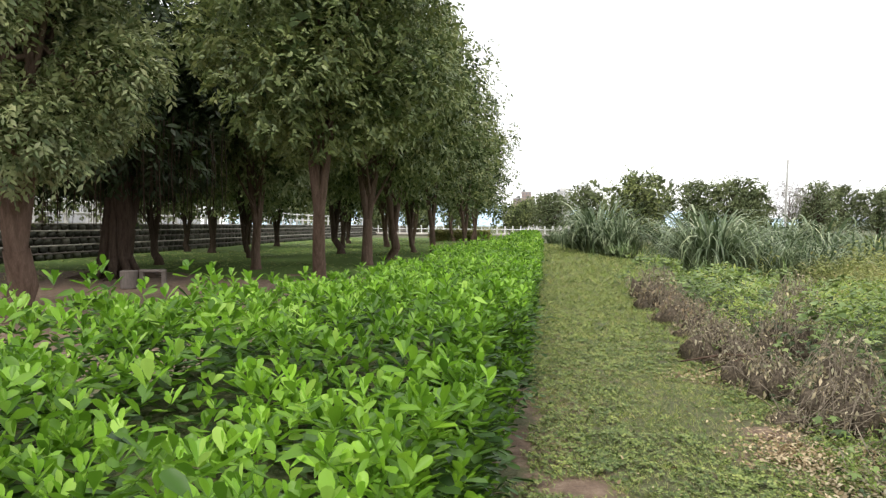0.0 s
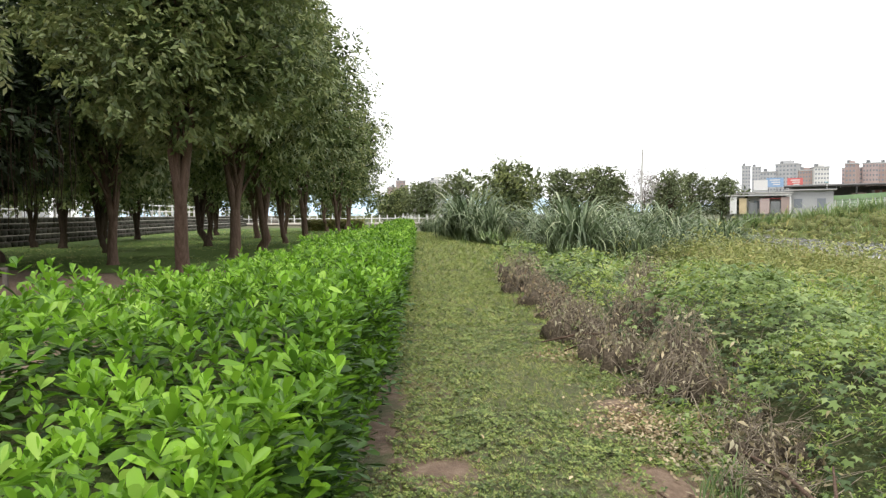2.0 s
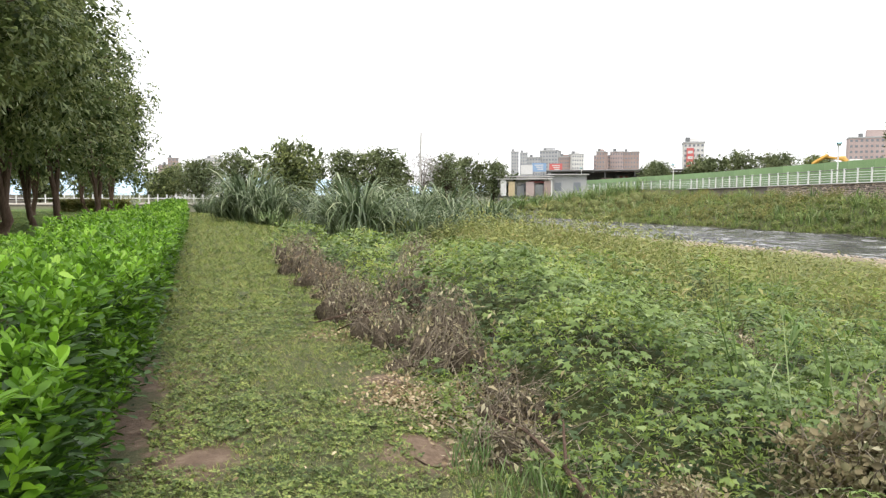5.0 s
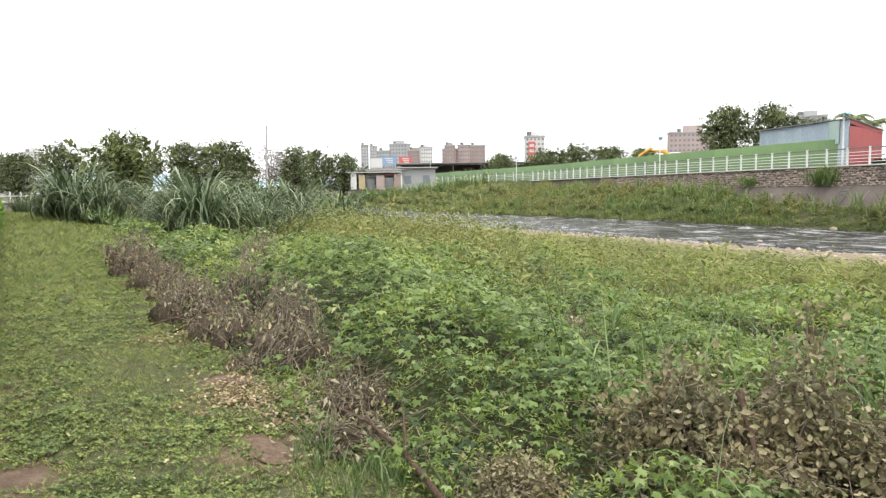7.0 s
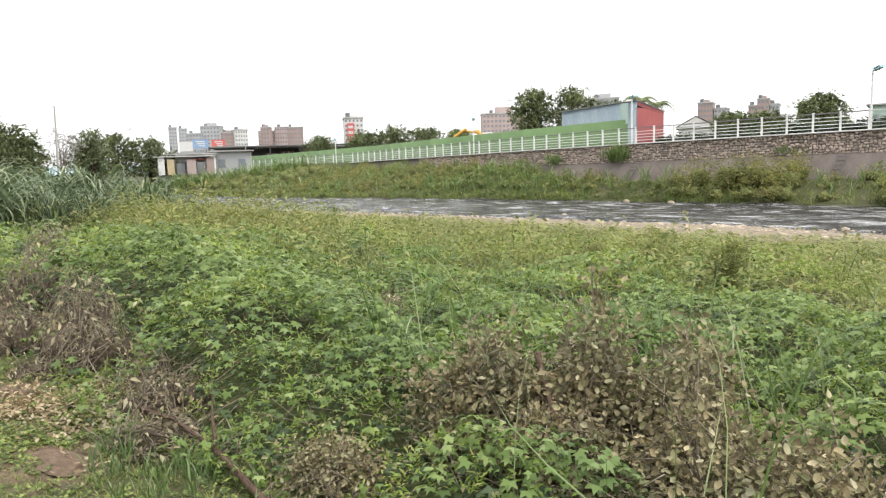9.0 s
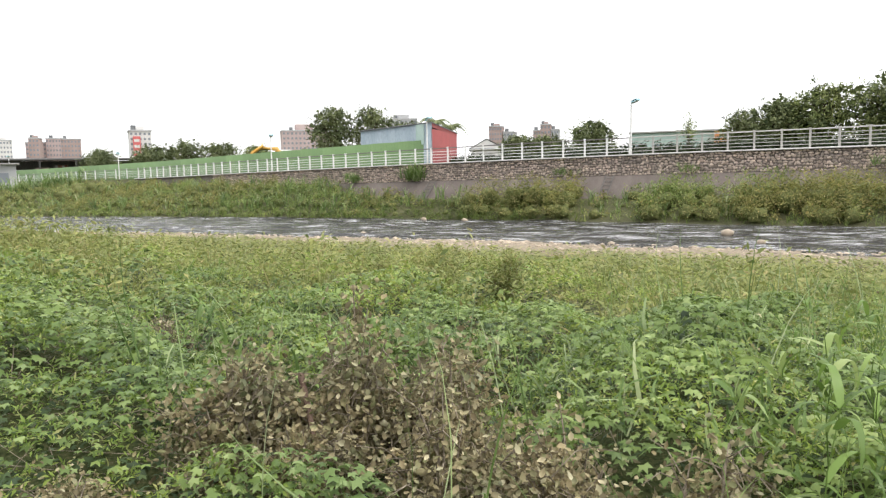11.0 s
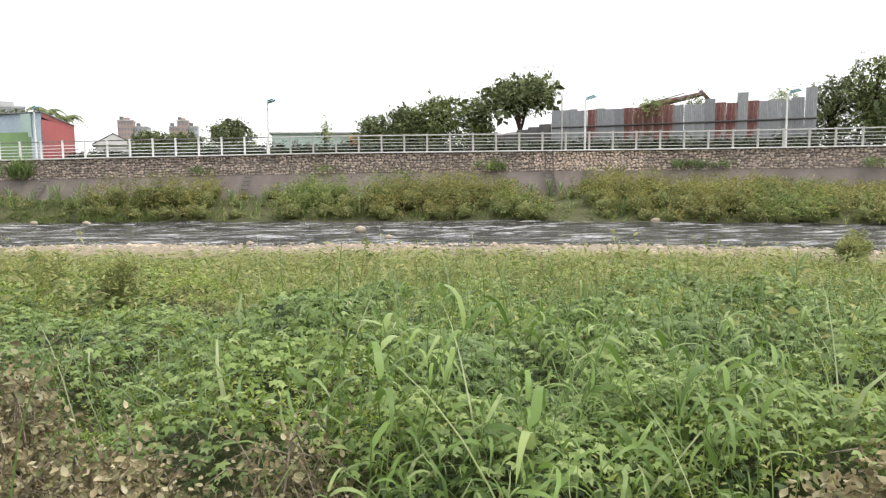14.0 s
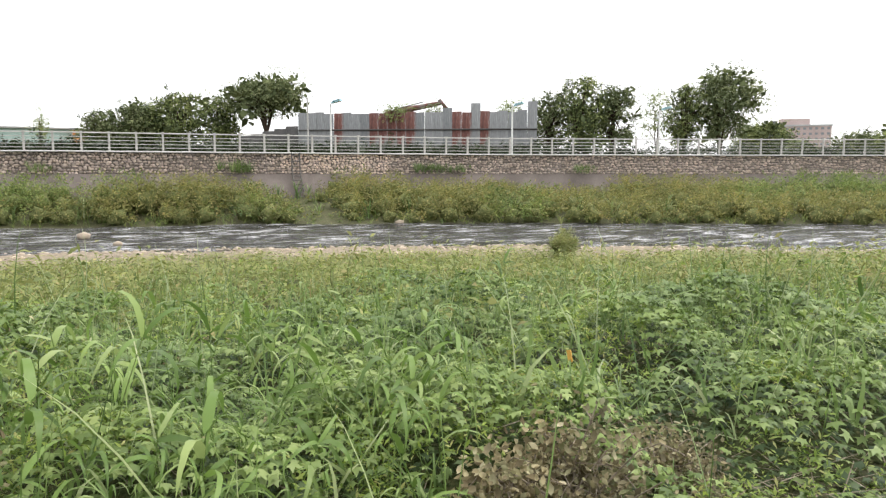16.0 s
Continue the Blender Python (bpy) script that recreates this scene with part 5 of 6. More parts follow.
for i, (x, y, h, w) in enumerate(((9.0, 41, 3.0, 3.0), (9.6, 38, 2.2, 2.4), (10.2, 26.5, 2.3, 2.8), (12.6, 27.5, 2.4, 2.8), (11.4, 30, 2.6, 3), (14.8, 29, 2.3, 2.8), (13.6, 32.5, 2.9, 3), (17.0, 30.5, 2.3, 2.8), (16.2, 34.5, 2.9, 3), (19.2, 31.5, 2.2, 2.6), (18.9, 35.5, 2.6, 3), (21.3, 33.0, 2.2, 2.6), (12.2, 35.5, 2.8, 3), (15.0, 38.5, 3.0, 3), (22.0, 37.0, 2.3, 2.8), (9.0, 47, 1.6, 2.4), (9.5, 58, 1.4, 2.6), (7.0, 66, 1.4, 2.6), (11.2, 63, 1.6, 2.6), (4.0, 70, 1.3, 2.6), (13, 52, 1.8, 3), (18, 48, 2.0, 3), (24, 44, 2.0, 3))):
    silver_grass(x, y, h * (0.85 + 0.5 * random.random()), w * 0.9, 430, 300 + i)

# ---- scrub on the far bank ----
chunks, lumps = [], []
y = -78.0
while y < 112:
    w = float(wall_x(y) - far_shore(y))
    for k in np.arange(0.7, min(w - 1.2, 16 if y < 60 else 30), 1.5 if y < 60 else 3.0):
        yy = y + random.uniform(-0.6, 0.6)
        gap = math.exp(-((yy + 13.6) / 1.9) ** 2) + math.exp(-((yy - 4.8) / 1.2) ** 2) + math.exp(-((yy - 17.8) / 3.0) ** 2)
        grassy = min(1.0, max(0.0, (yy - 14) / 8))
        s_ = (0.85 + 0.95 * float(vnoise(yy, k, 3.4, 91))) * (0.84 if yy > -20 else 0.7) * (1 - 0.5 * grassy) * (1 - 0.85 * min(gap, 1)) * (0.8 if k < 1 else 1.0) * (1.0 if yy < 60 else 1.8)
        if s_ > 0.2:
            x = float(far_shore(yy)) + k + random.uniform(-0.3, 0.3)
            lumps.append((x, yy, float(ground_z(x, yy)) + s_ * 0.45, s_))
    y += 1.4 if y < 60 else 3.0
lumps = np.array(lumps)
n = 56000
wt = lumps[:, 3] ** 2 * np.where(np.abs(lumps[:, 1]) > 60, 0.3, 1)
own = rng.choice(len(lumps), n, p=wt / wt.sum())
d = rng.normal(0, 1, (n, 3))
d[:, 2] = np.abs(d[:, 2]) * 1.2 - 0.3
d[:, 0] -= 0.8
d /= np.linalg.norm(d, axis=1)[:, None]
p = lumps[own, :3] + d * (lumps[own, 3] * (1.05 - 0.5 * rng.random(n) ** 1.6))[:, None] * np.array([1, 1, 0.95])
m = len(lumps)
# core balls below the sprigs carry the bushes' inner shade as a darker colour
tagged(raw("scrub_shade", *spread(BALL_V, BALL_F, lumps[:, :3] - np.array([0, 0, 0.1]), uni(0, 6.28, m), uni(-0.4, 0.4, m), uni(-0.4, 0.4, m), lumps[:, 3:] * np.array([0.5, 0.58, 0.52])), THICKET, smooth=True), "solid core of the bank scrub, shade in its colour", "scrub", kind="stuff")
s0, s1 = sprig(3, 1.2, 5, 1.25), sprig(3, 1.0, 6, 1.25)
lush = (vnoise(p[:, 0], p[:, 1], 5.0, 97) + 0.25 * (rng.random(n) - 0.5) + 0.5 * np.clip((-40 - p[:, 1]) / 6, 0, 1) > 0.68)
green = []
for t0, pick, where in ((s0, ~lush & (np.arange(n) % 2 == 0), chunks), (s1, ~lush & (np.arange(n) % 2 == 1), chunks), (s1, lush, green)):
    q, e = p[pick], d[pick]
    m = len(q)
    where.append(spread(*t0, q, np.arctan2(-e[:, 0], e[:, 1]) + rng.normal(0, 0.8, m), e[:, 2] * 0.8 + rng.normal(0.1, 0.5, m), rng.normal(0, 0.6, m), uni(0.2, 0.42, m)))
stuff("bank_scrub", chunks, BANK, "olive-green bushy scrub covering the far river bank", "scrub")
stuff("green_scrub", green, BANKGREEN, "fresh green scrub on the far river bank", "scrub")
n = 6000
y = np.concatenate([uni(10, 75, 4200), uni(-75, 10, 1800)])
x = far_shore(y) - 0.1 + rng.random(n) ** 1.3 * np.minimum(wall_x(y) - far_shore(y) - 1.3, 20)
p = np.stack([x, y, ground_z(x, y)], 1)
low = np.where((np.abs(y - 18.0) < 2.8) | (np.abs(y + 13.6) < 1.6), 0.4, 1.0)
stuff("bank_grass", [spread(*tuft(5, 2, 1.3, 44, 0.9), p, uni(0, 6.28, n), np.zeros(n), np.zeros(n), np.stack([uni(0.7, 1.1, n), uni(0.6, 1.0, n), uni(0.3, 0.75, n) * low], 1))], BANKGREEN, "rank green grass on the far bank", "grass")
# shrubs behind the railing
n = 7000
y = np.concatenate([uni(-34, 21, 4700), uni(-78, -34, 2300)])
x = wall_x(y) + np.where(y > 9, 9.0, 3.2) + rng.normal(0, 0.5, n)
p = np.stack([x, y, promenade(y) + np.abs(rng.normal(0, 0.42, n)) * (0.5 + 0.7 * vnoise(x, y, 3, 96))], 1)
stuff("roadside_shrubbery", [spread(*sprig(5, 1.2, 45), p, uni(0, 6.28, n), uni(-0.2, 1.2, n), rng.normal(0, 0.5, n), uni(0.4, 0.7, n))], CROWN_DARK, "dark low shrubs behind the railing", "shrubs")
# reeds and tufts on the bank and out of the wall
chunks = []
n = 420
y = np.concatenate([uni(24, 75, n // 2), uni(-60, 24, n // 2)])
x = far_shore(y) + 1 + rng.random(n) * np.minimum(wall_x(y) - far_shore(y) - 1.5, 16)
p = np.stack([x, y, ground_z(x, y)], 1)
chunks.append(spread(*tuft(9, 4, 1.2, 8, 0.4), p, uni(0, 6.28, n), np.zeros(n), np.zeros(n), uni(0.8, 1.7, n)))
hy_ = uni(76, 95, 160)
p = np.stack([118.0 - 0.62 * hy_ + rng.normal(0, 1.0, 160), hy_, np.zeros(160)], 1)
p[:, 2] = ground_z(p[:, 0], p[:, 1])
chunks.append(spread(*tuft(9, 4, 1.3, 11, 0.5), p, uni(0, 6.28, 160), np.zeros(160), np.zeros(160), uni(2.0, 3.2, 160)))
for y0, h in ((20.4, 1.7), (-10.5, 0.9), (-22.0, 0.7), (-23.2, 0.6), (-24.5, 0.6), (0.5, 0.5), (26.5, 0.9), (-33, 0.6), (8.5, 0.5)):
    m = 26
    q = np.stack([wall_x(y0) - 0.35 + rng.normal(0, 0.12, m), y0 + rng.normal(0, 0.5, m), promenade(y0) - 1.25 + uni(0, 0.4, m)], 1)
    chunks.append(spread(*tuft(9, 4, 1.6, 9, 0.7), q, uni(0, 6.28, m), np.zeros(m), np.zeros(m), h * uni(0.6, 1.1, m)))
stuff("bank_reeds", chunks, BLADE, "tufts of reed and grass on the far bank", "reeds")


# ---- trees ----
def tree(x, y, z, height, radius, clear, seed, leaf, bark, label, sprigs=4000, size=0.3, trunk=0.16, forks=2, droop=0.5, name="tree", flat=1.0, lean=(0, 0), lumps=26, inner=None, broad=1.0, lump=1.0):
    """Trunk with forks, limbs and a lumpy crown of leafy sprigs with gaps between the lumps."""
    r = np.random.default_rng(seed)
    th = tagged(new(name), label, "tree", "")
    th.location = (x, y, z)
    base = Vector((0, 0, -0.05))
    lean = (lean[0] + r.normal(0, 0.07), lean[1] + r.normal(0, 0.07))
    fork = Vector((lean[0] * clear, lean[1] * clear, clear * r.uniform(0.32, 0.58)))
    tv = [tube([base, base + Vector((0, 0, 0.25)), base.lerp(fork, 0.5) + Vector((r.normal(0, 0.07), r.normal(0, 0.07), 0)), fork], [trunk * 1.45, trunk * 1.05, trunk * 0.95, trunk * 0.85], 10)]
    ends = []
    for k in range(forks):
        a = 6.28 * k / forks + r.uniform(0, 1)
        top = fork + Vector((math.cos(a) * radius * 0.17, math.sin(a) * radius * 0.17, (height - fork.z) * r.uniform(0.62, 0.8)))
        tv.append(tube([fork - Vector((0, 0, 0.1)), fork.lerp(top, 0.3) + Vector((math.cos(a) * 0.08, math.sin(a) * 0.08, 0)), fork.lerp(top, 0.65), top], [trunk * 0.72, trunk * 0.6, trunk * 0.42, trunk * 0.15], 8))
        ends.append((fork, top))
    raw("trunk", *joined(tv), bark, th, smooth=True)
    # lumps of foliage over an egg-shaped crown
    mid = (clear + height) / 2
    half = (height - clear) / 2
    cs = []
    for k in range(lumps):
        u = r.uniform(-0.95, 0.95)
        a = k * 2.4 + r.uniform(-0.4, 0.4)
        q = (math.sqrt(1 - u * u) if u > 0 else 1 - 0.25 * u * u) * r.uniform(0.45 if broad < 1.7 else 0.2, 0.85)
        cs.append((math.cos(a) * q * radius, math.sin(a) * q * radius, mid + u * half * 0.85 * flat, radius * r.uniform(0.26, 0.42) * lump * (1.12 if broad > 1.7 else 1)))
    for k in range(10):
        cs.append((r.normal(0, radius * 0.28), r.normal(0, radius * 0.28), mid + r.uniform(-0.85, 0.6) * half, radius * 0.45))
    cs = np.array(cs)
    limbs = []
    for c in cs[::2]:
        f, t = ends[r.integers(0, len(ends))]
        start = f.lerp(t, r.uniform(0.05, 0.8))
        end = Vector(c[:3])
        limbs.append(tube([start, start.lerp(end, 0.5) + Vector((0, 0, 0.15)), end], [trunk * 0.3, trunk * 0.2, 0.012], 5))
    raw("branchwork", *joined(limbs), bark, th)
    # dark leaf cards fill the lumps: the crown's inner shade is in their colour
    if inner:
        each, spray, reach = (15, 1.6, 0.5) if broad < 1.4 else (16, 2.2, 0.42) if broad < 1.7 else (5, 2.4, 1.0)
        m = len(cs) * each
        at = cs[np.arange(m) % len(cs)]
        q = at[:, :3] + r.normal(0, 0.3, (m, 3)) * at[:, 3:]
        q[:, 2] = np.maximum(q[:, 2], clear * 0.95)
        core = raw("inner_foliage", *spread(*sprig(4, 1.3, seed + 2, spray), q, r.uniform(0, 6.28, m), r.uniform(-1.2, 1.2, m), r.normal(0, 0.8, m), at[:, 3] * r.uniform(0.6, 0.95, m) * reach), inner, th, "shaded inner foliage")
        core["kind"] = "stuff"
    own = r.choice(len(cs), sprigs, p=cs[:, 3] ** 2 / (cs[:, 3] ** 2).sum())
    d = r.normal(0, 1, (sprigs, 3))
    d /= np.linalg.norm(d, axis=1)[:, None]
    rad = cs[own, 3] * ((1.02 - 0.6 * r.random(sprigs) ** 1.5) if broad < 1.7 else 1.1 * r.random(sprigs) ** 0.4) * (1 + 0.16 * np.sin(d[:, 0] * 5 + own) * np.cos(d[:, 2] * 4 + own))
    p = cs[own, :3] + d * rad[:, None] * np.array([1, 1, 0.9])
    p[:, 2] = np.maximum(p[:, 2], clear * 0.8 + r.random(sprigs) * 0.5)
    yaw = np.arctan2(-d[:, 0], d[:, 1]) + r.normal(0, 0.7, sprigs)
    pitch = d[:, 2] * 0.7 - droop + r.normal(0, 0.35, sprigs)
    half_n = sprigs // 2
    sz = size * r.uniform(0.7, 1.3, sprigs)
    leaves = 5 if broad < 1.45 else 4
    ch = [spread(*sprig(leaves, 1.0, seed, broad), p[:half_n], yaw[:half_n], pitch[:half_n], r.normal(0, 0.5, half_n), sz[:half_n]),
          spread(*sprig(leaves - 1, 1.2, seed + 1, broad), p[half_n:], yaw[half_n:], pitch[half_n:], r.normal(0, 0.5, sprigs - half_n), sz[half_n:])]
    stuff("crown", ch, leaf, "", "", th)
    return th


PARK = "mature park tree with a dense dull-green crown"
near_trees = ((-6.45, 10.6, 7.5, 2.15, 2.3, 0.22, 12000, 0.26), (-2.9, 16.6, 9.6, 3.1, 3.5, 0.155, 13000, 0.30), (-6.1, 23.0, 9.0, 3.0, 3.0, 0.15, 7000, 0.38), (-2.8, 26.0, 10.6, 3.7, 3.5, 0.2, 8500, 0.40), (-2.2, 30.5, 11.0, 3.9, 3.4, 0.2, 7000, 0.44))
for i, (x, y, h, rad, clear, tr, n, s) in enumerate(near_trees):
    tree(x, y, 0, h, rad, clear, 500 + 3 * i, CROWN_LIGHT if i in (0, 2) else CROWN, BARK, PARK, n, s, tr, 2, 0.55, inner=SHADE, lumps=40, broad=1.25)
for i, (x, y) in enumerate(((-24, 18), (-25, 27), (-23.5, 35), (-25, 44), (-23, 53), (-24, 63), (-22, 74), (-21, 86), (-19, 98))):
    tree(x, y, 1.45, 7.5, 4.3, 0.5, 580 + 3 * i, FAR_DARK, BARK_DARK, "leafy tree behind the white embankment fence", 900, 0.6, 0.15, 2, 0.4, lumps=30, inner=SHADE, broad=1.6)
# the banyan with hanging roots
banyan = tree(-9.0, 19.4, 0, 8.5, 4.6, 3.0, 560, CROWN_DARK, BARK_DARK, "old banyan with buttressed trunk and hanging aerial roots", 6000, 0.55, 0.34, 4, 0.5, "banyan_tree", inner=SHADE)
r = np.random.default_rng(3)
roots = [tube([(math.cos(a) * 1.35, math.sin(a) * 1.35, -0.05), (math.cos(a + 0.1) * 0.6, math.sin(a + 0.1) * 0.6, 0.1), (math.cos(a) * 0.32, math.sin(a) * 0.32, 0.6), (math.cos(a) * 0.2, math.sin(a) * 0.2, 2.2)], [0.04, 0.11, 0.13, 0.07], 7) for a in np.linspace(0, 5.6, 9)]
raw("buttress", *joined(roots), BARK_DARK, banyan, "flaring buttress roots", smooth=True)
roots = []
for k in range(150):
    a, d = r.uniform(0, 6.28), r.uniform(0.5, 3.0)
    b = r.uniform(1.2, 2.6)
    roots.append(tube([(math.cos(a) * d, math.sin(a) * d, 4.2), (math.cos(a) * d + r.normal(0, 0.05), math.sin(a) * d, (b + 4.2) / 2), (math.cos(a) * d, math.sin(a) * d, b)], [0.02, 0.016, 0.006], 4))
raw("root_curtain", *joined(roots), BARK_DARK, banyan, "thin hanging aerial roots")
PARK_FAR = "slim park tree further down the lawn"
for i, (x, y, h, rad, clear) in enumerate(((-0.5, 37, 11, 3.7, 2.5), (-1.6, 38.5, 9.5, 3.0, 2.5), (1.3, 44, 10.4, 3.4, 2.5), (2.3, 54, 10, 3.2, 2.5), (2.6, 60, 10, 3.2, 2.4), (-10.2, 25.3, 8, 2.8, 2.6), (-13.6, 37.5, 8.5, 3, 2.6), (-11.8, 36, 8.5, 2.8, 2.6), (-11.3, 48, 8.5, 3, 2.5), (-6.4, 45, 9, 3, 2.6), (-12.2, 43.7, 8.5, 3, 2.6), (-8.5, 31, 8.5, 3, 2.7), (-5.2, 36, 9, 3, 2.8), (-3.8, 48, 9.5, 3, 2.8), (-7.5, 56, 9, 3.2, 2.6), (-2.5, 58, 10, 3.2, 2.6), (-13.5, 29, 8, 2.8, 2.6), (-14, 21, 8, 3.0, 2.6), (-12.4, 15.0, 8, 3.0, 2.7), (1.0, 66, 10, 3.2, 2.6), (-5, 68, 10, 3.4, 2.6))):
    tree(x, y, 0, h, rad, clear * 0.8 if x < -4 else clear, 600 + 3 * i, CROWN, BARK_DARK if x < -4 else BARK, PARK_FAR, 2000 if x > -8 else 1300, 0.42 if x > -8 else 0.5, random.uniform(0.13, 0.19), 2, 0.55, inner=SHADE, lumps=34, broad=1.5)

FAR = "broad green tree beyond the river park"
for i, (x, y, top, rad, dark) in enumerate(((21, 102.7, 7.9, 3.0, 1), (24.7, 88.4, 9.0, 3.6, 0), (29.5, 82.5, 7.2, 2.8, 1), (34, 81, 7.6, 3.0, 1), (46.8, 88.3, 7.8, 2.0, 1), (56.5, 100, 7.8, 2.6, 1), (60.5, 98, 7.4, 2.6, 1), (17, 112, 7.0, 3, 1), (27, 97, 6.5, 3, 0), (40, 92, 6.3, 2.8, 1), (50, 95, 6.6, 2.6, 1), (13, 118, 6, 3, 0), (-4, 112, 5.4, 2.6, 1), (3, 116, 5.8, 2.6, 0), (-11, 110, 5.6, 2.6, 1), (-18, 108, 5.8, 2.6, 0),
        (96.5, 87, 8.2, 3.6, 1), (100, 83, 9.0, 3.5, 1), (104, 78.5, 8.6, 3.3, 1), (107, 74, 8.0, 3.2, 0), (90, 92, 7.4, 3.0, 1), (74.6, 40.6, 10.2, 3.0, 1), (77, 36.6, 10.3, 3.0, 1), (79, 33.0, 8.5, 2.6, 1),
        (83, 20, 6.4, 2.4, 1), (83.2, 16.5, 6.2, 2.4, 1), (81.6, 11.2, 7.6, 2.8, 1), (75.4, -3.8, 7.7, 2.0, 1), (75.2, -6.8, 8.3, 2.6, 1), (75, -10.8, 9.7, 3.1, 0), (77, -8.2, 8.8, 2.4, 0), (72.5, -14.6, 9.2, 2.3, 0),
        (52.0, -39.0, 9.0, 1.9, 1), (50.3, -41, 10.2, 2.5, 0), (48.8, -43.4, 9.7, 2.0, 1), (46.4, -49.6, 9.6, 2.0, 0), (46.0, -60.5, 6.2, 2.2, 0), (49.5, -63, 5.9, 2.4, 0), (58, -94, 6.8, 3.5, 1), (54, -97, 6.6, 3.5, 1), (40, -72, 5.6, 2.6, 0), (36, -78, 5.6, 2.8, 0), (63, -88, 6.2, 3.0, 1))):
    z = float(promenade(y)) if x > float(wall_x(y)) else 0.0
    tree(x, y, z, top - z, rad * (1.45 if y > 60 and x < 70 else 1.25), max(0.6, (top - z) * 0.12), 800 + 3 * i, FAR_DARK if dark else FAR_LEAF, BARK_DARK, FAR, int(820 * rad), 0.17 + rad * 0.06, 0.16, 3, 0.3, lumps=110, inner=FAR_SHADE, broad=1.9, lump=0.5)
tree(70.0, -18.4, 2.75, 7.7, 5.0, 5.2, 940, FAR_DARK, BARK_DARK, "umbrella-shaped tree with bare lower limbs", 4200, 0.32, 0.2, 5, 0.1, flat=0.8, lumps=54, lump=0.55, inner=FAR_SHADE, broad=1.9)
tree(45.0, -52.4, 2.75, 8.3, 3.7, 2.0, 958, FAR_DARK, BARK_DARK, "tall leaning tree with an open airy crown", 3600, 0.36, 0.2, 4, 0.2, lumps=40, lump=0.66, lean=(-0.1, -0.15), inner=FAR_SHADE, broad=1.9)
tree(47.3, -47.0, 2.75, 6.2, 1.7, 2.2, 961, FAR_LEAF, BARK_DARK, "slim sparse young tree between two broad trees", 420, 0.4, 0.07, 3, 0.2, lumps=12, lump=0.8)
tree(75.4, 1.1, 2.75, 5.2, 1.0, 1.8, 943, FAR_LEAF, BARK_DARK, "thin sparse young tree", 220, 0.4, 0.06, 3, 0.2, lumps=9)
tree(57.0, -26.3, 2.75, 5.2, 1.3, 3.4, 946, FAR_LEAF, BARK_DARK, "thin sparse young tree by the fence", 260, 0.45, 0.06, 3, 0.2, lumps=9)
tree(58.8, -31, 2.75, 5.2, 1.5, 3.2, 949, FAR_DARK, BARK_DARK, "thin sparse young tree by the fence", 300, 0.45, 0.06, 3, 0.2, lumps=9)
tree(53.0, -35.6, 2.75, 5.3, 1.6, 2.4, 952, FAR_LEAF, BARK_DARK, "thin young tree by the fence", 500, 0.4, 0.06, 3, 0.2, lumps=10)
tree(41.7, 85.3, 0, 7.2, 2.1, 2.5, 955, rough_material("bare_twig", [(0.3, (0.3, 0.28, 0.26)), (0.7, (0.42, 0.4, 0.38))], 3, 0.9, 0), BARK, "pale leafless tree between green trees", 700, 0.45, 0.12, 4, -0.5, lumps=16)


def palm(x, y, z, h, seed):
    r = np.random.default_rng(seed)
    th = tagged(new("palm_tree"), "small palm with ragged drooping fronds by the shed", "palm", "palms by the shed")
    th.location = (x, y, z)
    raw("trunk", *tube([(0, 0, -0.1), (0.08, 0, h * 0.5), (0, 0, h)], [0.16, 0.12, 0.1], 8), BARK_DARK, th, smooth=True)
    for k in range(11):
        a, rise = k * 2.4, r.uniform(0.2, 1.1)
        t = np.linspace(0, 1, 12)
        spine = np.stack([np.cos(a) * t * 1.7, np.sin(a) * t * 1.7, h + rise * t * 1.6 - 1.9 * t * t], 1)
        q = np.concatenate([spine, spine])
        yaw = np.concatenate([np.full(12, a - 0.5), np.full(12, a - 2.6)])
        raw("frond", *spread(THIN_V, THIN_F, q, yaw, np.full(24, -0.5), np.zeros(24), np.tile(0.8 - 0.5 * t, 2) * np.array([1.0])), FAR_DARK, th)
    return th


palm(66.0, 24.4, 2.5, 4.6, 1)
palm(68.0, 23.6, 2.5, 4.2, 2)


# ---- park furniture and the terraced wall on the left ----
def bench(x, y, rz):
    th = tagged(new("bench"), "low weathered concrete bench under the banyan", "bench")
    th.matrix_basis = pose(x, y, 0, 0, 0, rz)
    boxed("seat", (-0.29, 0.29, -0.14, 0.14, 0.37, 0.43), CONCRETE, th, bevel=0.015)
    for s in (-1, 1):
        boxed("leg", (s * 0.24 - 0.045, s * 0.24 + 0.045, -0.13, 0.13, 0, 0.375), CONCRETE, th, bevel=0.01)
    return th


bench(-6.75, 16.4, 15)
bm = bmesh.new()
bmesh.ops.create_cone(bm, cap_ends=True, segments=20, radius1=0.19, radius2=0.2, depth=0.42, matrix=pose(0, 0, 0.21))
bmesh.ops.bevel(bm, geom=bm.edges[:], offset=0.02, segments=1, affect="EDGES")
ob = part("round_stool", bm, CONCRETE)
ob.location = (-7.2, 16.15, 0)
tagged(ob, "round weathered concrete stool beside the bench", "stool")

EMB = np.arange(-20, 190, 3.0)


def emb_x(y):
    return -17.6 + 0.07 * y


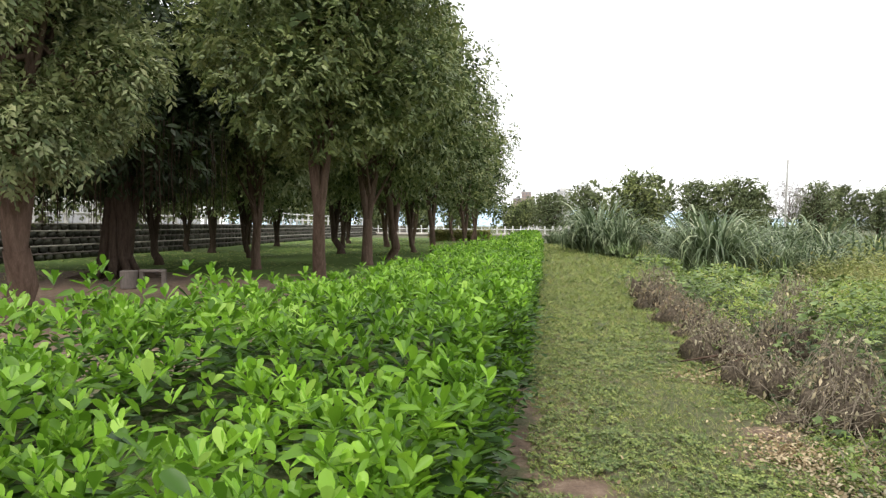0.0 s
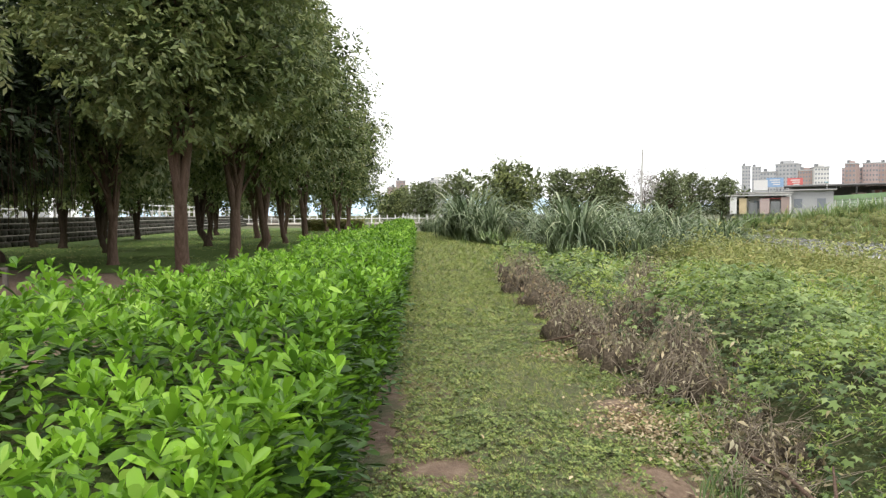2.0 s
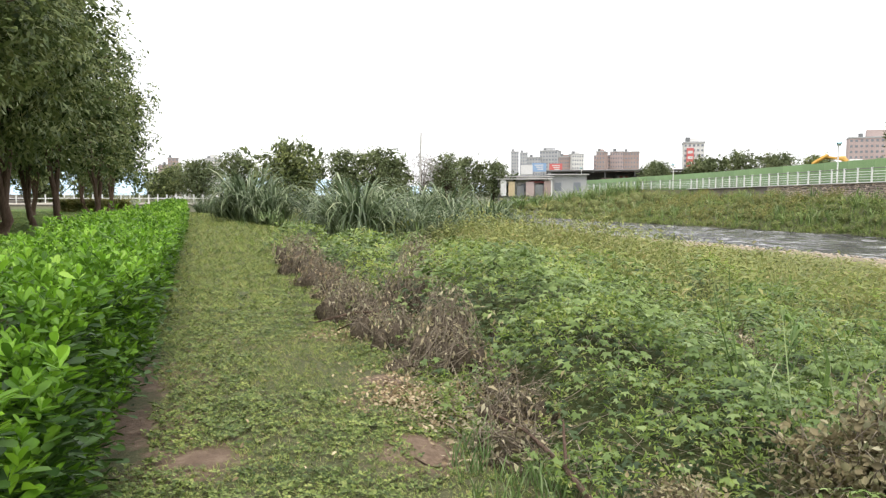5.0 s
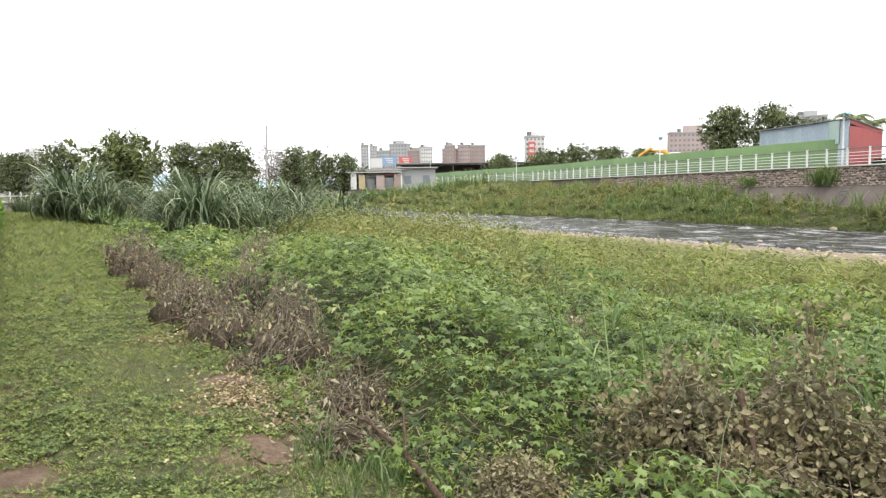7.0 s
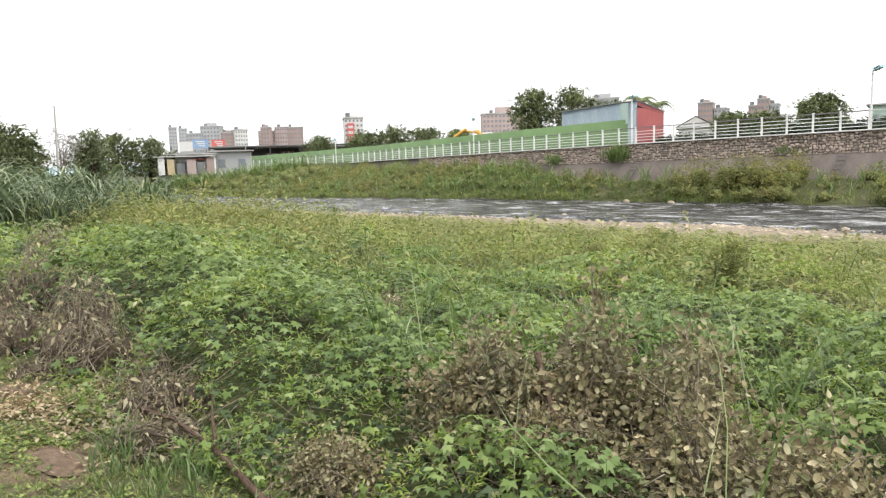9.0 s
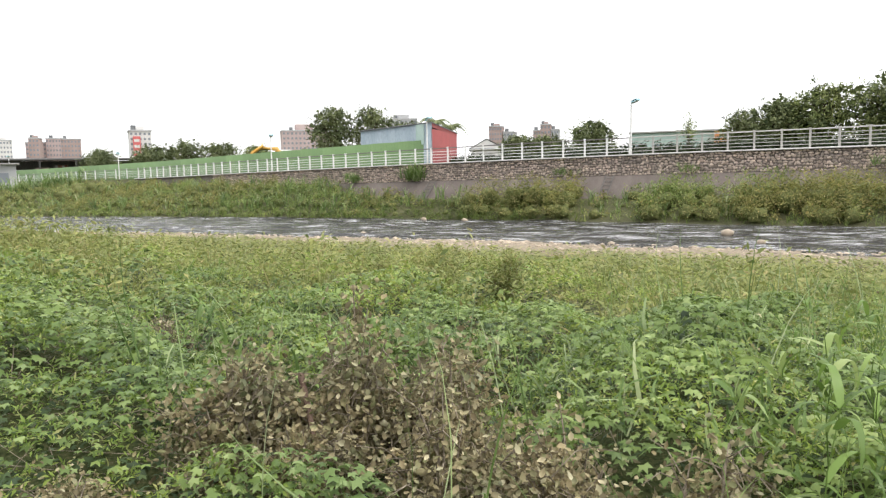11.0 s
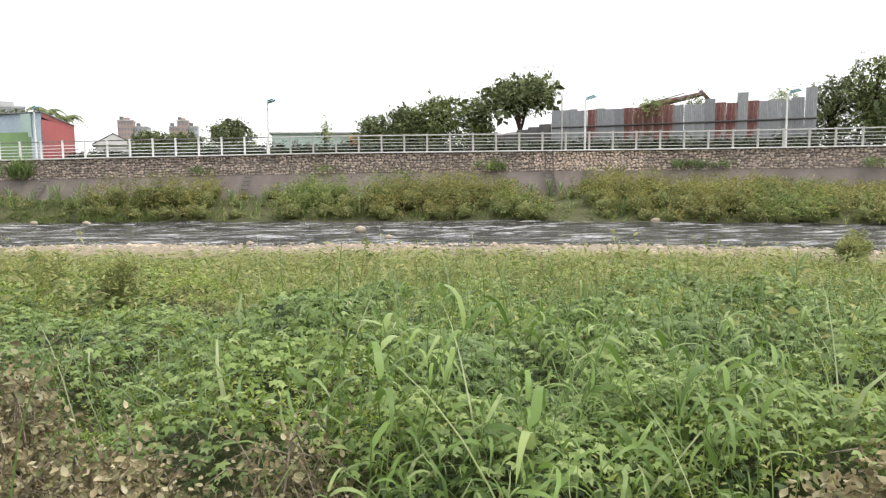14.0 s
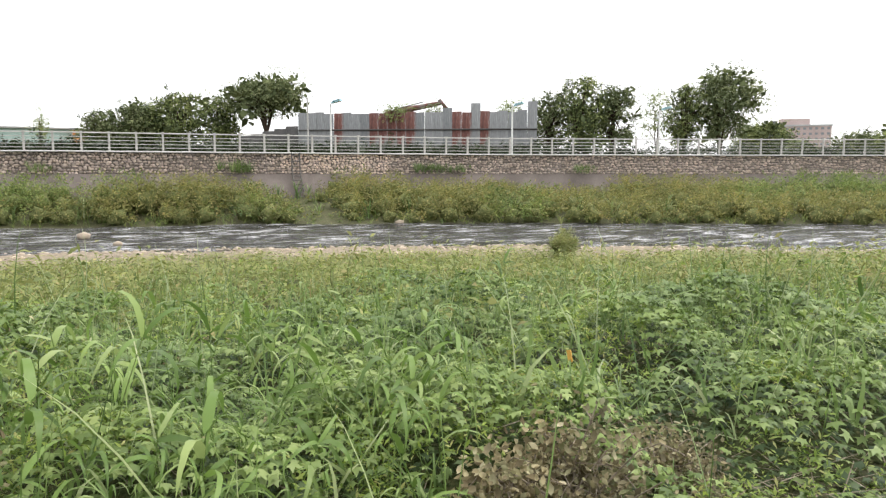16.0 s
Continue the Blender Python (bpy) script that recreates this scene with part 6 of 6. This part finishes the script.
terrace = tagged(new("terrace_wall"), "stepped dark stone embankment with pale course lines", "embankment", kind="structure")
steps = 5
for k in range(steps):
    z0, z1, off = k * 0.3, (k + 1) * 0.3, -k * 0.22
    chunks = []
    for y in np.arange(-18, 110, 0.62):
        tv, tf = stone_arrays[int(rng.integers(0, 8))]
        chunks.append((tv * np.array([0.45, 0.74, 0.36]) + np.array([emb_x(y) + off, y, z0 + 0.13]), tf))
    ob = raw("stone_course", *joined(chunks), STONE_DARK, terrace)
    ob["kind"] = "stuff"
    n = len(EMB)
    i = np.arange(n - 1)
    lines = [(off - 0.02, z0 - 0.3), (off - 0.02, z1 - 0.06), (off + 0.12, z1 - 0.06), (off + 0.12, z1 + 0.0), (off - 0.5, z1 + 0.0)]
    v = np.concatenate([np.stack([emb_x(EMB) + o, EMB, np.full(n, h)], 1) for o, h in lines])
    f = np.concatenate([np.stack([i + 1 + a * n, i + a * n, i + (a + 1) * n, i + 1 + (a + 1) * n], 1) for a in range(len(lines) - 1)])
    raw("ledge", v, f, CONCRETE_PALE if k in (1, 3, 4) else CONCRETE, terrace, "pale concrete ledge")
v = np.concatenate([np.stack([emb_x(EMB) - 1.3, EMB, np.full(n, 1.5)], 1), np.stack([emb_x(EMB) - 90, EMB, np.full(n, 1.5)], 1)])
raw("terrace_top", v, np.stack([i, i + 1, i + 1 + n, i + n], 1), CONCRETE_PALE, terrace, "pale paved road on top of the embankment")
fence = tagged(new("white_fence"), "white post-and-rail fence on top of the embankment", "fence")
fence_me = post_me2.copy()
for y in np.arange(-10, 140, 2.2):
    shared("post", fence_me, None, fence, m=Matrix.LocRotScale((float(emb_x(y)) - 1.6, float(y), 1.5), None, (1.5, 1.5, 0.95)))
for h in (0.45, 0.98):
    v, f = tube([(float(emb_x(y)) - 1.6, float(y), 1.5 + h) for y in (-12, 60, 140)], [0.06] * 3, 5)
    raw("rail", v, f, WHITE, fence)
for x, y, w, h, d in ((-46, 30, 14, 5, 30), (-48, 66, 14, 4.5, 30), (-50, 105, 16, 5, 34)):
    ob = tagged(new("warehouse"), "low grey building behind the embankment", "building", "low buildings behind the embankment")
    ob.location = (x, y, 1.5)
    boxed("wall", (-w / 2, w / 2, -d / 2, d / 2, 0, h), WALL_GREY, ob)
    boxed("roof", (-w / 2 - 0.4, w / 2 + 0.4, -d / 2 - 0.4, d / 2 + 0.4, h, h + 0.4), ZINC, ob)
    for k in range(6):
        boxed("window", (w / 2, w / 2 + 0.05, -d / 2 + 2 + k * (d - 4) / 6, -d / 2 + 2 + k * (d - 4) / 6 + 2.4, 1.4, 3.2), GLASS, ob)
box_hedge = tagged(new("low_hedge"), "low clipped dark hedge block across the lawn", "hedge", "low hedges on the lawn")
n = 3500
p = np.stack([uni(-1.2, 4.4, n), uni(66, 67.5, n), uni(0.05, 1.0, n)], 1)
stuff("leaves", [spread(*sprig(7, 1.2, 11), p, uni(0, 6.28, n), uni(0, 1, n), rng.normal(0, 0.4, n), uni(0.25, 0.4, n))], BANK, "", "", box_hedge)
far_fence = tagged(new("white_fence"), "long low white fence at the far end of the park", "fence")
for x in np.arange(-12, 34, 1.1):
    shared("picket", fence_me, None, far_fence, m=Matrix.LocRotScale((float(x), 104 - 0.3 * float(x), 0.35), None, (1.6, 1.6, 1.0)))
raw("rail", *tube([(-13, 107.9, 1.0), (34, 93.8, 1.0)], [0.06, 0.06], 5), WHITE, far_fence)
raw("plinth", *tube([(-13, 107.9, 0.2), (34, 93.8, 0.2)], [0.25, 0.25], 4), CONCRETE_PALE, far_fence)


# ---- across the river: hoarding, sheds, fence, machines ----
def along(y0, y1, off, step):
    """Points along the promenade: place, heading and length of each panel."""
    out, y = [], y0
    while y < y1:
        a = Vector((float(wall_x(y)) + off, y, float(promenade(y))))
        y2 = y + step
        b = Vector((float(wall_x(y2)) + off, y2, float(promenade(y2))))
        out.append((a, math.atan2(b.x - a.x, b.y - a.y), (b - a).length))
        y = y2
    return out


def corrugated(length, height, pitch=0.2, depth=0.03):
    n = max(2, int(length / pitch) * 2)
    y = np.linspace(0, length, n + 1)
    x = np.where(np.arange(n + 1) % 2 == 0, depth, -depth)
    v = np.concatenate([np.stack([x, y, np.zeros(n + 1)], 1), np.stack([x, y, np.full(n + 1, height)], 1), np.stack([x + 0.02, y, np.zeros(n + 1)], 1), np.stack([x + 0.02, y, np.full(n + 1, height)], 1)])
    i, m = np.arange(n), n + 1
    f = np.concatenate([np.stack([i, i + 1, i + 1 + m, i + m], 1), np.stack([i + 1 + 2 * m, i + 2 * m, i + 3 * m, i + 1 + 3 * m], 1), np.stack([i + m, i + 1 + m, i + 1 + 3 * m, i + 3 * m], 1)])
    return v, f


hoarding = tagged(new("hoarding"), "long green sheet-metal site hoarding behind the railing", "hoarding")
for a, w, l in along(20.9, 108, 3.8, 3.0):
    ob = raw("panel", *corrugated(l, 2.1, 0.3, 0.02), GREENFENCE, hoarding)
    ob.matrix_basis = Matrix.Translation(a) @ pose(0, 0, 0, 0, 0, -math.degrees(w))

rust = tagged(new("metal_fence"), "tall patched zinc fence with rusty sheets", "fence")
for (x0, y0), (x1, y1), count, h0, h1 in (((66.2, -15.0), (61.2, -18.9), 5, 2.2, 3.1), ((61.2, -18.9), (49.9, -36.1), 26, 4.05, 4.05)):
    a, b = Vector((x0, y0, 2.75)), Vector((x1, y1, 2.75))
    l = (b - a).length / count
    turn = -math.degrees(math.atan2(b.x - a.x, b.y - a.y))
    for i in range(count):
        h = h0 + (h1 - h0) * i / count + (random.uniform(-0.12, 0.12) if count > 5 else 0)
        h += {19: 0.75, 25: 0.8, 16: 0.2}.get(i, 0)
        rusty = count > 5 and i in (4, 8, 9, 10, 11, 12, 17, 18, 20)
        ob = raw("sheet", *corrugated(l * 1.03, h, 0.16, 0.02), RUSTSHEET if rusty else ZINC if count > 5 else STEELDARK, rust, "rust-red corrugated sheet" if rusty else "" if count > 5 else "low dark sheet")
        ob.matrix_basis = Matrix.Translation(a.lerp(b, i / count) + Vector((random.uniform(-0.05, 0.05), 0, -0.05))) @ pose(0, 0, 0, random.uniform(-0.7, 0.7), 0, turn)
    for h in (1.0, 2.5) if count > 5 else (1.0,):
        raw("beam", *tube([a + Vector((-0.12, 0, h)), b + Vector((-0.12, 0, h))], [0.07, 0.07], 4), STEELDARK, rust)


def shed():
    th = tagged(new("shed"), "blue-grey sheet-metal shed with a red gable wall", "shed")
    a, b, c = Vector((54.4, 20.3, 2.5)), Vector((60.7, 29.9, 2.5)), Vector((61.8, 20.7, 2.5))
    for p, q, h, ma, nm in ((a, b, 3.48, BLUESHEET, "blue-grey sheet wall"), (c, a, 3.0, REDSHEET, "red painted gable wall")):
        ob = raw("wall", *corrugated((q - p).length, h, 0.25, 0.015), ma, th, nm)
        ob.matrix_basis = Matrix.Translation(p) @ pose(0, 0, 0, 0, 0, -math.degrees(math.atan2(q.x - p.x, q.y - p.y)))
    d = b + (c - a)
    v = [(a.x, a.y, 5.65), (c.x, c.y, 5.2), (c.x, c.y, 5.5), (a.x, a.y, 5.98)]
    raw("gable_top", v, [(0, 1, 2, 3)], REDSHEET, th, "red gable top")
    e = Vector((-0.5, -0.5, 0))
    v = [(a.x - 0.15, a.y - 0.05, 5.99), (b.x - 0.15, b.y + 0.1, 6.02), (d.x, d.y, 5.5), (c.x, c.y - 0.05, 5.5)]
    v += [(p[0], p[1], p[2] + 0.07) for p in v]
    raw("roof", v, [(0, 1, 2, 3), (7, 6, 5, 4), (0, 3, 7, 4), (1, 5, 6, 2), (0, 4, 5, 1), (3, 2, 6, 7)], ZINC, th, "thin grey metal roof")
    raw("pale_sheet", [(a.x + 0.50, a.y + 0.87, 4.3), (a.x + 1.16, a.y + 1.87, 4.3), (a.x + 1.16, a.y + 1.87, 5.95), (a.x + 0.50, a.y + 0.87, 5.95)], [(0, 1, 2, 3)], AQUA, th, "pale green replacement sheet")
    return th


shed()


def excavator(x, y, z, rz, s, label, paint=YELLOW, boom=((0.8, -0.3, 1.4), (2.0, -0.3, 3.1), (3.9, -0.3, 3.2)), stick=((3.5, -0.3, 3.5), (4.9, -0.3, 2.6), (5.3, -0.3, 2.0)), scoop=(5.45, -0.3, 1.9)):
    th = tagged(new("excavator"), label, "excavator")
    th.matrix_basis = pose(x, y, z, 0, 0, rz) @ Matrix.Diagonal((s, s, s, 1))
    for q in (-1, 1):
        boxed("track", (-1.8, 1.8, q * 1.1 - 0.3, q * 1.1 + 0.3, 0, 0.9), STEELDARK, th, bevel=0.2)
    boxed("body", (-2.0, 0.6, -1.3, 1.3, 0.95, 2.2), paint, th, bevel=0.1)
    cab = boxed("cab", (0.2, 1.5, 0.2, 1.3, 0.95, 2.9), WHITE, th, bevel=0.08)
    boxed("window", (0.35, 1.35, 1.295, 1.32, 1.8, 2.7), GLASS, cab, "dark cab window")
    boxed("window", (1.495, 1.52, 0.35, 1.15, 1.8, 2.7), GLASS, cab, "dark cab window")
    raw("boom", *tube(boom, np.interp(np.linspace(0, 1, len(boom)), [0, 0.5, 1], [0.34, 0.34, 0.2]), 4), paint, th)
    raw("stick", *tube(stick, [0.2, 0.2, 0.12], 4), paint, th)
    bm = bmesh.new()
    box(bm, scoop[0] - 0.45, scoop[0] + 0.45, scoop[1] - 0.6, scoop[1] + 0.6, scoop[2] - 0.4, scoop[2] + 0.4, bevel=0.15)
    part("bucket", bm, STEELDARK, th)
    return th


excavator(73.0, 45.0, 2.4, 125, 0.95, "yellow excavator parked behind the green hoarding")
ex = excavator(66.0, -25.5, 2.75, 0, 1.0, "rust-brown excavator arm rising behind the zinc fence", RUSTSHEET,
               [(0, -0.5, 1.4), (-1.3, -3.4, 4.55), (-2.3, -5.2, 5.0), (-3.7, -8.1, 5.65)], [(-3.55, -7.9, 5.95), (-4.0, -8.7, 4.9), (-4.1, -8.9, 3.6)], (-4.1, -8.9, 3.2))
raw("hydraulic_ram", *tube([(-1.6, -4.0, 5.0), (-3.0, -6.6, 5.75)], [0.07, 0.05], 6), STEELDARK, ex)
mast = tagged(raw("pole", *tube([(26.2, 54, -0.1), (26.2, 54, 3), (26.3, 54, 6.7)], [0.09, 0.08, 0.06], 8), RAILGREY), "tall thin grey pole among the silver grass", "pole")
tagged(raw("pole", *tube([(45.4, -14.9, 2.75), (45.4, -14.9, 6.3)], [0.05, 0.05], 6), RAILGREY), "thin grey pole behind the railing", "pole")


# ---- town on the skyline ----
window_me = bpy.data.meshes.new("window")
bm = bmesh.new()
box(bm, -0.06, 0.02, -0.5, 0.5, -0.5, 0.5)
bm.to_mesh(window_me)
bm.free()
window_me.materials.append(GLASS)


def building(x, y, z, w, d, top, ma, floors, bays, label, step=0.0, name="apartment_building"):
    """A block turned towards the park, with a window for each storey and bay and a roof house."""
    th = tagged(new(name), label, "building", "buildings on the skyline")
    th.matrix_basis = pose(x, y, z, 0, 0, math.degrees(math.atan2(y, x)) + random.uniform(-14, 14))
    h = top - z
    boxed("wall", (0, d, -w / 2, w / 2, -2, h), ma, th)
    roof = boxed("roof", (-0.2, d + 0.2, -w / 2 - 0.2, w / 2 + 0.2, h, h + 0.5), WALL_GREY, th)
    boxed("water_tank", (d * 0.3, d * 0.3 + 1.4, w * 0.28 - 0.7, w * 0.28 + 0.7, h + 0.5, h + 1.9), ZINC, roof, "rooftop water tank")
    if step:
        boxed("roof_house", (d * 0.2, d * 0.7, -w * 0.22, w * 0.18, h + 0.5, h + 0.5 + step), ma, th)
    floors, bays = int(floors * 1.5), int(bays * 1.5 + 0.5)
    fh = h / floors
    for f in range(floors):
        for b in range(bays):
            shared("window", window_me, None, th, m=Matrix.LocRotScale((0, -w / 2 + (b + 0.5) * w / bays, (f + 0.55) * fh), None, (1, w / bays * 0.5, fh * 0.42)))
    return th


TOWN = "apartment block with rows of dark windows on the skyline"
for x, y, w, d, top, ma, fl, ba, st in ((49.2, 417, 5.5, 9, 21.5, WALL_BROWN, 7, 2, 0), (48.6, 420, 11, 9, 17.8, WALL_BROWN, 6, 4, 0), (67, 394, 8.6, 10, 20.5, WALL_WHITE, 7, 4, 2), (44.8, 378, 10.5, 9, 13, WALL_WHITE, 4, 4, 0), (36, 390, 6, 9, 11, WALL_GREY, 4, 3, 0), (58, 400, 9, 9, 9, WALL_WHITE, 3, 3, 0),
        (231, 351, 4.2, 8, 26.5, WALL_GREY, 9, 2, 0), (235, 348, 4.4, 8, 25.8, WALL_GREY, 9, 2, 0), (223, 307, 9.6, 9, 24.5, WALL_GREY, 8, 4, 1.5), (217, 312, 7.5, 9, 21, WALL_GREY, 7, 3, 0), (219, 287, 6, 9, 20.2, WALL_BROWN, 7, 3, 1), (222, 281, 6, 9, 21.3, WALL_WHITE, 7, 3, 1.2), (247, 292.5, 8.5, 10, 21.8, WALL_PINK, 7, 4, 1.2), (251, 286, 6.5, 10, 23.6, WALL_PINK, 7, 3, 0), (256, 281, 8.5, 10, 23.4, WALL_BROWN, 7, 4, 0), (238, 283, 4.2, 9, 23.1, WALL_BROWN, 7, 2, 1),
        (161, 150, 5.8, 8, 16.5, WALL_WHITE, 7, 3, 1), (257, 154.5, 18, 9, 22, WALL_PINK, 7, 7, 2.5), (239, 102, 9.8, 9, 23, WALL_GREY, 7, 4, 1.5), (288, 81.5, 5.5, 9, 22.4, WALL_BROWN, 7, 3, 1), (290, 76.5, 4.4, 9, 20, WALL_GREY, 6, 2, 0), (293, 65.0, 3.2, 9, 20.3, WALL_BROWN, 6, 2, 0), (293, 61.4, 4.2, 9, 22.6, WALL_BROWN, 7, 2, 1), (294, 57.6, 3.2, 9, 20.4, WALL_GREY, 6, 2, 0), (146.6, -203.6, 20.6, 10, 16.5, WALL_PINK, 6, 8, 2)):
    building(x, y, 2.0, w, d, top, ma, fl, ba, TOWN, st)


def low_building(x, y, z, w, d, h, ma, label, name="low_building"):
    th = tagged(new(name), label, "building", "low buildings across the river")
    th.matrix_basis = pose(x, y, z, 0, 0, math.degrees(math.atan2(y, x)))
    boxed("wall", (0, d, -w / 2, w / 2, -1, h), ma, th)
    roof = boxed("roof", (-0.5, d + 0.3, -w / 2 - 0.4, w / 2 + 0.4, h, h + 0.22), ZINC, th)
    boxed("gutter", (-0.62, -0.5, -w / 2 - 0.4, w / 2 + 0.4, h + 0.02, h + 0.14), RAILGREY, roof)
    for k in range(max(2, int(w / 2.2))):
        shared("window", window_me, None, th, m=Matrix.LocRotScale((0, -w / 2 + (k + 0.5) * w / max(2, int(w / 2.2)), h * 0.45), None, (1, 1.1, h * 0.4)))
    return th


lb = low_building(64.4, 94.8, 1.3, 8.6, 7, 3.0, WALL_WHITE, "low white house by the far railing")
boxed("roof_room", (1.5, 3.5, -1.3, 0.6, 3.5, 5.0), WALL_WHITE, lb, "small white room on the flat roof")
boxed("awning", (-1.5, 0, -3.9, -0.6, 2.1, 2.3), REDSHEET, lb, "faded red awning")
for k, (u, w_, h_, ma, nm) in enumerate(((-3.6, 1.1, 2.4, WALL_BROWN, "brown board"), (-2.3, 1.2, 1.8, ZINC, "grey sheet"), (-0.9, 1.3, 2.2, WALL_PINK, "faded pink awning sheet"), (0.6, 1.1, 1.6, ZINC, "grey sheet"), (2.0, 1.0, 2.3, ORANGE_PALE, "beige board"), (3.3, 0.9, 2.5, WHITE, "white arched panel"))):
    boxed("lean_to_panel", (-1.9 - 0.1 * (k % 2), -1.8, u - w_ / 2, u + w_ / 2, 0.0, h_), ma, lb, nm)
boxed("porch_roof", (-2.2, 0.1, -4.4, 4.4, 2.62, 2.75), WALL_WHITE, lb, "white porch roof")
low_building(70.0, 90.9, 1.3, 6.0, 6, 3.3, WALL_GREY, "low grey flat-roofed house by the far railing")
tank = tagged(new("water_tank"), "white upright water tank beside a low house", "tank")
raw("drum", *tube([(66.9, 91.6, 1.2), (66.9, 91.6, 3.4), (66.9, 91.6, 3.9), (66.9, 91.6, 4.1)], [0.55, 0.55, 0.4, 0.05], 14), WHITE, tank, smooth=True)
raw("stand", *tube([(66.9, 91.6, 0.4), (66.9, 91.6, 1.2)], [0.6, 0.6], 8), CONCRETE, tank)
gabled = low_building(103.0, 30.2, 2.6, 4.6, 6, 3.0, WALL_WHITE, "small white gabled house behind the shed")
raw("gable_roof", [(-0.4, -2.7, 3.2), (-0.4, 2.7, 3.2), (-0.4, 0, 4.7), (6.4, -2.7, 3.2), (6.4, 2.7, 3.2), (6.4, 0, 4.7)], [(0, 3, 5, 2), (1, 2, 5, 4), (0, 1, 4, 3)], WALL_GREY, gabled, "pale pitched roof")
raw("gable", [(-0.3, -2.4, 3.22), (-0.3, 2.4, 3.22), (-0.3, 0, 4.55)], [(0, 1, 2)], WALL_WHITE, gabled, "white gable")
low_building(118.0, 4.3, 2.75, 12.4, 6, 5.2, AQUA, "long pale green sheet-metal hall")
low_building(117.0, -2.9, 2.75, 2.0, 5, 5.1, ORANGE, "orange end wall of a low hall")
canopy = tagged(new("canopy"), "long dark open-sided canopy roof by the site", "canopy")
v, f = tube([(82.5, 113.9, 6.0), (92.9, 104.5, 6.1), (103.2, 95.1, 6.1)], [0.2] * 3, 4)
raw("roof_edge", v, f, STEELDARK, canopy)
bm = bmesh.new()
box(bm, 0, 28, 0, 8, -0.1, 0.1)
roof = part("roof", bm, STEELDARK, canopy)
roof.matrix_basis = pose(82.5, 113.9, 6.1, 3, 0, -42.2)
for k in range(6):
    boxed("post", (-0.1, 0.1, -0.1, 0.1, 1.9, 5.85), STEELDARK, canopy, m=pose(82.6 + 20.5 * k / 5, 113.8 - 18.6 * k / 5, 0))
# added sheet closes the view through; dark colour stands for the canopy's shade
raw("back_wall", [(87.8, 119.6, 2.0), (108.4, 100.9, 2.0), (108.4, 100.9, 6.1), (87.8, 119.6, 6.1)], [(0, 1, 2, 3)], RAILDARK, canopy, "added dark sheet for the shade under the roof")
for k in range(5):
    boxed("stored_crate", (-1.0, 1.0, -1.0, 1.0, 1.9, 4.4 + 0.4 * (k % 3)), (WALL_GREY, WALL_BROWN, RUSTSHEET)[k % 3], canopy, "stacked goods under the roof", m=pose(91.0 + 11 * k / 5, 110.5 - 10 * k / 5, 0, 0, 0, 40))
for x, y, w, h, ma, nm in ((127.1, 179.6, 4.4, 2.6, SIGN_BLUE, "blue and white billboard above low roofs"), (131.2, 176.6, 3.9, 2.4, SIGN_RED, "red and white billboard above low roofs")):
    th = tagged(new("billboard"), nm, "billboard", "billboards")
    th.matrix_basis = pose(x, y, 8.6, 0, 0, math.degrees(math.atan2(y, x)))
    boxed("board", (0, 0.2, -w / 2, w / 2, 0, h), ma, th)
    for k in range(3):
        boxed("lettering", (-0.03, 0.0, -w * 0.3, w * (0.1 + 0.1 * k), h * (0.22 + 0.24 * k), h * (0.34 + 0.24 * k)), WALL_WHITE, th, "white bars")
    for s in (-0.35, 0.35):
        boxed("leg", (0.05, 0.15, w * s - 0.06, w * s + 0.06, -6.5, 0), STEELDARK, th)
sgn = tagged(new("sign_panel"), "red sign with white bars on a white building", "sign")
sgn.matrix_basis = pose(159.6, 150.6, 9.6, 0, 0, 43)
boxed("board", (-0.3, 0, -1.4, 0.6, 0, 5.5), SIGN_RED, sgn)
for k in range(3):
    boxed("lettering", (-0.34, -0.3, -1.1, 0.3, 0.7 + 1.6 * k, 1.5 + 1.6 * k), WALL_WHITE, sgn, "white bars")
# hills at the end of the valley, haze painted as their pale blue colour
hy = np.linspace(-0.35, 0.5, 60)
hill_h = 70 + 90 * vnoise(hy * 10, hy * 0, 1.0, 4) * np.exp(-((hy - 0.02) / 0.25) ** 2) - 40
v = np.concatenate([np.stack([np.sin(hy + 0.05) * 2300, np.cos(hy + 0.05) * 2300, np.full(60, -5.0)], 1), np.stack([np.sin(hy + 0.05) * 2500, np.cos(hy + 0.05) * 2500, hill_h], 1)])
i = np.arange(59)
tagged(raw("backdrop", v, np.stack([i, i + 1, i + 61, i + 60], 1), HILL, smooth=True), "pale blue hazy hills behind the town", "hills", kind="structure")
